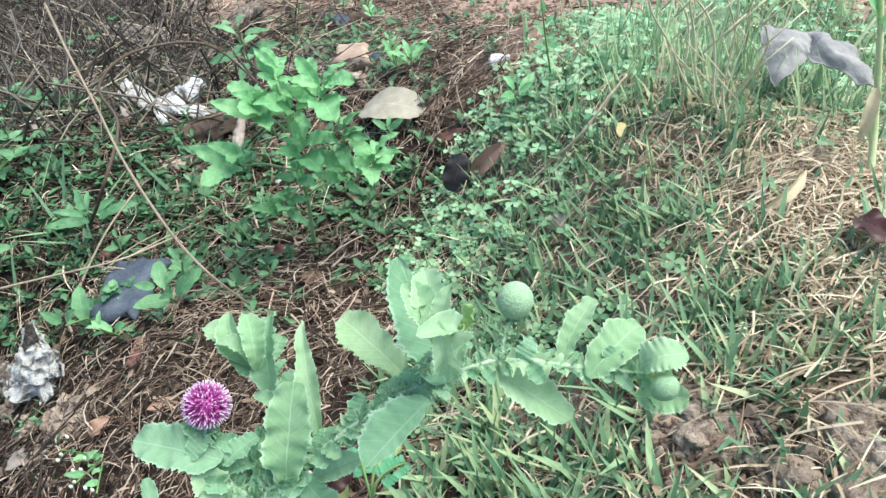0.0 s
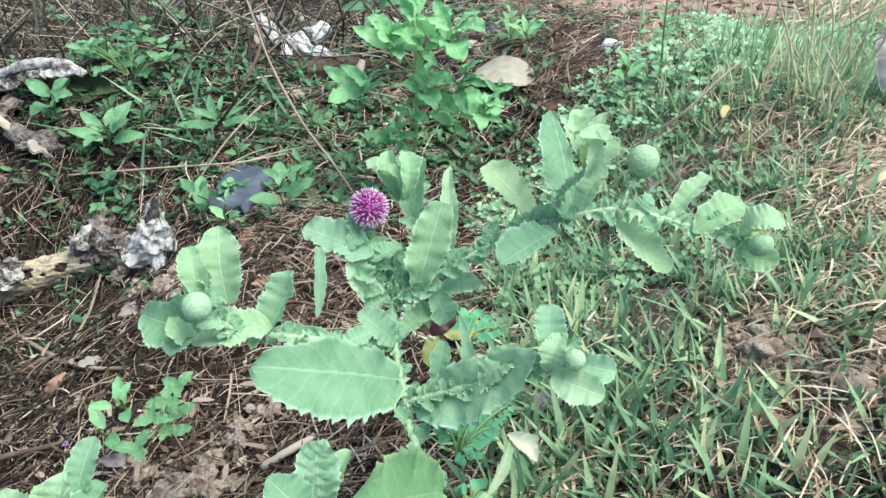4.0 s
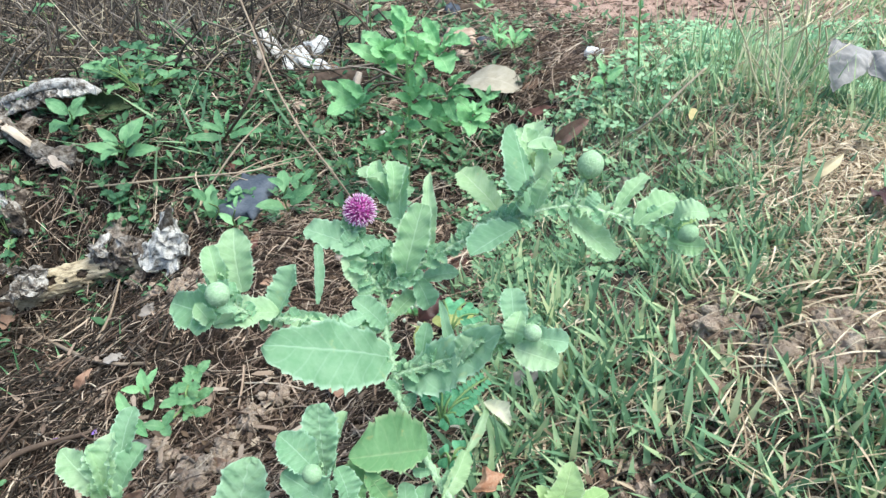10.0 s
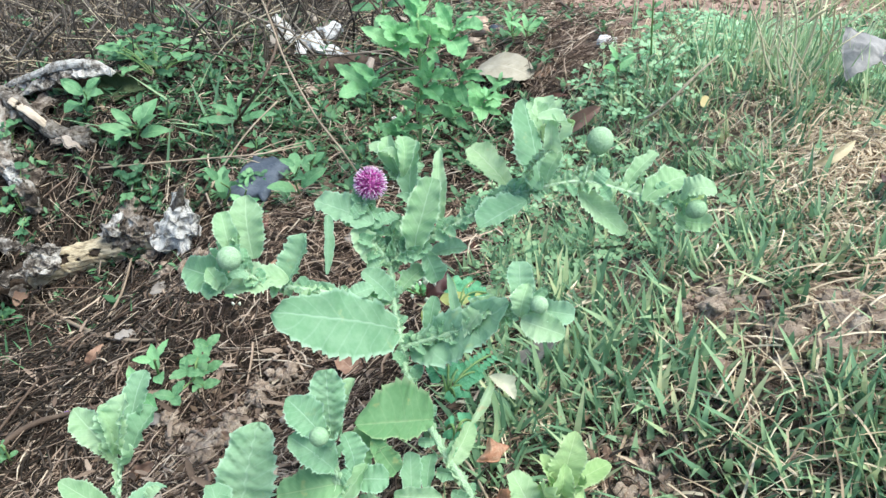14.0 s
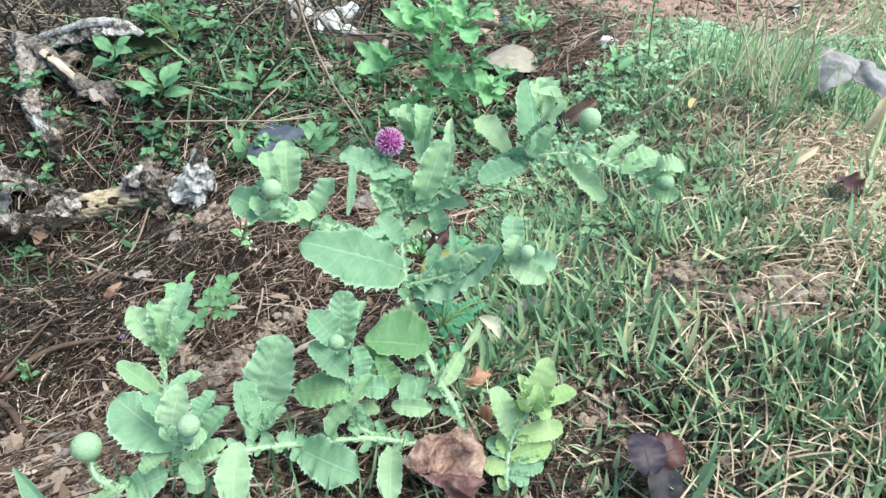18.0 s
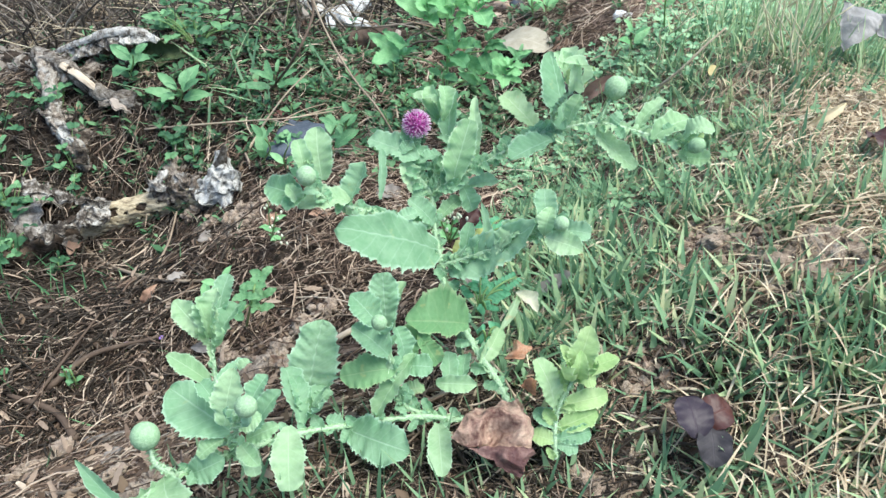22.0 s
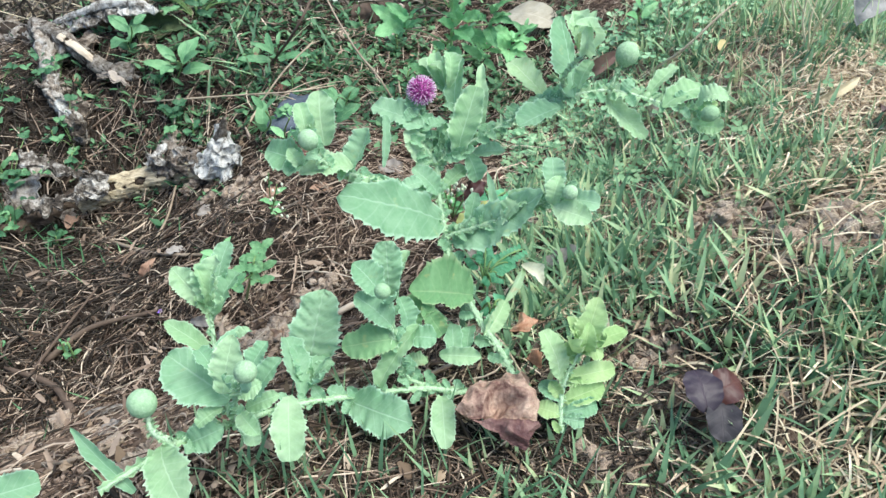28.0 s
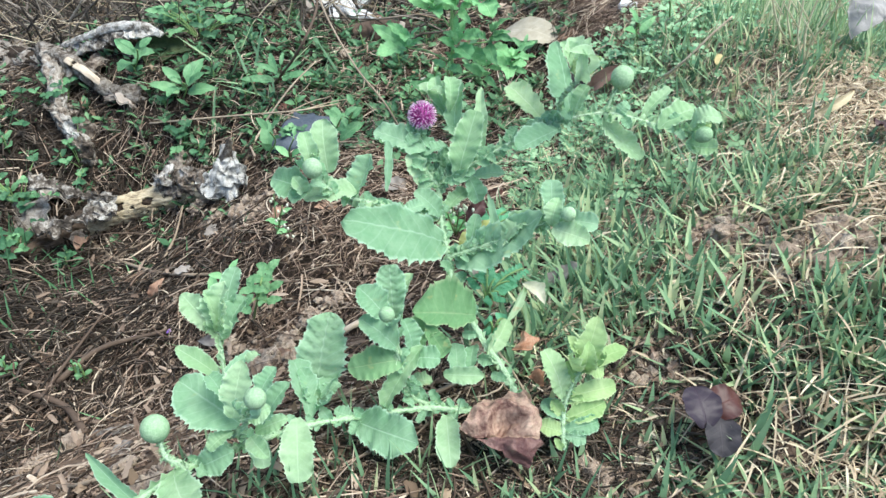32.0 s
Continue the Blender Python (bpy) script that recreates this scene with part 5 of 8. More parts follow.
feather((-0.0214, 0.0304, 0.0431), [((-0.0063, 0.0442, 0.0485), 8, 6), ((-0.0180, 0.0290, 0.0478), 7, 5), ((-0.0115, 0.0345, 0.0458), 7, 5), ((-0.0279, 0.0507, 0.0460), 7, 6), ((0.0010, 0.0560, 0.0481), 8, 6), ((-0.0141, 0.0463, 0.0499), 8, 6), ((-0.0201, 0.0545, 0.0512), 7, 6)], 21)
feather((-0.0138, 0.1000, 0.0368), [((-0.0034, 0.1251, 0.0387), 8, 7), ((-0.0162, 0.1269, 0.0395), 8, 7), ((0.0029, 0.1129, 0.0399), 7, 6)], 22)
feather((-0.0186, 0.0102, 0.0396), [((-0.0108, 0.0190, 0.0424), 5, 6), ((-0.0133, 0.0110, 0.0410), 5, 6), ((-0.0226, 0.0178, 0.0384), 4, 6)], 23)
for i, (b, tips) in enumerate((((-0.0345, 0.2318, -0.0629), ((-0.0395, 0.1058, 0.0602), (-0.0347, 0.1029, 0.0561), (-0.0422, 0.1020, 0.0545), (-0.0301, 0.1004, 0.0528))), ((-0.1988, 0.2713, -0.0911), ((-0.1738, 0.1961, 0.0055), (-0.1678, 0.1925, -0.0023), (-0.1617, 0.1823, -0.0188), (-0.1699, 0.1859, -0.0108))))):
    ob = thing("white_flowered_weed", b, "thin weed with clusters of tiny white flowers", "weed", "white-flowered weeds")
    rnd = random.Random(70 + i)
    for tp in tips:
        part("stem", tube([b, Vector(b).lerp(Vector(tp), 0.5), tp], 0.0007, 0.0005, 3, 5), WEED_STEM, ob)
        for k in range(6 if i == 0 else 3):
            c = Vector(tp) + Vector([rnd.uniform(-0.005, 0.005) for _ in range(3)])
            part("flower", ball(c, 0.0009, 8, 6, 0, 0.1, (1, 1, 1.5), seed=k), PALE_FLOWER, ob, "tiny white flower")
        for k in ((0.25, 0.45, 0.65, 0.85) if i == 0 else (0.4, 0.75)):
            c = Vector(b).lerp(Vector(tp), k)
            part("leaf", leaf(c, c + Vector((rnd.uniform(-0.011, 0.011), rnd.uniform(-0.008, 0.0), 0.006)), 0.005, 0, 0.1, 0.2, "ovate", 0, 10, 4, seed=i), WEED_BRIGHT, ob)
for i, q in enumerate(((-0.2799, 0.1782, -0.1228), (-0.3135, 0.1812, -0.1336), (-0.1063, 1.0055, -0.0482))):
    ob = thing("violet_flower", q, "tiny violet wild flower in the litter", "flower", "violet flowers")
    part("stem", tube([Vector(q) - Vector((0.004, 0, 0.014)), q], 0.0005, 0.0004, 1, 5), WEED_STEM, ob)
    for k in range(5):
        d = Vector((math.cos(k * 1.2566), math.sin(k * 1.2566), 0.5)) * 0.0025
        part("petal", leaf(q, Vector(q) + d, 0.0022, 0, 0.1, 0.1, "round", 0, 5, 2, seed=k), VIOLET, ob)


# ---- dead wood ----
def log_body(points, radii, seed, sides=28, steps=14, dents=(), rough=0.14):
    """A rotten length of wood: lumpy, furrowed along its length, with holes eaten into it."""
    line = curve(points, steps)
    n = len(line)
    verts, faces, side = [], [], None
    for i, c in enumerate(line):
        s = i / (n - 1)
        d = (line[min(i + 1, n - 1)] - line[max(i - 1, 0)]).normalized()
        side = (side - side.dot(d) * d if side else Vector((0, 0, 1)).cross(d)).normalized()
        up = side.cross(d) * -1
        k = s * (len(radii) - 1)
        r = radii[min(int(k), len(radii) - 1)] + (radii[min(int(k) + 1, len(radii) - 1)] - radii[min(int(k), len(radii) - 1)]) * (k - int(k))
        for j in range(sides):
            a = 6.2832 * j / sides
            q = side * math.cos(a) + up * math.sin(a)
            f = 1 + rough * noise.noise((math.cos(a) * 2.2, math.sin(a) * 2.2, s * 9 + seed)) + 0.5 * rough * noise.noise((a * 5, s * 4, seed)) + 0.7 * rough * noise.noise((a * 3, s * 45, seed + 9)) + 0.6 * rough * noise.noise((math.cos(a) * 6, math.sin(a) * 6, s * 26 + seed))
            for ds, da, size, depth in dents:
                gap = math.hypot((s - ds) * 2.2, (math.remainder(a - da, 6.2832)) * 0.25) / size
                f -= depth * math.exp(-gap ** 4)
            verts.append(c + q * r * f)
    for i in range(n - 1):
        for j in range(sides):
            faces.append((i * sides + j, (i + 1) * sides + j, (i + 1) * sides + (j + 1) % sides, i * sides + (j + 1) % sides))
    faces += [tuple(range(sides)), tuple(range((n - 1) * sides, n * sides))[::-1]]
    return verts, faces


def plate(corners, thick, seed, n=14, rough=0.004, hollow=0.0):
    """A slab or flake between four corners, thick, with a ragged edge; hollow bows it."""
    a, b, c, d = [Vector(q) for q in corners]
    nrm = (b - a).cross(d - a).normalized()
    nrm = nrm if nrm.z > 0 else -nrm
    verts, faces = [], []
    for lay in (0, 1):
        for i in range(n + 1):
            for j in range(n + 1):
                u, v = i / n, j / n
                p = a.lerp(b, u).lerp(d.lerp(c, u), v)
                edge = min(u, 1 - u, v, 1 - v)
                ragged = noise.noise_vector((p.x * 60 + seed, p.y * 60, p.z * 60)) * rough * (1.6 if edge == 0 else 0.5)
                lift = hollow * 4 * u * (1 - u) + (thick / 2 if lay else -thick / 2) * min(1, 0.3 + edge * 9)
                verts.append(p + nrm * lift + ragged)
    w = n + 1
    m = w * w
    for i in range(n):
        for j in range(n):
            q = i * w + j
            faces.append((m + q, m + q + 1, m + q + w + 1, m + q + w))
            faces.append((q, q + w, q + w + 1, q + 1))
    rim = [i for i in range(w)] + [i * w + n for i in range(1, w)] + [n * w + j for j in range(n - 1, -1, -1)] + [i * w for i in range(n - 1, 0, -1)]
    for i, q in enumerate(rim):
        r = rim[(i + 1) % len(rim)]
        faces.append((q, r, m + r, m + q))
    return verts, faces


def shell(points, radii, seed, start=0.0, end=6.2832, gaps=0.0, scale=85, thick=0.0016, flare=0.3, steps=14, around=30, holes=()):
    """Flaking bark round a dead branch: a ragged sheet with pieces broken out and edges that lift."""
    line = curve(points, steps)
    n = len(line)
    outer, inner, keep, side = [], [], set(), None
    for i, c in enumerate(line):
        s = i / (n - 1)
        d = (line[min(i + 1, n - 1)] - line[max(i - 1, 0)]).normalized()
        side = (side - side.dot(d) * d if side else Vector((0, 0, 1)).cross(d)).normalized()
        up = side.cross(d) * -1
        k = s * (len(radii) - 1)
        m = min(int(k), len(radii) - 2)
        r = radii[m] + (radii[m + 1] - radii[m]) * (k - m)
        for j in range(around + 1):
            a = start + (end - start) * j / around
            q = side * math.cos(a) + up * math.sin(a)
            p = c + q * r
            tone = noise.noise((p.x * scale + seed, p.y * scale, p.z * scale))
            grain = noise.noise((a * r * 420, i * 0.22, seed)) + 0.6 * noise.noise((a * r * 900, i * 0.35, seed + 5))
            f = 1 + flare * 0.6 * tone + 0.10 * grain + 0.05 * noise.noise(p * 300)
            outer.append(c + q * r * f)
            inner.append(c + q * (r * f - thick))
            hole = noise.noise((p.x * scale * 0.8 - seed, p.y * scale * 1.3, p.z * scale)) + 0.5 * noise.noise(p * 260)
            rim = min(i, n - 1 - i, 99 if end - start > 6.2 else min(j, around - j))
            eaten = any(math.hypot((s - hs) * 3, (a - ha) * 0.45) < size * (1 + 0.5 * noise.noise(p * 150)) for hs, ha, size in holes)
            if hole > gaps - 0.5 + (0.25 if rim == 0 else 0.0) and not eaten:
                keep.add((i, j))
    w = around + 1
    verts, faces, cell = outer + inner, [], set()
    for i in range(n - 1):
        for j in range(around):
            if (i, j) in keep:
                cell.add((i, j))
    half = len(outer)
    for i, j in cell:
        a, b, c, d = i * w + j, (i + 1) * w + j, (i + 1) * w + j + 1, i * w + j + 1
        faces += [(a, b, c, d), (half + d, half + c, half + b, half + a)]
        for di, dj, p, q in ((0, -1, a, b), (1, 0, b, c), (0, 1, c, d), (-1, 0, d, a)):
            if (i + di, j + dj) not in cell:
                faces.append((p, half + p, half + q, q))
    return verts, faces


def flaky(parent, points, radii, seed, gaps=0.35, material=None, label="flaking grey bark"):
    """A dark rotten core in broken bark."""
    part("core", log_body(points, [q * 0.86 for q in radii], seed, rough=0.3), DARK_CORE, parent, "dark rotten core")
    part("bark", shell(points, radii, seed + 1, gaps=gaps, flare=0.7, scale=60), material or BARK, parent, label)


def crumpled_sheet(corners, seed, n=40, amp=0.003, bow=0.006, thick=0.0006, fine=1.0):
    """A dry leaf crushed into ridges and hollows, with a torn edge."""
    a, b, c, d = [Vector(q) for q in corners]
    nrm = (b - a).cross(d - a).normalized()
    nrm = nrm if nrm.dot(FACING) > 0 else -nrm
    verts, faces = [], []
    for lay in (0, 1):
        for i in range(n + 1):
            for j in range(n + 1):
                u, v = i / n, j / n
                p = a.lerp(b, u).lerp(d.lerp(c, u), v)
                k = Vector((p.x + seed, p.y, p.z))
                h = bow * (1 - (2 * u - 1) ** 2) * (1 - (2 * v - 1) ** 2)
                h += amp * (1.2 - 3.2 * abs(noise.noise(k * 62 * fine))) + amp * 1.1 * (0.5 - abs(noise.noise(k * 140 * fine))) + amp * 0.3 * noise.noise(k * 300 * fine)
                rim = min(u, 1 - u, v, 1 - v)
                slide = noise.noise_vector(k * 70 * fine) * 0.004 * fine + noise.noise_vector(k * 260) * 0.0012 * (1 if rim < 0.03 else 0.3)
                verts.append(p + nrm * (h - lay * thick) + slide)
    w = n + 1
    m = w * w
    for i in range(n):
        for j in range(n):
            q = i * w + j
            faces.append((q, q + 1, q + w + 1, q + w))
            faces.append((m + q, m + q + w, m + q + w + 1, m + q + 1))
    rim = [i for i in range(w)] + [i * w + n for i in range(1, w)] + [n * w + j for j in range(n - 1, -1, -1)] + [i * w for i in range(n - 1, 0, -1)]
    for i, q in enumerate(rim):
        e = rim[(i + 1) % len(rim)]
        faces.append((q, e, m + e, m + q))
    return verts, faces


log = thing("rotten_log", (-0.4296, 0.4278, -0.1753), "short rotten log with eaten holes and peeling bark", "log")
LG = [(-0.4566, 0.4010, -0.1772), (-0.4241, 0.4178, -0.1683), (-0.3818, 0.4245, -0.1568), (-0.3383, 0.4204, -0.1413), (-0.3039, 0.4087, -0.1274)]
part("core", log_body(LG, [0.011, 0.0125, 0.012, 0.012, 0.010], 3, rough=0.3), DARK_CORE, log, "dark rotten core")
part("wood", shell(LG, [0.0135, 0.0155, 0.015, 0.0145, 0.013], 4, -0.4, 4.6, -0.1, 60, 0.003, 0.12, 22, 60, ((0.27, 2.2, 0.20), (0.52, 2.45, 0.13), (0.40, 2.6, 0.05), (0.75, 2.9, 0.07))), ROT_WOOD, log, "pale yellow rotten wood with dark holes")
for i, (a, s0, s1) in enumerate(((2.9, 12, 36),)):
    line = curve(LG, 10)
    off = Vector((0, -math.cos(a), math.sin(a))) * 0.0162
    part("wood_splinter", tube([line[s0] + off, line[(s0 + s1) // 2] + off * 1.02, line[s1] + off], 0.0016, 0.0007, 6, 5, 0.2, i), ROT_WOOD, log, "split sliver of pale wood")
part("bark_core", log_body([(-0.5018, 0.3320, -0.1619), (-0.4819, 0.3727, -0.1739), (-0.4561, 0.4026, -0.1736), (-0.4283, 0.4183, -0.1687)], [0.006, 0.010, 0.014, 0.014], 9, rough=0.4), DARK_CORE, log, "dark rotten core")
for quad, seed in ((((-0.4955, 0.3969, -0.1037), (-0.4576, 0.3994, -0.1244), (-0.4117, 0.404, -0.1425), (-0.4804, 0.378, -0.1113)), 301), (((-0.4855, 0.3595, -0.1422), (-0.4508, 0.3794, -0.1493), (-0.4114, 0.395, -0.1538), (-0.4647, 0.3423, -0.1477)), 302), (((-0.4439, 0.4034, -0.1354), (-0.4164, 0.4179, -0.1412), (-0.4094, 0.3922, -0.1572), (-0.4383, 0.3757, -0.1539)), 303)):
    part("bark", crumpled_sheet(quad, seed, 40, 0.0036, 0.004, 0.003, 1.8), RIM_BARK, log, "crumbling grey bark")
part("bark_flake", shell([(-0.3599, 0.4248, -0.1459), (-0.3296, 0.4187, -0.1326), (-0.3006, 0.4096, -0.1191)], [0.014, 0.02, 0.014], 5, 1.0, 3.6, 0.3, 90, 0.002, 0.7), BARK, log, "peeled grey bark flake")
part("splintered_end", log_body([(-0.3090, 0.4163, -0.1338), (-0.2866, 0.4093, -0.1108), (-0.2756, 0.4028, -0.0857), (-0.2666, 0.3989, -0.0611)], [0.011, 0.010, 0.006, 0.002], 15, rough=0.3), BARK_PALE, log, "splintered wood standing up")
part("lichen_crust", crumpled_sheet(((-0.3023, 0.3788, -0.1161), (-0.2627, 0.3628, -0.1169), (-0.2503, 0.3785, -0.0945), (-0.2781, 0.4193, -0.0759)), 18, 56, 0.0018, 0.005, 0.006, 1.8), LICHEN, log, "white lichen crust on dark wood")
part("lichen_crust", crumpled_sheet(((-0.3125, 0.4011, -0.122), (-0.2891, 0.3818, -0.122), (-0.2831, 0.3976, -0.1104), (-0.3024, 0.4121, -0.1084)), 19, 30, 0.0018, 0.003, 0.004, 1.6), LICHEN, log, "white lichen crust on dark wood")
for quad, seed in ((((-0.3699, 0.4148, -0.1291), (-0.341, 0.405, -0.1252), (-0.3489, 0.4276, -0.1131), (-0.3646, 0.427, -0.1218)), 311), (((-0.3386, 0.4082, -0.1213), (-0.3182, 0.4026, -0.1202), (-0.3244, 0.4204, -0.114), (-0.3381, 0.4179, -0.1171)), 312)):
    part("bark_flake", crumpled_sheet(quad, seed, 30, 0.003, 0.004, 0.0018, 1.8), RIM_BARK, log, "peeled grey bark flake")
arch = thing("bark_arch", (-0.4950, 0.7562, -0.0904), "arched shell of whitened bark with a dark mossy hollow", "bark")
A0, A1, A2, A3, A4 = ((-0.5483, 0.6449, -0.0667), (-0.5017, 0.6235, -0.0453), (-0.4477, 0.6075, -0.0252), (-0.4088, 0.5939, -0.018), (-0.384, 0.5882, -0.0251))
part("rim", shell([A0, A1, A2, A3, A4], [0.005, 0.0068, 0.0082, 0.0072, 0.003], 22, -0.1, 3.2, -0.02, 42, 0.003, 0.45, 26, 40), RIM_BARK, arch, "whitened flaking bark rim")
part("hollow", crumpled_sheet(((-0.4218, 0.6025, -0.0313), (-0.3893, 0.6006, -0.0257), (-0.3487, 0.5863, -0.0433), (-0.4099, 0.5791, -0.0604)), 27, 24, 0.003, -0.012, 0.004), MOSS_WOOD, arch, "dark mossy inside of the bark")
part("inner_bark", crumpled_sheet(((-0.5225, 0.6355, -0.0624), (-0.4239, 0.6155, -0.0392), (-0.414, 0.5886, -0.0646), (-0.4939, 0.602, -0.072)), 28, 24, 0.005, -0.01, 0.004), DARK_CORE, arch, "dark rotten inside of the bark")
for quad, seed in ((((-0.5474, 0.6376, -0.0696), (-0.4847, 0.6169, -0.0385), (-0.4744, 0.6004, -0.0441), (-0.5225, 0.6124, -0.07)), 341), (((-0.4875, 0.6161, -0.0396), (-0.4312, 0.6022, -0.0197), (-0.4241, 0.5843, -0.0274), (-0.4734, 0.5969, -0.0455)), 342), (((-0.4364, 0.6015, -0.0208), (-0.3871, 0.5895, -0.0174), (-0.3869, 0.5777, -0.022), (-0.4257, 0.581, -0.0287)), 343), (((-0.5431, 0.5908, -0.0801), (-0.5296, 0.623, -0.069), (-0.5132, 0.6064, -0.0746), (-0.5132, 0.553, -0.0978)), 344)):
    part("rim_flap", crumpled_sheet(quad, seed, 34, 0.0018, 0.001, 0.0022, 1.5), RIM_BARK, arch, "whitened flaking bark")
limb = thing("broken_branch", (-0.4744, 0.5710, -0.0796), "grey dead branch broken to pale wood", "branch")
flaky(limb, [(-0.5602, 0.6275, -0.0605), (-0.5043, 0.5766, -0.0530), (-0.4612, 0.5477, -0.0676), (-0.4344, 0.5376, -0.0769), (-0.4021, 0.5304, -0.0849)], [0.012, 0.010, 0.0085, 0.008, 0.005], 31, 0.22, BARK_PALE)
part("pale_break", shell([(-0.4986, 0.5687, -0.0521), (-0.4740, 0.5517, -0.0581), (-0.4542, 0.5419, -0.0690)], [0.0095, 0.0098, 0.0078], 33, 1.5, 2.5, 0.1, 50, 0.003, 0.2, 12, 12), PALE_WOOD, limb, "pale freshly broken wood")
post = thing("dead_root", (-0.5027, 0.5219, -0.1027), "grey flaking root going down into the litter", "branch")
ROOT = [(-0.5353, 0.6035, -0.0542), (-0.5129, 0.5524, -0.0699), (-0.5015, 0.5174, -0.0895), (-0.4891, 0.5003, -0.1027), (-0.4701, 0.4836, -0.1156), (-0.4577, 0.4687, -0.134)]
part("root_body", log_body(ROOT, [0.012, 0.0085, 0.0075, 0.008, 0.0085, 0.005], 35, 30, 22, rough=0.7), BARK, post, "grey weathered wood")
part("bark", shell(ROOT, [0.0135, 0.0105, 0.009, 0.0095, 0.010, 0.006], 36, gaps=0.45, flare=0.7, scale=75), BARK_PALE, post, "pale flaking bark")
for quad, seed in ((((-0.5354, 0.5969, -0.0545), (-0.5018, 0.5907, -0.0541), (-0.4925, 0.557, -0.0642), (-0.5185, 0.5623, -0.0656)), 321), (((-0.4959, 0.5007, -0.0942), (-0.4786, 0.5001, -0.095), (-0.4664, 0.4825, -0.1089), (-0.4796, 0.4815, -0.1102)), 322), (((-0.4757, 0.4853, -0.1055), (-0.4599, 0.4842, -0.1068), (-0.4503, 0.4626, -0.1257), (-0.4648, 0.4644, -0.1234)), 323)):
    part("lichen_crust", crumpled_sheet(quad, seed, 30, 0.003, 0.004, 0.002, 2.0), LICHEN if seed == 322 else BARK_PALE, post, "pale flaking crust on the root")
FLAKES = [(-0.6588, 0.7682, -0.1171), (-0.5112, 0.5672, -0.0845), (-0.4731, 0.5005, -0.1142), (-0.5015, 0.5230, -0.1001), (-0.4292, 0.5412, -0.0863), (-0.4784, 0.5914, -0.0728), (-0.4972, 0.4317, -0.1534), (-0.5062, 0.3920, -0.1649), (-0.4570, 0.3950, -0.1864), (-0.6227, 0.6342, -0.1008), (-0.4309, 0.5314, -0.0926), (-0.3474, 0.4558, -0.1365)]
old = thing("rotten_log", (-0.6598, 0.7347, -0.1161), "grey rotten log crumbling into flakes", "log")
flaky(old, [(-0.7635, 0.7613, -0.1151), (-0.6710, 0.7030, -0.1003), (-0.5981, 0.6562, -0.0881), (-0.5397, 0.6153, -0.0777)], [0.018, 0.021, 0.016, 0.009], 61, 0.42)
for i, (a, w, h, m) in enumerate(((0, 60, 30, BARK), (1, 46, 34, BARK), (1, 50, 40, BARK), (2, 36, 50, BARK), (0, 60, 26, BARK), (1, 50, 26, BARK), (2, 60, 34, BARK), (0, 70, 40, BARK), (1, 50, 30, BARK), (1, 50, 40, BARK), (2, 44, 26, DRIFT), (1, 40, 30, BARK))):
    rnd = random.Random(640 + i)
    q = FLAKES[i]
    ob = thing("bark_flake", q, "curled flake of grey weathered bark in the litter", "bark", "bark flakes")
    d = Vector((math.cos(a * 1.1), math.sin(a * 1.1), rnd.uniform(-0.1, 0.3))) * w * 0.0004
    e = Vector((-math.sin(a * 1.1), math.cos(a * 1.1), rnd.uniform(0.1, 0.9))) * h * 0.0004
    c = Vector(q) + Vector((0, 0, 0.008))
    part("flake", crumpled_sheet((c - d - e, c + d - e, c + d * 0.8 + e, c - d * 0.7 + e * 0.8), 70 + i, 18, 0.004, 0.004, 0.0022), m, ob)
ash = thing("whitened_wood", (-0.1849, 0.8733, -0.0920), "ragged lump of white lichen-covered wood", "wood")
for quad, seed, lab in ((((-0.2083, 0.7621, -0.0461), (-0.1749, 0.7642, -0.0423), (-0.1603, 0.7287, -0.0573), (-0.1945, 0.7376, -0.0543)), 331, "white"), (((-0.1834, 0.7687, -0.0448), (-0.1527, 0.7826, -0.0331), (-0.1408, 0.7649, -0.0404), (-0.1645, 0.7454, -0.0512)), 332, "white"), (((-0.1737, 0.7447, -0.0524), (-0.1523, 0.7434, -0.0537), (-0.13, 0.7263, -0.0598), (-0.1568, 0.7177, -0.064)), 333, "white"), (((-0.2021, 0.7518, -0.0518), (-0.1898, 0.7507, -0.0531), (-0.19, 0.7174, -0.0653), (-0.2021, 0.7176, -0.0653)), 334, "white"), (((-0.2472, 0.774, -0.0391), (-0.2334, 0.7935, -0.0286), (-0.1998, 0.7628, -0.0449), (-0.209, 0.7453, -0.0525)), 335, "grey-white")):
    part("arm", crumpled_sheet(quad, seed, 40, 0.0016, 0.005, 0.004, 1.0), WHITE_WOOD if seed < 335 else RIM_BARK, ash, lab + " weathered wood plate")
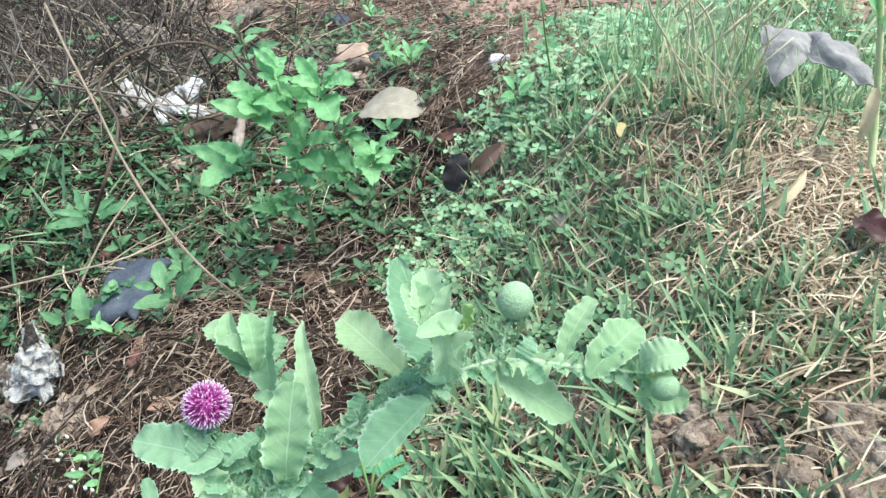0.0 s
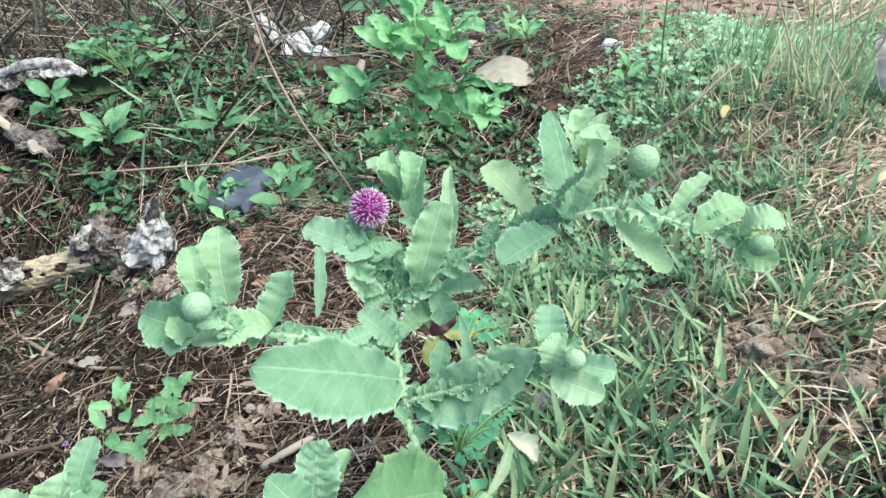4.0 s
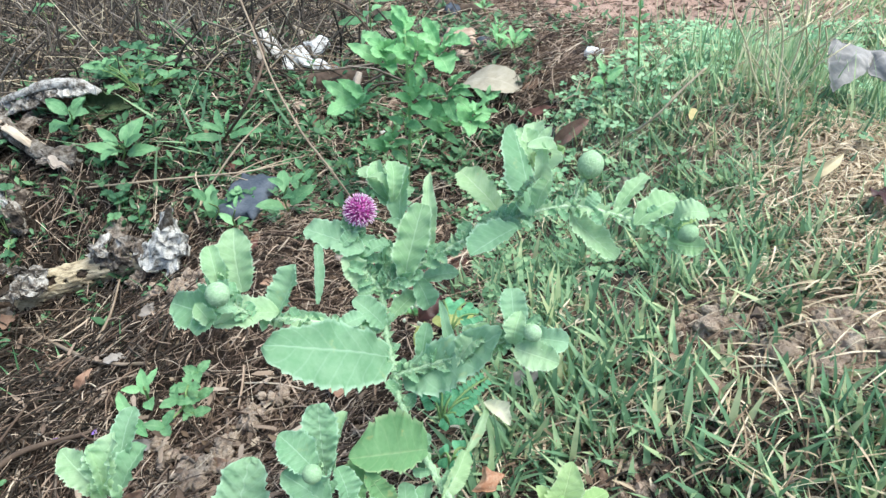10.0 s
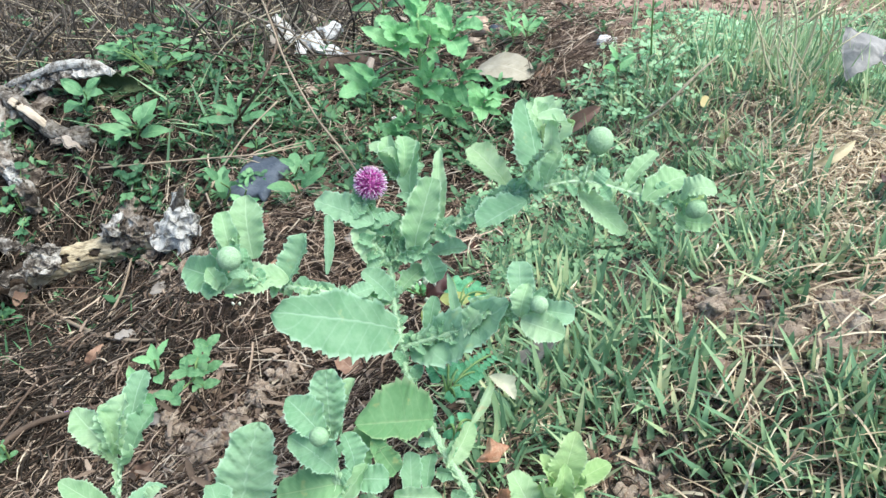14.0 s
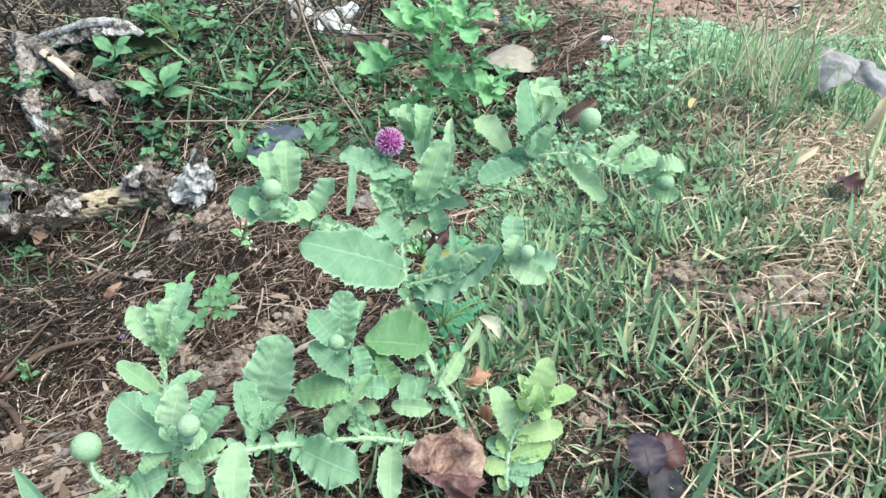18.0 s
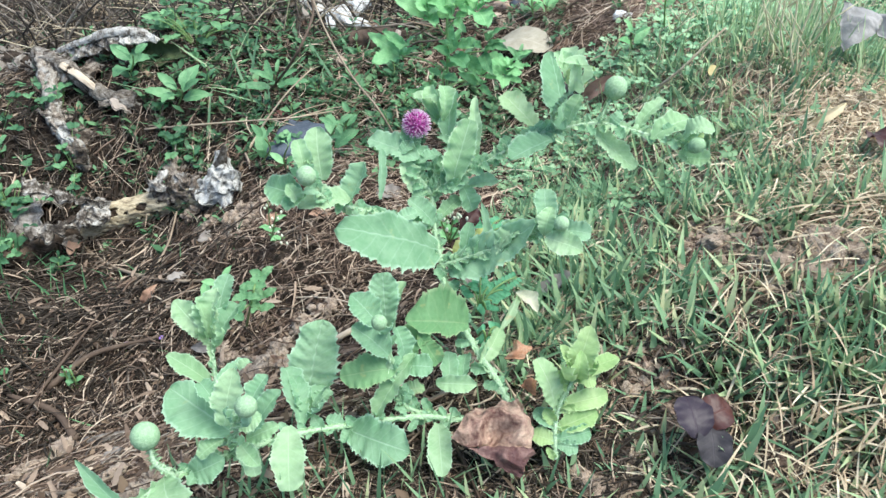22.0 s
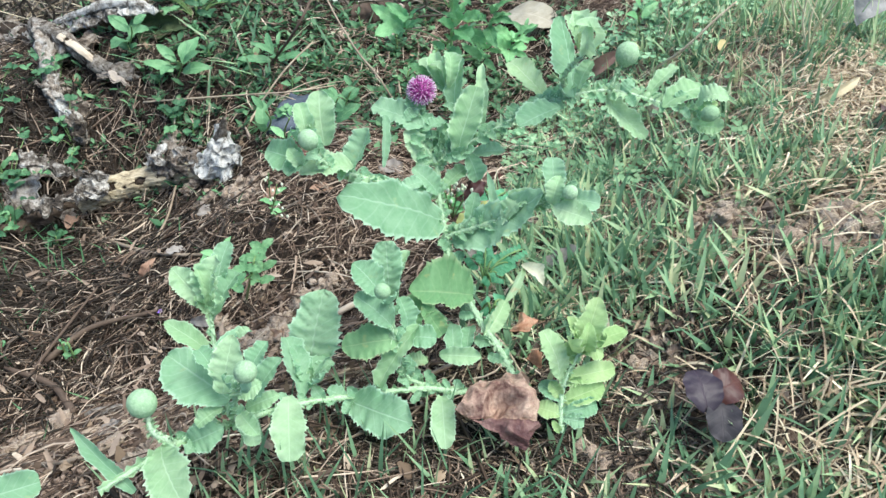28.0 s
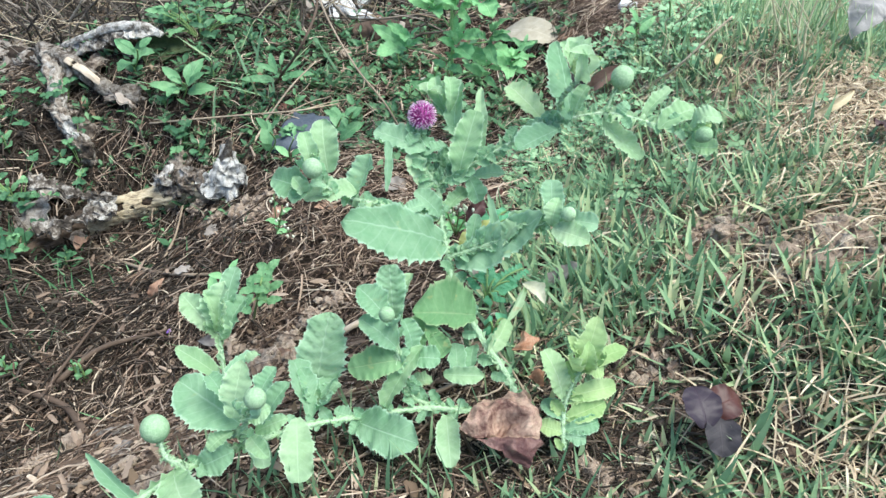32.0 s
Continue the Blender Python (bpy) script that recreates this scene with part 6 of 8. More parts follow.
for i, (pts, r, lab, m) in enumerate((
    ([(-0.1662, 0.6778, -0.0644), (-0.1303, 0.6869, -0.0631), (-0.0868, 0.7011, -0.0655)], 0.018, "dark brown rotten log end", TWIG_DARK),
    ([(-0.1129, 0.6294, -0.0761), (-0.1047, 0.6502, -0.0589), (-0.0960, 0.6649, -0.0411)], 0.006, "grey splinter of wood standing in the litter", DRIFT),
    ([(-0.2346, 1.1421, -0.1075), (-0.2955, 1.1679, -0.1048), (-0.4112, 1.3042, -0.1291)], 0.022, "pale dead log lying in brush", BARK),
    ([(-0.1400, 1.0601, -0.0919), (-0.1109, 1.0913, -0.0721), (-0.0830, 1.1658, -0.0842)], 0.014, "lichen-grey lump of dead wood", BARK),
    ([(0.0424, 1.0519, -0.0951), (0.0761, 1.0441, -0.0897), (0.0979, 1.0166, -0.0886)], 0.012, "dark grey stone-like piece of wood", TWIG_DARK))):
    ob = thing("dead_wood", pts[1], lab, "wood")
    part("wood", log_body(pts, [r * 0.8, r, r * 0.6], 50 + i, rough=0.3), m, ob)


# ---- twigs ----
def twig(points, r0, r1, label, material=None, name="twig", side=(), group=""):
    ob = thing(name, points[0], label, "twig", group)
    part("shaft", tube(points, r0, r1, 6, 7, 0.12, len(points)), material or TWIG, ob)
    for a, b in side:
        part("side_twig", tube([a, Vector(a).lerp(Vector(b), 0.5) + Vector((0, 0, 0.002)), b], r1 * 0.9, r1 * 0.5, 4, 6, 0.1, 2), material or TWIG, ob)
    return ob


twig([(-0.077, 0.296, -0.004), (-0.0946, 0.2892, 0.0363), (-0.1206, 0.3361, 0.0446), (-0.1513, 0.4052, 0.0605), (-0.1729, 0.4634, 0.0806), (-0.1983, 0.5295, 0.1027), (-0.2180, 0.5844, 0.1268)], 0.0008, 0.0011, "long bare tan stalk leaning over the hollow", TWIG_MID)
twig([(-0.3911, 0.5005, -0.0977), (-0.3347, 0.4937, -0.0891), (-0.2751, 0.4843, -0.0792), (-0.2108, 0.4735, -0.0687), (-0.1672, 0.5025, -0.0751)], 0.0011, 0.0008, "straight pale twig lying on the litter", TWIG, side=(((-0.2361, 0.4772, -0.0727), (-0.1871, 0.4640, -0.0821)), ((-0.2168, 0.4733, -0.0692), (-0.1750, 0.4998, -0.0644)), ((-0.1996, 0.4775, -0.0690), (-0.1450, 0.5256, -0.0788))))
twig([(-0.2680, 0.4296, -0.1121), (-0.2491, 0.4714, -0.0859), (-0.2188, 0.4971, -0.0522), (-0.1895, 0.5212, -0.0308)], 0.0012, 0.0008, "thin grey twig across the litter")
twig([(-0.2511, 0.5500, -0.0749), (-0.1938, 0.4629, 0.0097), (-0.1804, 0.5213, 0.0362), (-0.1917, 0.5500, 0.0618), (-0.1633, 0.5906, 0.0726), (-0.1067, 0.6427, 0.0498), (-0.0617, 0.6280, 0.0008)], 0.0016, 0.0011, "dark bent vine arching over the hollow", TWIG_DARK, "vine")
twig([(-0.4527, 0.3908, -0.1832), (-0.4115, 0.3627, -0.1918), (-0.3289, 0.2807, -0.1417), (-0.2813, 0.2408, -0.1122), (-0.2474, 0.2314, -0.1035)], 0.0024, 0.0014, "reddish-brown bent root on the litter", TWIG_MID, side=(((-0.4115, 0.3627, -0.1918), (-0.3629, 0.3722, -0.1700)),))
twig([(-0.3176, 0.2160, -0.1334), (-0.3232, 0.2884, -0.1387), (-0.3267, 0.3420, -0.1445), (-0.3271, 0.3811, -0.1334)], 0.0016, 0.001, "thin brown twig on the litter", TWIG_MID)
twig([(-0.1275, 0.1152, -0.0690), (-0.1120, 0.1177, -0.0583), (-0.0983, 0.1291, -0.0592)], 0.0026, 0.002, "short piece of pale stick", PALE_WOOD, "stick")
twig([(-0.3134, 0.0840, -0.1404), (-0.2895, 0.0769, -0.1261), (-0.2723, 0.0771, -0.1209)], 0.0042, 0.0036, "short thick piece of grey stick", BARK, "stick")
twig([(-0.3356, 0.0256, -0.1169), (-0.2294, -0.0507, -0.0016), (-0.1965, -0.0470, 0.0113)], 0.0014, 0.0009, "reddish-brown twig on bare soil", TWIG_MID)
twig([(-0.3720, 0.1472, -0.1512), (-0.3408, 0.1750, -0.1388), (-0.2805, 0.1807, -0.1234)], 0.003, 0.0018, "dark twig in the litter", TWIG_DARK)
twig([(-0.3823, 0.1253, -0.1543), (-0.3667, 0.1645, -0.1421), (-0.3495, 0.2172, -0.1315)], 0.0016, 0.001, "thin brown twig on the litter", TWIG_DARK)
twig([(-0.3238, 0.0902, -0.1451), (-0.3571, 0.1231, -0.1513), (-0.3996, 0.1377, -0.1479)], 0.0035, 0.002, "dark rotting stick in the litter", TWIG_DARK)
twig([(0.1535, 1.1547, -0.0924), (0.1845, 0.9683, -0.0683), (0.1673, 0.6510, 0.0049)], 0.003, 0.0014, "dark twig on bare red soil", TWIG_DARK)
twig([(0.1589, 0.4006, -0.0071), (0.1758, 0.3714, 0.0280), (0.1995, 0.3719, 0.0569), (0.2166, 0.3762, 0.0729)], 0.0014, 0.0009, "grey bent stalk over the clover", TWIG)
twig([(-0.0374, 0.0053, 0.0164), (-0.0174, 0.0157, 0.0233), (-0.0006, -0.0192, 0.0229)], 0.0008, 0.0006, "thin dry stalk at the thistle's foot")
DRY = "tall dry weed stalk with bare side branches"
for i, (b, tops) in enumerate((((0.2548, 0.2982, 0.0559), ((0.2235, 0.2812, 0.1810), (0.2051, 0.2863, 0.1648), (0.2304, 0.2441, 0.1529))), ((0.2608, 0.3318, 0.0548), ((0.2036, 0.3303, 0.1554), (0.2310, 0.3199, 0.1663))), ((0.2588, 0.3532, 0.0522), ((0.2148, 0.3231, 0.1494),)), ((0.3407, 0.4070, 0.0345), ((0.2568, 0.3274, 0.1600), (0.2637, 0.2983, 0.1570))), ((0.2168, 0.4873, 0.0171), ((0.1979, 0.4436, 0.0803),)), ((0.1883, 0.4300, 0.0074), ((0.1723, 0.4017, 0.0651),)))):
    ob = thing("dry_stalk", b, DRY, "weed", "dry stalks in the grass")
    for tp in tops:
        m = Vector(b).lerp(Vector(tp), 0.5) + Vector((0.006 * (-1) ** i, 0.004, 0.004))
        part("stalk", tube([b, Vector(b).lerp(m, 0.5) + Vector((-0.004, 0.002, 0.0)), m, m.lerp(Vector(tp), 0.5) + Vector((0.005 * (-1) ** i, 0.0, 0.002)), tp], 0.0010, 0.0005, 5, 6, 0.15, i), STALK, ob)
        for k in (0.35, 0.6, 0.8):
            c = Vector(b).lerp(Vector(tp), k)
            part("side_stalk", tube([c, c + Vector((0.02 * (-1) ** int(k * 10), -0.006, 0.022))], 0.0006, 0.0004, 1, 5), STALK, ob)


stalk = thing("tall_weed", (0.2859, 0.2026, 0.0620), "tall yellow-green weed stalk with a dry bract", "weed")
K0, K3 = (0.2859, 0.2026, 0.0620), (0.2834, 0.2371, 0.1775)
part("stem", tube([K0, (0.2926, 0.2196, 0.0931), (0.2887, 0.2294, 0.1402), K3], 0.0022, 0.0013, 6, 8, 0.08, 4), STALK_GREEN, stalk)
part("bract", leaf((0.2892, 0.2229, 0.1166), (0.2834, 0.2180, 0.0875), 0.008, 20, 0.1, 0.8, "lance", 0, 20, 6, seed=4), DRY_TAN, stalk, "dry straw-yellow bract")
part("leaf", leaf((0.2883, 0.2326, 0.1485), (0.2671, 0.2428, 0.1751), 0.009, 0, 0.1, 0.4, "lance", 0, 20, 6, seed=5), WEED_BRIGHT, stalk)
part("leaf", leaf((0.2884, 0.2311, 0.1459), (0.2939, 0.2229, 0.1661), 0.008, 0, 0.1, 0.4, "lance", 0, 20, 6, seed=6), WEED_BRIGHT, stalk)


# ---- fallen leaves and stones ----
def dry_leaf(base, tip, mm, label, material, roll=0, curl=0.1, fold=0.2, shape="ovate", wave=0.12, seed=0, more=()):
    ob = thing("fallen_leaf", base, label, "leaf", "fallen leaves")
    part("blade", leaf(base, tip, mm / 1000, roll, curl, fold, shape, 0, 26, 12, 1e-5, wave, seed), material, ob)
    for k, (b, e, w) in enumerate(more):
        part("lobe", leaf(b, e, w / 1000, roll, curl, fold, shape, 0, 18, 8, 1e-5, wave, seed + 7 + k), material, ob)
    return ob


crumpled = thing("fallen_leaf", (-0.0170, -0.0572, 0.0407), "large crumpled brown leaf leaning against the thistle's foot", "leaf", "fallen leaves")
part("blade", crumpled_sheet(((-0.0403, -0.0567, 0.0464), (-0.0274, -0.039, 0.0493), (-0.003, -0.0364, 0.0494), (-0.0029, -0.062, 0.0415)), 71, 54, 0.0042, 0.006), CRUMPLED, crumpled)
part("fold", crumpled_sheet(((-0.0294, -0.0616, 0.0451), (-0.0049, -0.0599, 0.0504), (0.0006, -0.06, 0.0439), (-0.009, -0.0747, 0.0416)), 72, 40, 0.003, 0.004), CRUMPLED_DARK, crumpled, "dark purple-brown underside of the fold")
for i, (a, b, c, d) in enumerate((((-0.0106, -0.0056, 0.0447), (-0.0035, 0.0031, 0.0473), (0.0051, -0.0004, 0.0468), (0.0014, -0.0073, 0.0450)), ((-0.0051, -0.0272, 0.0448), (-0.0018, -0.0204, 0.0460), (0.0030, -0.0212, 0.0462), (0.0018, -0.0282, 0.0451)))):
    ob = thing("fallen_leaf", a, "small curled crisp orange-brown leaf", "leaf", "fallen leaves")
    part("blade", crumpled_sheet((a, b, c, d), 80 + i, 22, 0.003, 0.005), DRY_CRISP, ob)
dry_leaf((0.0722, -0.058, 0.0499), (0.0701, -0.0389, 0.056), 19, "dark purple-brown curled leaf in the grass", DRY_PLUM, 5, 0.12, 0.2, "elliptic", 0.04, 6)
dry_leaf((0.074, -0.0483, 0.0491), (0.0915, -0.0412, 0.0515), 17.5, "dark red-brown glossy leaf in the grass", DRY_PURPLE, -5, 0.14, 0.25, "elliptic", 0.04, 8)
dry_leaf((0.0794, -0.0502, 0.0499), (0.0784, -0.0675, 0.0413), 17, "slate-grey dry leaf in the grass", DRY_SLATE, 0, 0.14, 0.25, "elliptic", 0.04, 7)
dry_leaf((0.0322, 0.6408, -0.0482), (0.0943, 0.5802, -0.0328), 46, "large pale grey dry leaf on the litter", DRY_PALE, -5, 0.14, 0.05, "round", 0.015, 8, (((0.0620, 0.5935, -0.0530), (0.0814, 0.6036, -0.0253), 26),))
dry_leaf((0.0879, 0.5955, -0.0360), (0.1204, 0.5775, -0.0227), 22, "tan dry leaf on the litter", DRY_BROWN, 0, 0.05, 0.1, seed=18)
arched = thing("fallen_leaf", (0.4853, 0.5356, -0.0270), "large pale grey dry leaf arched over the grass", "leaf", "fallen leaves")
part("blade", crumpled_sheet(((0.3008, 0.3569, 0.1021), (0.2939, 0.3155, 0.0741), (0.3168, 0.3157, 0.0903), (0.3380, 0.3389, 0.0984)), 5, 26, 0.0015, 0.008), GREY_LEAF, arched)
part("lobe", crumpled_sheet(((0.3304, 0.3439, 0.0968), (0.3177, 0.3133, 0.0871), (0.3396, 0.2723, 0.0833), (0.3469, 0.3196, 0.0963)), 15, 26, 0.0015, 0.010), GREY_LEAF, arched)
dry_leaf((0.0922, 0.4592, -0.0540), (0.1067, 0.4687, -0.0217), 26, "dark grey-brown dry leaf standing in the clover", DRY_SLATE, 20, 0.08, 0.2, "round", 0.05, 11)
dry_leaf((0.1139, 0.4575, -0.0387), (0.1424, 0.4485, -0.0067), 15, "reddish-brown rolled leaf on the clover", DRY_PINK, 20, 0.12, 1.1, "round", 0.03, 12)
dry_leaf((0.0862, 0.5364, -0.0516), (0.1245, 0.5198, -0.0261), 13, "dark red dry leaf on the litter", DRY_RED, 0, 0.1, 0.3, seed=13)
dry_leaf((-0.0311, 0.0984, 0.0500), (-0.0190, 0.1138, 0.0555), 12, "dark red-brown curled leaf behind the thistle", DRY_PURPLE, 20, 0.15, 0.5, seed=14)
dry_leaf((-0.0314, 0.1133, 0.0135), (-0.0272, 0.1319, 0.0189), 11, "yellowing leaf near the thistle's stem", DRY_YELLOW2, 0, 0.1, 0.3, seed=16)
dry_leaf((-0.0228, 0.1362, 0.0149), (0.0035, 0.1415, 0.0145), 13, "pale yellow-green leaf near the thistle's stem", DRY_YELLOW2, 0, 0.1, 0.2, seed=17)
dry_leaf((0.2211, 0.1997, 0.0686), (0.2493, 0.2119, 0.0801), 8, "straw-yellow dry leaf on the grass", DRY_TAN, 25, 0.15, 0.8, "lance", 0.06, 19)
dry_leaf((0.2000, 0.3454, 0.0407), (0.2060, 0.3552, 0.0462), 7, "small yellow leaf on the clover", DRY_YELLOW, 0, 0.05, 0.1, "round", 0.02, 20)
dry_leaf((-0.1732, 0.4073, -0.0842), (-0.1576, 0.4233, -0.0778), 24, "reddish flat dry leaf beside the slate", DRY_BROWN, 0, 0.02, 0.05, seed=21)
dry_leaf((-0.0840, 0.4687, -0.1026), (-0.0530, 0.4808, -0.0978), 26, "dark red-brown leaf below the lobed weed", DRY_RED, 0, 0.1, 0.2, seed=22)
dry_leaf((0.1418, 0.3189, -0.0085), (0.1508, 0.3144, 0.0029), 16, "pale tan leaf in the clover", DRY_PALE, 0, 0.1, 0.2, seed=23)
dry_leaf((0.2427, 0.1629, 0.0830), (0.2412, 0.1339, 0.0851), 18, "dark purple-brown leaf in the grass", DRY_PURPLE, 10, 0.1, 0.3, seed=24)
for i in range(46):
    rnd = random.Random(900 + i)
    x, y = rnd.uniform(-0.5, 0.02), rnd.uniform(0.02, 0.8)
    a, l = rnd.uniform(0, 6.28), rnd.uniform(0.012, 0.026)
    q, e = on(x, y, 0.006), on(x + l * math.cos(a), y + l * math.sin(a), 0.006 + rnd.uniform(0, 0.012))
    dry_leaf(q, e, l * 1000 * rnd.uniform(0.4, 0.8), "small brown dry leaf lying in the litter", rnd.choice((DRY_BROWN, DRY_RED, DRY_GREY, DRY_BROWN)), rnd.uniform(-40, 40), rnd.uniform(-0.1, 0.25), 0.4, rnd.choice(("ovate", "lance", "round")), 0.1, 100 + i)
slab = thing("slate_piece", (-0.2082, 0.4733, -0.0946), "blue-grey broken slate half buried in litter", "stone")
part("slab", plate(((-0.2368, 0.4226, -0.0922), (-0.1900, 0.4000, -0.0780), (-0.1700, 0.4850, -0.0838), (-0.2146, 0.4900, -0.0798)), 0.012, 3, 16, 0.006), SLATE, slab)
brick = thing("brick_fragment", (0.0448, 0.8742, -0.0802), "broken piece of weathered brick with a pale top", "brick")
part("body", plate(((0.0124, 0.8150, -0.0675), (0.0576, 0.7286, -0.0382), (0.0667, 0.8555, -0.0639), (0.0271, 0.9008, -0.0782)), 0.022, 7, 14, 0.005), BRICK, brick)
litter_clods = [(q, mm, SOIL_LUMP, "brown clod in the litter") for q, mm in (((-0.3197, 0.3955, -0.1522), 7), ((-0.2262, 0.3321, -0.0962), 8), ((-0.1517, 0.1066, -0.0806), 9), ((-0.2073, 0.1429, -0.1112), 8), ((-0.1361, 0.1633, -0.0847), 8), ((-0.1490, 0.1516, -0.0891), 7), ((-0.1674, 0.1339, -0.0947), 7), ((-0.3423, 0.0634, -0.1442), 7), ((-0.1812, -0.0622, 0.0196), 8), ((-0.2105, -0.0392, -0.0045), 7), ((-0.1539, 0.1488, -0.0908), 7), ((-0.2510, 0.3152, -0.1085), 7))]
stones = [((0.1753, 0.5877, 0.0054), 11, PLASTER, "white lump of rubble"), ((-0.1709, 0.6318, -0.0699), 9, SOIL_LUMP, "pale stone in the litter"), ((-0.0687, 0.5895, -0.0873), 4, PLASTER, "grey-white gravel lump"), ((-0.0564, 0.6043, -0.0834), 6, BRICK, "small reddish stone"), ((-0.0391, 0.5973, -0.0839), 6, BRICK, "small reddish stone"),
          ((0.0403, 0.7145, -0.0467), 14, SOIL_LUMP, "brown stone beside a brick"), ((0.0700, 0.7524, -0.0434), 12, SLATE, "grey stone"), ((0.3229, 1.1393, -0.0833), 13, SLATE2, "pale green-grey stone on bare soil"), ((0.1970, 1.1646, -0.0903), 14, SOIL_LUMP, "tan stone on bare soil"), ((0.5839, 0.9846, -0.0597), 9, SLATE2, "pale stone in the grass"), ((0.0422, 1.0481, -0.0938), 16, SLATE, "dark grey stone")]
bank_clods = [((-0.3300, 0.0825, -0.1469), 9, SOIL_LUMP, "round brown pebble on bare soil"), ((0.1893, 0.0674, 0.0753), 11, SOIL_LUMP, "round tan clod"), ((0.0291, -0.0662, 0.0198), 13, SOIL_LUMP, "flat tan clod"), ((0.0446, -0.0591, 0.0207), 8, SOIL_LUMP, "tan clod"), ((0.1235, 0.0850, 0.0475), 12, SOIL_LUMP, "tan crumbly clod"), ((0.1226, 0.1067, 0.0421), 9, SOIL_LUMP, "tan crumbly clod"), ((0.1289, 0.0728, 0.0506), 9, SOIL_LUMP, "tan crumbly clod"), ((0.1669, 0.0457, 0.0683), 14, SOIL_LUMP, "tan crumbly clod"), ((0.1544, 0.0329, 0.0631), 10, SOIL_LUMP, "tan crumbly clod"), ((0.0580, -0.0014, 0.0285), 10, SOIL_LUMP, "tan crumbly clod"), ((0.0673, -0.0110, 0.0294), 7, SOIL_LUMP, "tan crumbly clod"),
          ((0.1320, 0.0975, 0.0492), 13, SOIL_LUMP, "tan crumbly clod"), ((0.1321, 0.0776, 0.0521), 12, SOIL_LUMP, "tan crumbly clod"), ((0.1741, 0.0642, 0.0701), 15, SOIL_LUMP, "tan crumbly clod"), ((0.1749, 0.0486, 0.0716), 16, SOIL_LUMP, "tan crumbly clod"), ((0.1488, 0.0439, 0.0618), 12, SOIL_LUMP, "tan crumbly clod"), ((0.1641, 0.0413, 0.0674), 12, SOIL_LUMP, "tan crumbly clod")]
hollow_clods = [((-0.1743, 0.1228, -0.0958), 7, SOIL_LUMP, "brown clod in the litter"), ((-0.2912, 0.2130, -0.1270), 7, SOIL_LUMP, "brown clod in the litter"), ((-0.2500, 0.3359, -0.1081), 9, SOIL_LUMP, "brown clod beside a log"), ((-0.2871, 0.3508, -0.1331), 10, SOIL_LUMP, "brown clod beside a log"), ((-0.2295, 0.3146, -0.0964), 8, SOIL_LUMP, "brown clod beside a log"), ((-0.1687, 0.1179, -0.0921), 8, SOIL_LUMP, "brown clod in the litter"), ((-0.1897, 0.1185, -0.1015), 9, SOIL_LUMP, "brown clod in the litter"), ((-0.2507, 0.2979, -0.1076), 8, SOIL_LUMP, "brown clod beside a log"), ((-0.1758, 0.1067, -0.0921), 9, SOIL_LUMP, "brown clod in the litter"), ((-0.3138, 0.3989, -0.1475), 9, SOIL_LUMP, "brown clod beside a log"), ((-0.2318, 0.3102, -0.0984), 8, SOIL_LUMP, "brown clod beside a log"), ((-0.2239, 0.1551, -0.1165), 7, SOIL_LUMP, "brown clod in the litter"), ((-0.3473, 0.0571, -0.1424), 8, SOIL_LUMP, "brown clod in the litter"), ((-0.1851, -0.0657, 0.0203), 8, SOIL_LUMP, "brown clod in the litter")]
for i, (q, mm, mat, lab) in enumerate(litter_clods + stones + bank_clods + hollow_clods):
    rnd = random.Random(500 + i)
    lab += " lying on the ground" if len(lab.split()) < 4 else ""
    if "clod" in lab:
        ob = thing("clod", q, lab, "clod", "clods and stones")
        for k in range(11):
            far, a = (0.0, 0.0) if k == 0 else (rnd.uniform(0.5, 1.5) * mm / 1000, rnd.uniform(0, 6.28))
            size = mm / 1000 * (0.45 if k == 0 else rnd.uniform(0.18, 0.46))
            c = on(q[0] + far * math.cos(a), q[1] + far * math.sin(a), size * 0.3 + (0.007 if "brown" in lab else 0.0005))
            part("lump", ball(c, size, 18, 12, 0, 0.28, (rnd.uniform(0.8, 1.25), rnd.uniform(0.8, 1.25), rnd.uniform(0.6, 0.9)), i * 11 + k), mat, ob)
        continue
    ob = new("stone", mesh("stone", *ball((0, 0, 0), mm / 1000, 22, 14, 0, 0.16, (rnd.uniform(0.9, 1.2), rnd.uniform(0.8, 1.1), rnd.uniform(0.55, 0.8)), i + 1), mat))
    ob.location = q
    tagged(ob, lab, "stone", "clods and stones")


# ---- loose cover: litter, straw, grass and clover ----
class Cover:
    """Thousands of loose pieces gathered in one mesh."""

    def __init__(self):
        self.v, self.f = [], []

    def ribbon(self, line, widths, side, keel=0.0):
        k = len(self.v)
        for p, w in zip(line, widths):
            self.v += [p - side * w, p - Vector((0, 0, keel * w)), p + side * w]
        for i in range(len(line) - 1):
            for j in (0, 1):
                q = k + 3 * i + j
                self.f.append((q, q + 1, q + 4, q + 3))

    def rod(self, line, r):
        k, n = len(self.v), len(line)
        d = (line[-1] - line[0]).normalized()
        s = d.orthogonal().normalized()
        u = d.cross(s)
        for i, p in enumerate(line):
            for a in (0, 2.0944, 4.1888):
                self.v.append(p + (s * math.cos(a) + u * math.sin(a)) * r * (1 - 0.4 * i / n))
        for i in range(n - 1):
            for j in range(3):
                self.f.append((k + 3 * i + j, k + 3 * i + (j + 1) % 3, k + 3 * i + 3 + (j + 1) % 3, k + 3 * i + 3 + j))

    def done(self, name, material, label, category, smooth=True):
        ob = new(name, mesh(name, self.v, self.f, material, smooth))
        return tagged(ob, label, category, kind="stuff")


def patchy(x, y, scale, seed):
    return 0.5 + 0.5 * noise.noise((x * scale + seed, y * scale - seed, seed))


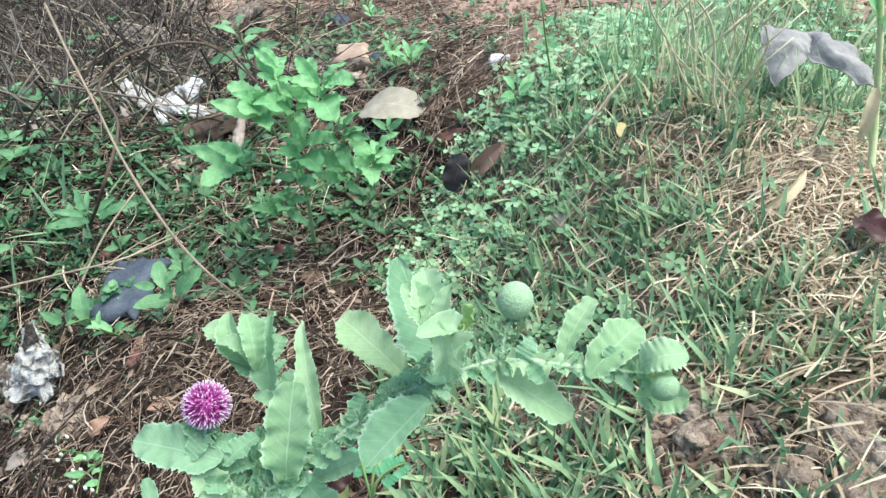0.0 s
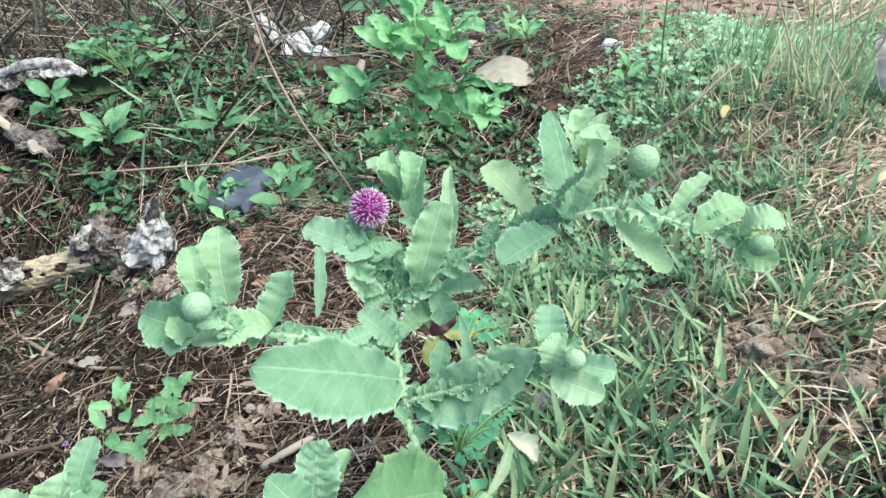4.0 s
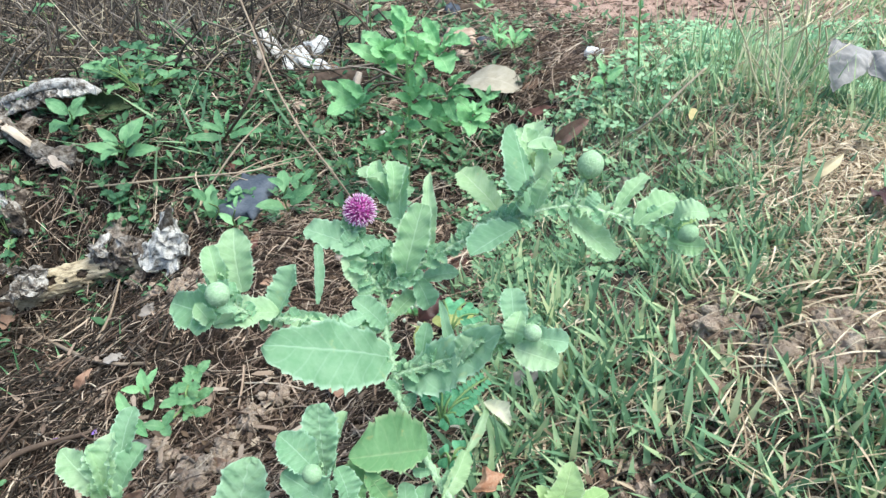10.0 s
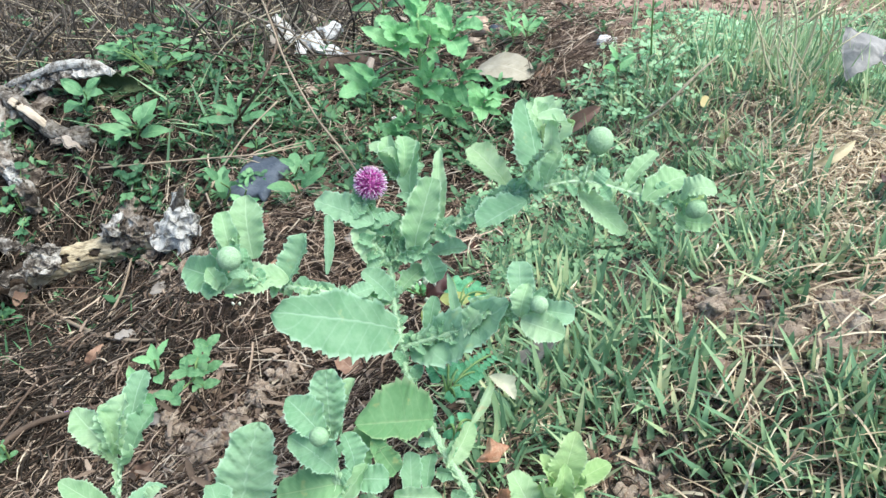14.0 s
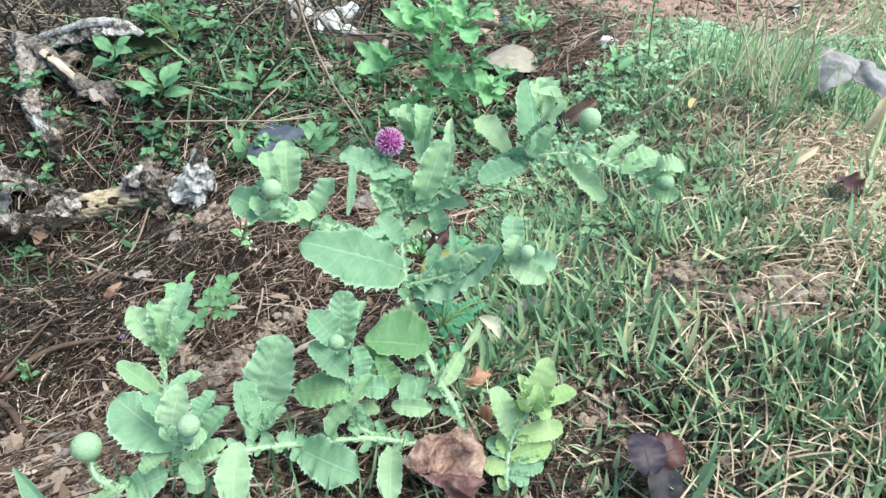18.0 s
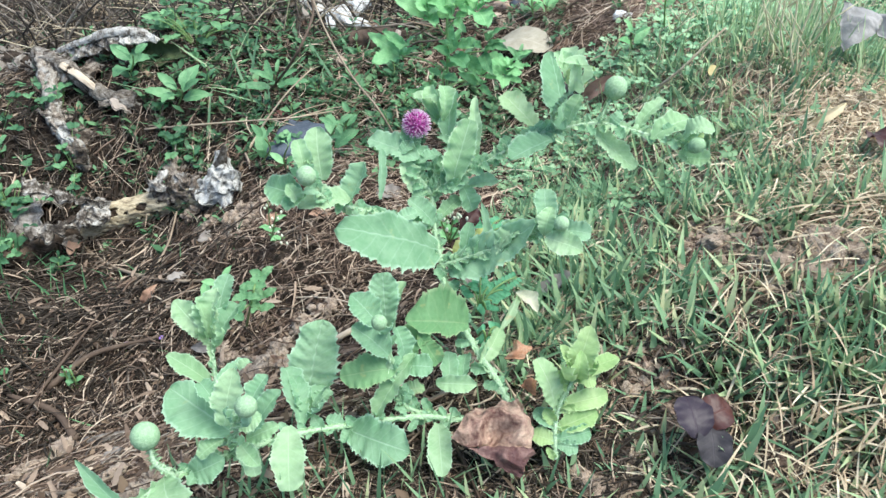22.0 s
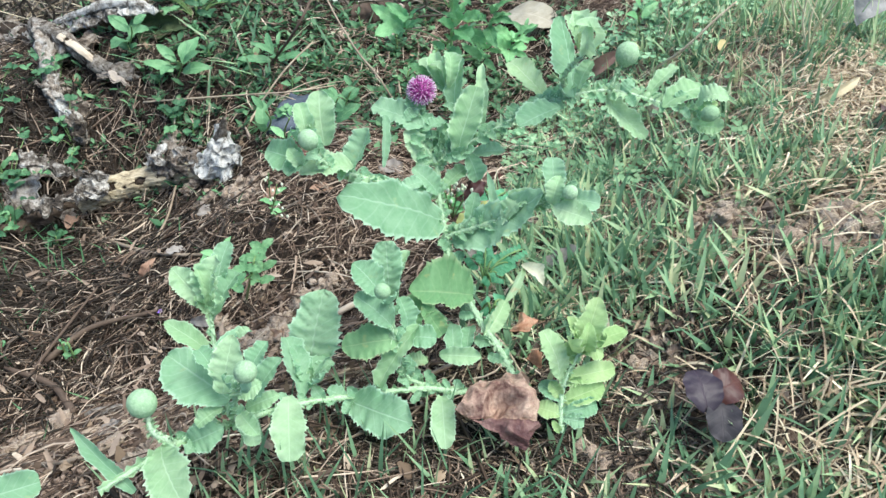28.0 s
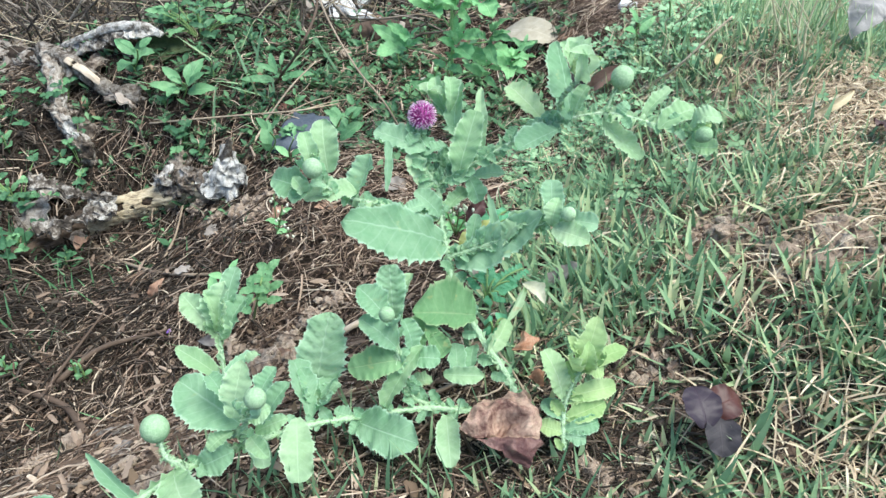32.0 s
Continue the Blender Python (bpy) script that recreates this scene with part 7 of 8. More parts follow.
def strewn(cover, rnd, x, y, length, r, lift, flat=True):
    """One bent straw or twig lying on the ground."""
    a, bend = rnd.uniform(0, 6.28), rnd.gauss(0, 0.14 if flat else 0.65) * (3 if rnd.random() < 0.12 else 1)
    n = 4
    h0, h1 = rnd.uniform(0.001, lift), rnd.uniform(0.001, lift)
    line = []
    px, py = x, y
    for i in range(n + 1):
        line.append(Vector((px, py, 0)))
        px += math.cos(a + bend * i / n) * length / n
        py += math.sin(a + bend * i / n) * length / n
    z0, z1 = on(x, y).z, on(line[-1].x, line[-1].y).z
    for i, q in enumerate(line):
        s = i / n
        q.z = z0 + (z1 - z0) * s + h0 + (h1 - h0) * s + 0.002 * math.sin(s * 3.14)
    if flat:
        d = (line[-1] - line[0]).normalized()
        cover.ribbon(line, [r, r, r, r * 0.8, r * 0.3], d.cross(Vector((rnd.uniform(-0.6, 0.6), rnd.uniform(-0.6, 0.6), 1))).normalized(), 0.3)
    else:
        cover.rod(line, r)


def grass_blade(cover, rnd, x, y, length, w, lean, a=None):
    a = rnd.uniform(0, 6.28) if a is None else a
    d = Vector((math.cos(a), math.sin(a), 0))
    side = Vector((-math.sin(a), math.cos(a), rnd.uniform(-0.25, 0.25))).normalized()
    p, line, tilt = on(x, y, -0.002), [], lean
    for i in range(6):
        line.append(p.copy())
        p = p + (d * math.sin(tilt) + Vector((0, 0, math.cos(tilt)))) * length / 5
        tilt += rnd.uniform(-0.04, 0.09)
    cover.ribbon(line, [w * k for k in (0.75, 1.0, 0.95, 0.75, 0.42, 0.03)], side, 0.35)


BARE = [(0.1255, 0.0891, 0.0444), (0.1715, 0.0479, 0.0666), (0.1331, 0.0909, 0.0470), (0.1725, 0.0532, 0.0666), (0.0316, -0.0614, 0.0173), (0.0635, -0.0048, 0.0268), (0.1915, 0.0683, 0.0708)]


def bare(x, y, rnd):
    """Crumbly earth shows through the grass here."""
    return any((x - q[0]) ** 2 + (y - q[1]) ** 2 < 0.022 ** 2 for q in BARE) and rnd.random() < 0.85


CLEAR = [(0.0866, -0.0305, 0.0312), (0.0868, -0.0473, 0.0290), (0.0777, -0.0381, 0.0277), (0.0824, -0.0552, 0.0267), (-0.0203, -0.0457, 0.0165), (-0.0071, -0.0520, 0.0166), (-0.0135, -0.0272, 0.0148), (0.1145, 0.4809, -0.0496), (0.1345, 0.4709, -0.0352), (0.1008, 0.4710, -0.0599), (0.2620, 0.1691, 0.0655), (0.2560, 0.2377, 0.0593)]


def clear(x, y):
    """A large fallen leaf keeps the grass down."""
    return any((x - q[0]) ** 2 + (y - q[1]) ** 2 < 0.009 ** 2 for q in CLEAR)


rnd = random.Random(77)
litter, straw, chaff, crumbs, grass, clover, herbs, tall_grass, hollow_grass, rotten, low_clover = [Cover() for _ in range(11)]
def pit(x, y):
    """The lowest part of the hollow: litter is rotten, and its dark tone carries shade."""
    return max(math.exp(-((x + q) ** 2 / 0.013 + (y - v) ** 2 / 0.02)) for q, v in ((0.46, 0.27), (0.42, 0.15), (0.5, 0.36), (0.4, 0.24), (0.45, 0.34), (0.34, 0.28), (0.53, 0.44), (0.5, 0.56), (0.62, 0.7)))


FRONT = ((-0.03, -0.075), (0.01, -0.06), (-0.06, -0.07), (0.02, -0.03), (-0.01, 0.0))
TILTH = [(-0.3156, 0.4027, -0.1505), (-0.2364, 0.3253, -0.1040), (-0.1606, 0.1082, -0.0884), (-0.1970, 0.1344, -0.1100), (-0.1428, 0.1629, -0.0901), (-0.1757, 0.1270, -0.1002), (-0.3512, 0.0612, -0.1483), (-0.1879, -0.0619, 0.0146), (-0.2416, 0.3244, -0.1068), (-0.2980, 0.4133, -0.1365), (-0.1676, 0.1575, -0.0994), (-0.2794, 0.0372, -0.1068)]


def tilth(x, y):
    """Crumbly earth shows through the litter here."""
    return any((x - q[0]) ** 2 + (y - q[1]) ** 2 < 0.024 ** 2 for q in TILTH) or (y < 0.05 - 0.4 * (x + 0.2) and -0.33 < x < -0.12 and rnd.random() < 0.75)


for i in range(42000):
    x, y = rnd.uniform(-0.72, 0.2), rnd.uniform(-0.12, 1.15)
    if x > edge(y) + rnd.uniform(-0.02, 0.03) or rnd.random() > 0.7 + 0.65 * patchy(x, y, 9, 2) or (tilth(x, y) and rnd.random() < 0.85):
        continue
    # Darker stalks replace pale litter in the pit, its shade put in as colour.
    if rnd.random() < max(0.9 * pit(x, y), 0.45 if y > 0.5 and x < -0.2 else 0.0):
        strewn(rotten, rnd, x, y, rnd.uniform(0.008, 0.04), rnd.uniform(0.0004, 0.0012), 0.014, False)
        if rnd.random() < 0.05:
            grass_blade(hollow_grass, rnd, x, y, rnd.uniform(0.01, 0.03), rnd.uniform(0.0006, 0.0013), rnd.uniform(0.3, 1.3))
        continue
    strewn(litter, rnd, x, y, rnd.choice((0.006, 0.01, 0.015, 0.02, 0.03, 0.045, 0.06)), rnd.choice((0.0002, 0.00025, 0.0003, 0.0004, 0.0005, 0.0008)), 0.009 if y < 0.2 else 0.016, rnd.random() < 0.3)
chips = Cover()
for i in range(1100):
    x, y = (rnd.uniform(-0.45, -0.08), rnd.uniform(-0.11, 0.2)) if i % 2 else (rnd.uniform(-0.5, 0.0), rnd.uniform(0.0, 0.5))
    if x > edge(y) - 0.01:
        continue
    a, l = rnd.uniform(0, 6.28), rnd.choice((0.002, 0.003, 0.004, 0.006, 0.009, 0.016))
    d = Vector((math.cos(a), math.sin(a), rnd.uniform(-0.25, 0.35)))
    q = on(x, y, rnd.uniform(0.004, 0.012))
    w = min(l * rnd.uniform(0.15, 0.38), 0.0019)
    chips.ribbon([q, q + d * l * 0.3 + Vector((0, 0, 0.0008)), q + d * l * 0.7 + Vector((0, 0, 0.0006)), q + d * l], [w * rnd.uniform(0.3, 0.9), w, w * rnd.uniform(0.6, 1.0), w * rnd.uniform(0.1, 0.7)], d.cross(Vector((rnd.uniform(-0.4, 0.4), rnd.uniform(-0.4, 0.4), 1))).normalized(), rnd.uniform(-0.6, 0.8))
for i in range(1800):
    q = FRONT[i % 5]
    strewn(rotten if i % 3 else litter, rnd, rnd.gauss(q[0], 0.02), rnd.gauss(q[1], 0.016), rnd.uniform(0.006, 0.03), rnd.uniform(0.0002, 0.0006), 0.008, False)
# Dark stalks low on the near bank, standing in for shadow under grass.
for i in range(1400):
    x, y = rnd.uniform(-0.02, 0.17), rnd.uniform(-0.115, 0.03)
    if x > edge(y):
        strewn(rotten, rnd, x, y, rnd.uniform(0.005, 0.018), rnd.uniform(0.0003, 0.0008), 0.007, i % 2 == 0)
for i in range(9000):
    x, y = rnd.uniform(-0.4, -0.03), rnd.uniform(-0.12, 0.2)
    if tilth(x, y) and rnd.random() < 0.6:
        continue
    strewn(litter if rnd.random() < 0.6 else rotten, rnd, x, y, rnd.choice((0.003, 0.005, 0.008, 0.012, 0.02)), rnd.choice((0.00012, 0.00018, 0.00025, 0.00035)), 0.008, rnd.random() < 0.3)
for i in range(3000):
    x, y = rnd.uniform(-0.42, -0.02), rnd.uniform(-0.1, 0.4)
    if x > edge(y) - 0.005 or (tilth(x, y) and rnd.random() < 0.7):
        continue
    strewn(litter, rnd, x, y, rnd.uniform(0.008, 0.04), rnd.choice((0.0003, 0.0004, 0.0005, 0.0007)), 0.014, False)
for i in range(420):
    x, y = rnd.uniform(-0.6, 0.0), rnd.uniform(-0.1, 0.9)
    if x < edge(y):
        strewn(litter if i % 3 else rotten, rnd, x, y, rnd.uniform(0.012, 0.05), rnd.uniform(0.0008, 0.0018), 0.014, False)
for i in range(11000):
    x, y = rnd.uniform(-0.7, 0.5), rnd.uniform(-0.12, 1.0)
    if x > edge(y) + rnd.uniform(0, 0.12) or rnd.random() < 0.8 * pit(x, y):
        continue
    q, a, l = on(x, y, rnd.uniform(0.001, 0.009)), rnd.uniform(0, 6.28), rnd.choice((0.001, 0.001, 0.0015, 0.002, 0.0025, 0.004))
    d = Vector((math.cos(a), math.sin(a), rnd.uniform(-0.5, 0.9)))
    chaff.ribbon([q, q + d * l, q + d * l * 2 + Vector((0, 0, rnd.uniform(-0.002, 0.002)))], [l * 0.3, l * rnd.uniform(0.5, 0.9), l * 0.15], d.cross(Vector((0, 0, 1))).normalized(), rnd.uniform(-0.5, 0.5))
for i in range(30000):
    x, y = rnd.uniform(-0.06, 0.62), rnd.uniform(-0.14, 0.72)
    e = edge(y)
    if x < e - 0.01 or clear(x, y) or bare(x, y, rnd) or rnd.random() > (0.05 + 0.95 * patchy(x, y, 11, 5)) * (0.8 if y > 0.25 and x < e + 0.14 else 1.0):
        continue
    strewn(straw, rnd, x, y, rnd.uniform(0.004, 0.019) * (2.0 if rnd.random() < 0.04 else 1), rnd.choice((0.00015, 0.0002, 0.0003, 0.0004, 0.0007)), 0.009)
for x0, y0, n, s in ((0.235, 0.2, 700, 0.05), (0.16, 0.0, 280, 0.05), (0.145, -0.075, 420, 0.035), (0.19, 0.1, 400, 0.04), (0.37, 0.72, 200, 0.03), (0.275, 0.21, 1300, 0.05), (0.24, 0.33, 300, 0.06), (0.26, 0.3, 300, 0.05), (0.278, 0.233, 850, 0.026), (0.251, 0.158, 850, 0.026), (0.233, 0.095, 850, 0.026)):
    for i in range(n):
        strewn(straw, rnd, rnd.gauss(x0, s), rnd.gauss(y0, s), rnd.uniform(0.006, 0.03), rnd.uniform(0.0002, 0.0006), 0.015)
for i in range(6000):
    x, y = rnd.uniform(-0.03, 0.26), rnd.uniform(-0.12, 0.16)
    if x < edge(y) or clear(x, y) or (bare(x, y, rnd) and rnd.random() < 0.6):
        continue
    strewn(straw if rnd.random() < 0.5 else chaff, rnd, x, y, rnd.uniform(0.003, 0.012), rnd.choice((0.0001, 0.00015, 0.0002, 0.0003)), 0.006)
    if i % 3 == 0 and patchy(x, y, 15, 8) > 0.42:
        grass_blade(grass, rnd, x, y, rnd.uniform(0.012, 0.034), rnd.choice((0.0009, 0.0012, 0.0016, 0.0020)), rnd.uniform(0.3, 1.35))
def crumb(c, r):
    n = len(crumbs.v)
    turn = Euler((rnd.uniform(0, 6), rnd.uniform(0, 6), 0)).to_matrix()
    for d in ((1, 0, 0), (-1, 0, 0), (0, 1, 0), (0, -1, 0), (0, 0, 1), (0, 0, -1)):
        crumbs.v.append(c + turn @ Vector(d) * r * rnd.uniform(0.7, 1.25))
    for f in ((0, 2, 4), (2, 1, 4), (1, 3, 4), (3, 0, 4), (2, 0, 5), (1, 2, 5), (3, 1, 5), (0, 3, 5)):
        crumbs.f.append(tuple(n + q for q in f))


for q in BARE:
    for i in range(700):
        crumb(on(rnd.gauss(q[0], 0.017), rnd.gauss(q[1], 0.017), rnd.uniform(0.0, 0.003)), min(0.004, abs(rnd.gauss(0, 0.0014)) + 0.0005))
for q in TILTH:
    for i in range(330):
        crumb(on(rnd.gauss(q[0], 0.016), rnd.gauss(q[1], 0.016), rnd.uniform(0.0, 0.004)), abs(rnd.gauss(0, 0.0010)) + 0.0005)
for i in range(11000):
    x, y = rnd.uniform(-0.36, -0.1), rnd.uniform(-0.11, 0.12)
    if y < 0.06 - 0.4 * (x + 0.2):
        crumb(on(x, y, rnd.uniform(0.0, 0.006)), min(0.0035, abs(rnd.gauss(0, 0.0008)) + 0.0004))
for i in range(2500):
    x, y = rnd.uniform(-0.1, 0.8), rnd.uniform(0.62, 1.5)
    crumb(on(x, y, 0.0005), abs(rnd.gauss(0, 0.0028)) + 0.0008)
    if i % 5 == 0:
        strewn(litter, rnd, x + rnd.gauss(0, 0.05), y + rnd.gauss(0, 0.05), rnd.uniform(0.01, 0.06), rnd.uniform(0.0004, 0.0012), 0.008, False)
for i in range(3000):
    x, y = rnd.uniform(0.2, 1.2), rnd.uniform(0.6, 1.4)
    if x < edge(y) - 0.04:
        continue
    strewn(straw, rnd, x, y, rnd.uniform(0.01, 0.04), rnd.uniform(0.0004, 0.001), 0.015)
    if i % 2:
        grass_blade(grass, rnd, x, y, rnd.uniform(0.02, 0.06), rnd.uniform(0.0008, 0.0016), rnd.uniform(0.1, 1.0))
for i in range(9000):
    x, y = rnd.uniform(-0.6, 0.5), rnd.uniform(-0.12, 1.1)
    k = patchy(x, y, 7, 11)
    if rnd.random() > (k - 0.25) * 1.6 or rnd.random() < 0.8 * pit(x, y):
        continue
    r = abs(rnd.gauss(0, 0.0024)) + 0.0008
    c = on(x, y, r * 0.3)
    crumb(c, r)
for i in range(8200):
    x, y = rnd.uniform(-0.05, 0.6), rnd.uniform(-0.14, 0.75)
    e = edge(y)
    k = patchy(x, y, 13, 8)
    near = y < 0.26 + 0.25 * max(0, x - 0.15)
    if x < e + rnd.uniform(-0.015, 0.02) or clear(x, y) or bare(x, y, rnd) or (math.hypot(x - 0.275, y - 0.21) < 0.06 and rnd.random() < 0.6) or rnd.random() > (0.1 + 1.5 * k if near else 0.3 + 0.6 * k if x > e + 0.1 else 0.14):
        continue
    a0, tall = rnd.uniform(0, 6.28), rnd.uniform(0.7, 1.25)
    for j in range(rnd.randint(3, 6)):
        grass_blade(grass, rnd, x + rnd.gauss(0, 0.004), y + rnd.gauss(0, 0.004), rnd.uniform(0.012, 0.034) * tall, rnd.choice((0.0009, 0.0012, 0.0016, 0.0020)), rnd.uniform(0.15, 1.3), a0 + rnd.gauss(0, 1.2))
for x0, y0, n, s in ((0.25, 0.43, 101, 0.05), (0.32, 0.4, 101, 0.06), (0.29, 0.36, 101, 0.05), (0.38, 0.5, 120, 0.09), (0.29, 0.16, 40, 0.012), (0.23, 0.07, 40, 0.012),  (-0.09, -0.085, 100, 0.026), (-0.125, -0.085, 60, 0.02), (-0.06, -0.085, 100, 0.03), (-0.02, -0.095, 60, 0.035)):
    for i in range(n):
        grass_blade(tall_grass if n > 100 else grass, rnd, rnd.gauss(x0, s), rnd.gauss(y0, s), rnd.uniform(0.025, 0.075) if n > 100 else rnd.uniform(0.012, 0.04), rnd.uniform(0.0005, 0.0011), rnd.uniform(0.0, 0.6))
for i in range(2600):
    x, y = rnd.uniform(0.05, 0.5), rnd.uniform(0.3, 0.75)
    if x < edge(y) + rnd.uniform(-0.01, 0.03):
        continue
    strewn(straw, rnd, x, y, rnd.uniform(0.006, 0.03), rnd.choice((0.0002, 0.0003, 0.0005)), 0.016)
    if i % 2:
        grass_blade(tall_grass if i % 4 == 1 else grass, rnd, x, y, rnd.uniform(0.015, 0.05), rnd.uniform(0.0004, 0.0010), rnd.uniform(0.1, 1.1))
for i in range(90):
    q = ((-0.44, 0.2), (-0.47, 0.28), (-0.42, 0.3), (-0.5, 0.36))[i % 4]
    grass_blade(hollow_grass, rnd, rnd.gauss(q[0], 0.03), rnd.gauss(q[1], 0.03), rnd.uniform(0.015, 0.05), rnd.uniform(0.0006, 0.0014), rnd.uniform(0.3, 1.3))
for i in range(46):
    grass_blade(grass, rnd, rnd.gauss(-0.24, 0.06), rnd.gauss(0.56, 0.03), rnd.uniform(0.04, 0.09), rnd.uniform(0.001, 0.0025), rnd.uniform(0.4, 1.2))


def heart(cover, c, d, up, l):
    """A clover leaflet: two lobes with a notch."""
    s = d.cross(up).normalized()
    k = len(cover.v)
    cover.v += [c, c + d * l * 0.3 - s * l * 0.3 + up * l * 0.06, c + d * l * 0.7 - s * l * 0.46 + up * l * 0.1, c + d * l - s * l * 0.26 + up * l * 0.02, c + d * l * 0.93 - up * l * 0.03,
                c + d * l + s * l * 0.26 + up * l * 0.02, c + d * l * 0.7 + s * l * 0.46 + up * l * 0.1, c + d * l * 0.3 + s * l * 0.3 + up * l * 0.06]
    cover.f += [(k, k + 1, k + 2, k + 4), (k + 2, k + 3, k + 4), (k, k + 4, k + 6, k + 7), (k + 4, k + 5, k + 6)]


for i in range(13000):
    x, y = rnd.uniform(0.0, 0.62), rnd.uniform(0.17, 0.78)
    e = edge(y)
    k = patchy(x, y, 12, 15)
    if x < e + rnd.uniform(-0.02, 0.015) or clear(x, y) or (x > e + 0.2 and rnd.random() > 0.55) or rnd.random() > (max(0.0, 2.6 * k - 0.3)) * (0.62 if y > 0.44 else 0.46 if y > 0.36 else 0.34 if y > 0.24 else 0.24) * (1.1 if x < e + 0.12 else 0.7 if x < e + 0.2 else 0.55):
        continue
    q = on(x, y)
    h = rnd.uniform(0.002, 0.011) + (0.01 if rnd.random() < 0.12 else 0)
    c = q + Vector((rnd.gauss(0, 0.002), rnd.gauss(0, 0.002), h + 0.002))
    up = Vector((rnd.gauss(0, 0.2), rnd.gauss(-0.15, 0.2), 1)).normalized()
    t, l = up.orthogonal().normalized(), rnd.choice((0.0045, 0.0055, 0.0065, 0.0078, 0.009)) * (0.66 if y < 0.34 else 0.8)
    a0 = rnd.uniform(0, 6.28)
    for j in range(3):
        heart(clover if y > 0.34 else low_clover, c, Matrix.Rotation(a0 + 2.0944 * j, 3, up) @ t, up, l)
    if i % 3 == 0:
        (clover if y > 0.34 else low_clover).rod([q, (q + c) / 2, c], 0.0004)
for i in range(10000):
    x, y = rnd.uniform(-0.75, 0.36), rnd.uniform(0.3, 1.2)
    k = patchy(x, y, 8, 23)
    dense = math.exp(-((x + 0.2) ** 2 / 0.04 + (y - 0.57) ** 2 / 0.02)) + 0.6 * math.exp(-((x + 0.02) ** 2 / 0.01 + (y - 0.5) ** 2 / 0.008)) + 0.8 * math.exp(-((x + 0.3) ** 2 / 0.09 + (y - 0.85) ** 2 / 0.05)) + 0.5 * math.exp(-((x - 0.03) ** 2 / 0.004 + (y - 0.95) ** 2 / 0.02))
    if x > edge(y) or rnd.random() > dense * (0.3 + k):
        continue
    q = on(x, y)
    for j in range(rnd.randint(3, 7)):
        a = rnd.uniform(0, 6.28)
        d = Vector((math.cos(a), math.sin(a), rnd.uniform(0.1, 0.9))).normalized()
        l = rnd.uniform(0.006, 0.017)
        c = q + Vector((0, 0, rnd.uniform(0.001, 0.012)))
        side = d.cross(Vector((0, 0, 1))).normalized()
        herbs.ribbon([c, c + d * l * 0.5 + Vector((0, 0, 0.001)), c + d * l], [l * 0.06, l * rnd.uniform(0.16, 0.3), l * 0.03], side, 0.3)
far = Cover()
for i in range(11000):
    x, y = rnd.uniform(-1.3, 0.15), rnd.uniform(0.66, 2.0)
    if (x + 0.35 * (y - 0.7) > -0.02 and rnd.random() > 0.05) or rnd.random() > 1.15 * math.exp(-((x + 0.4) ** 2 + (y - 1.0) ** 2) / 0.5):
        continue
    q = on(x, y)
    d = Vector((rnd.gauss(0, 0.5), rnd.gauss(0, 0.4), rnd.uniform(0.1, 1.0))).normalized()
    l = rnd.uniform(0.02, 0.14)
    far.rod([q, q + d * l * 0.5 + Vector((rnd.gauss(0, 0.008), 0, 0.004)), q + d * l + Vector((rnd.gauss(0, 0.02), 0, -0.01))], rnd.choice((0.0005, 0.0008, 0.0012, 0.002)))
for i in range(3500):
    x, y = rnd.uniform(-1.2, 0.05), rnd.uniform(0.7, 1.8)
    q, a, l = on(x, y, rnd.uniform(0.002, 0.03)), rnd.uniform(0, 6.28), rnd.uniform(0.006, 0.02)
    d = Vector((math.cos(a), math.sin(a), rnd.uniform(-0.4, 0.8)))
    far.ribbon([q, q + d * l * 0.5, q + d * l], [l * 0.15, l * rnd.uniform(0.2, 0.4), l * 0.05], d.cross(Vector((0, 0, 1))).normalized(), rnd.uniform(-0.5, 0.5))
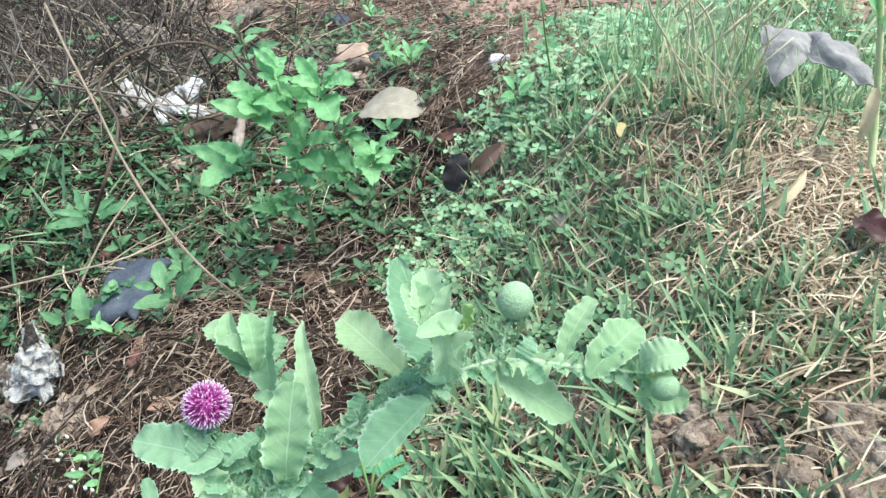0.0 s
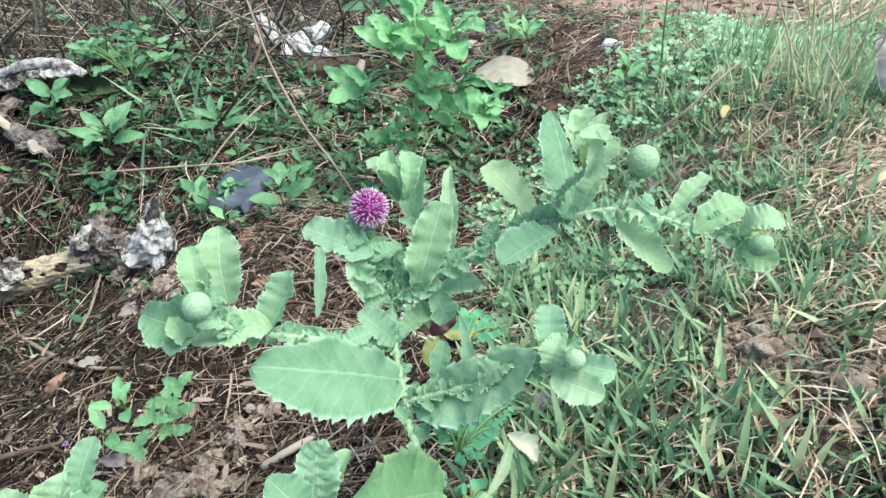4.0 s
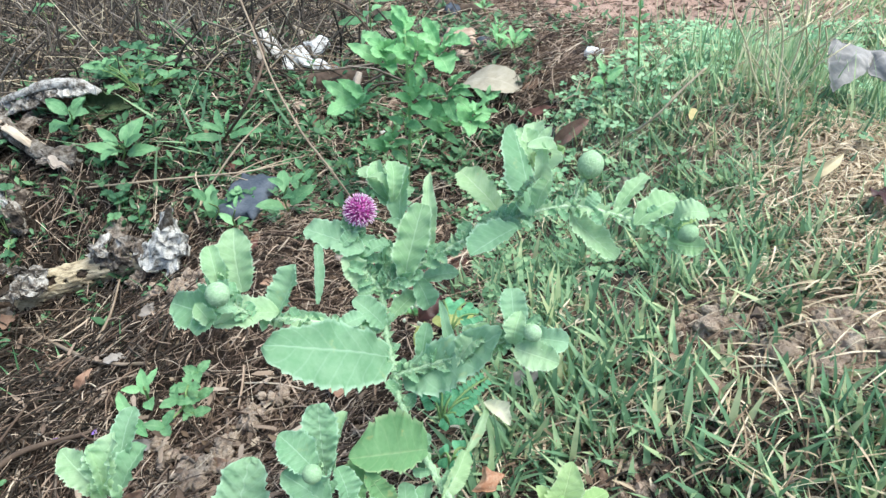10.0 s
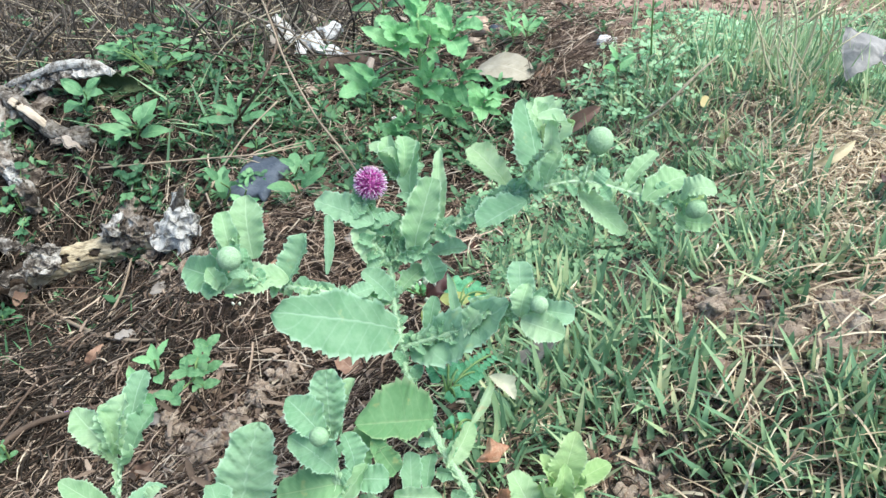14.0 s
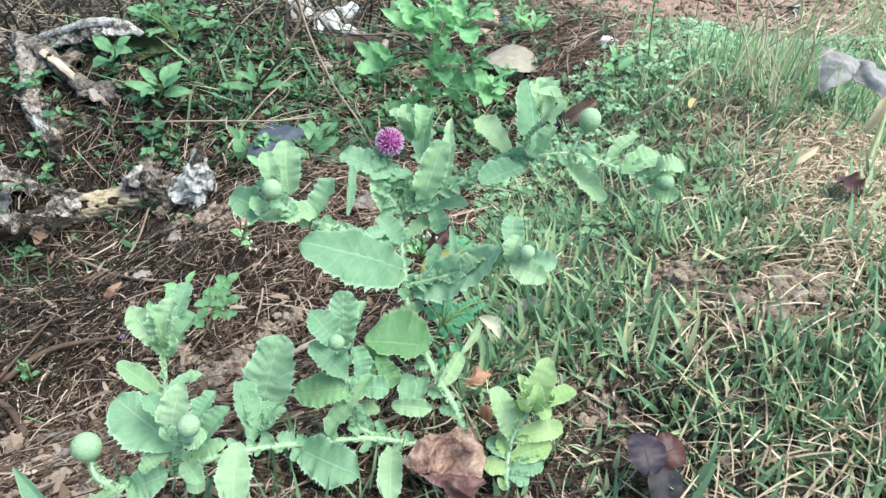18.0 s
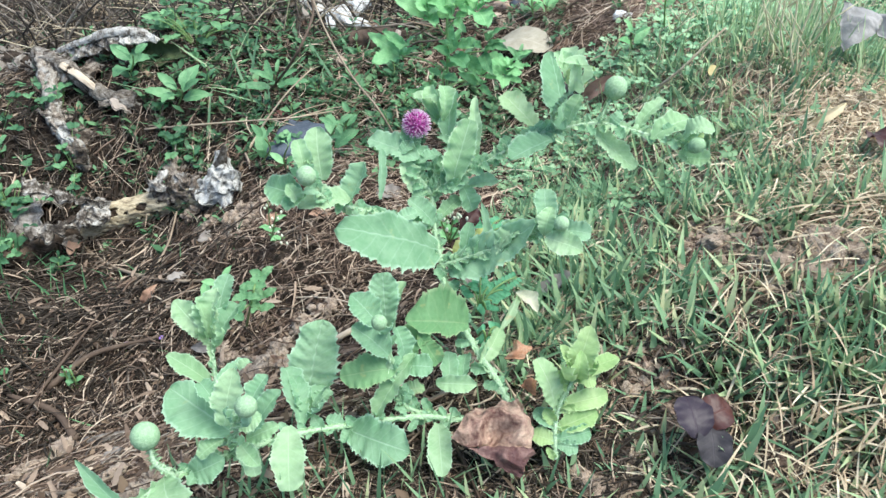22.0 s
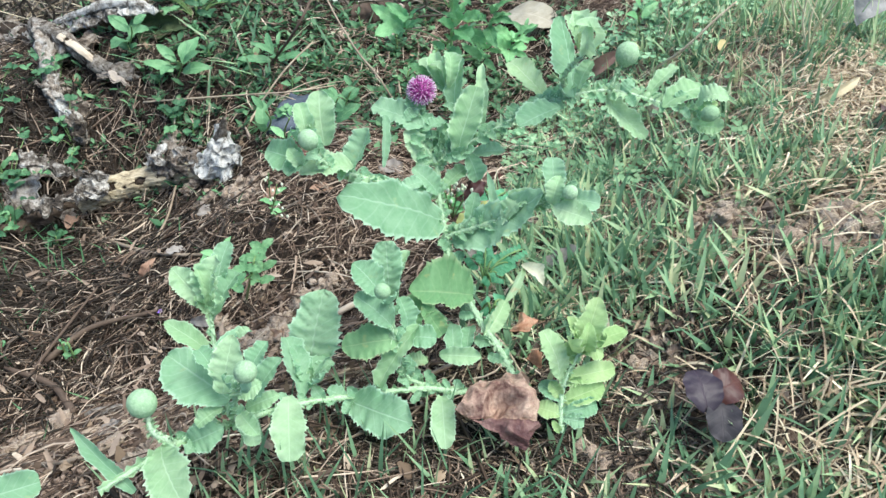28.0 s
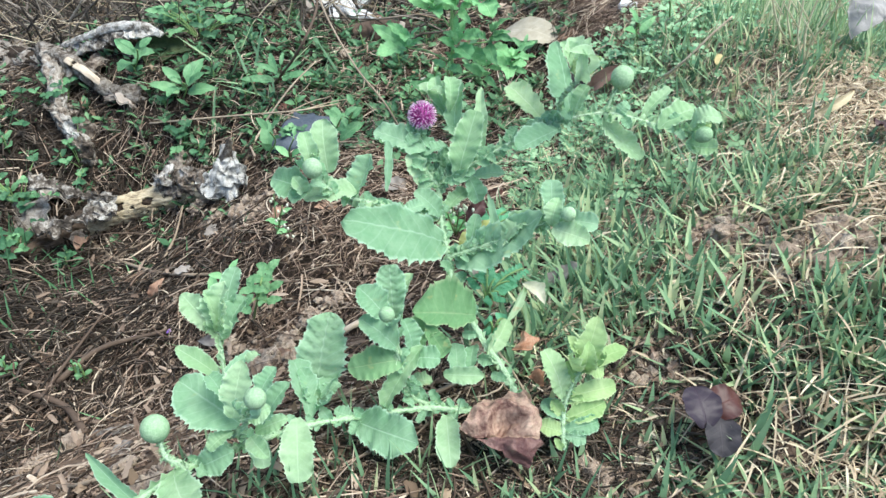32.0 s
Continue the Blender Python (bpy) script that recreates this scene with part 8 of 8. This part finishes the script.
for i in range(9000):
    x, y = rnd.gauss(0.1, 1.0), rnd.gauss(0.6, 1.0)
    if -0.5 < x < 0.5 and -0.15 < y < 1.0:
        continue
    if x > edge(y):
        for k in range(2):
            grass_blade(tall_grass, rnd, x + rnd.gauss(0, 0.01), y + rnd.gauss(0, 0.01), rnd.uniform(0.03, 0.09), rnd.uniform(0.001, 0.002), rnd.uniform(0.1, 1.2))
        strewn(straw, rnd, x, y, rnd.uniform(0.02, 0.06), rnd.uniform(0.0006, 0.0014), 0.012)
    else:
        strewn(litter, rnd, x, y, rnd.uniform(0.02, 0.09), rnd.uniform(0.0006, 0.0016), 0.014, False)
        if i % 3 == 0:
            grass_blade(hollow_grass, rnd, x, y, rnd.uniform(0.02, 0.06), rnd.uniform(0.001, 0.002), rnd.uniform(0.2, 1.2))
for i in range(520):
    x, y = rnd.uniform(-0.8, 0.0), rnd.uniform(0.66, 1.3)
    q = on(x, y, rnd.uniform(0.0, 0.03))
    d = Vector((rnd.gauss(0, 0.7), rnd.gauss(0, 0.4), rnd.uniform(0.0, 0.6))).normalized()
    l = rnd.uniform(0.04, 0.13)
    straw.rod([q, q + d * l * 0.5 + Vector((rnd.gauss(0, 0.006), 0, 0.004)), q + d * l], rnd.uniform(0.0004, 0.0010))
litter.done("twig_litter", LITTER, "brown rootlets and dead stalks strewn over the hollow", "litter")
chips.done("bark_chips", CHIP, "broken chips of grey-brown bark and leaf on the litter", "litter")
chaff.done("leaf_litter", CHAFF, "crumbled brown leaf fragments on the soil", "litter")
straw.done("straw_litter", STRAW, "bleached dry grass straw matted on the bank", "straw")
crumbs.done("soil_crumbs", CRUMB, "loose crumbs of red-brown soil", "soil", False)
grass.done("grass", GRASS, "short broad-bladed green grass on the bank", "grass")
rotten.done("rotten_litter", ROT_SHADE, "dark rotten stalks, toned as shade in the hollow and under the grass", "litter")
hollow_grass.done("hollow_grass", HERB, "dark green grass blades at the hollow's far edge", "grass")
tall_grass.done("tall_grass", TALL_GRASS, "thin pale green grass blades standing among dry stalks", "grass")
low_clover.done("low_clover", CLOVER_LOW, "fine dark green clover growing among straw", "clover")
clover.done("clover", CLOVER, "low carpet of small three-part clover leaves", "clover")
herbs.done("small_herbs", HERB, "tiny green herbs covering the hollow", "herbs")
far.done("dry_brush", BRUSH_FAR, "tangle of dry brown stalks beyond the hollow", "brush")
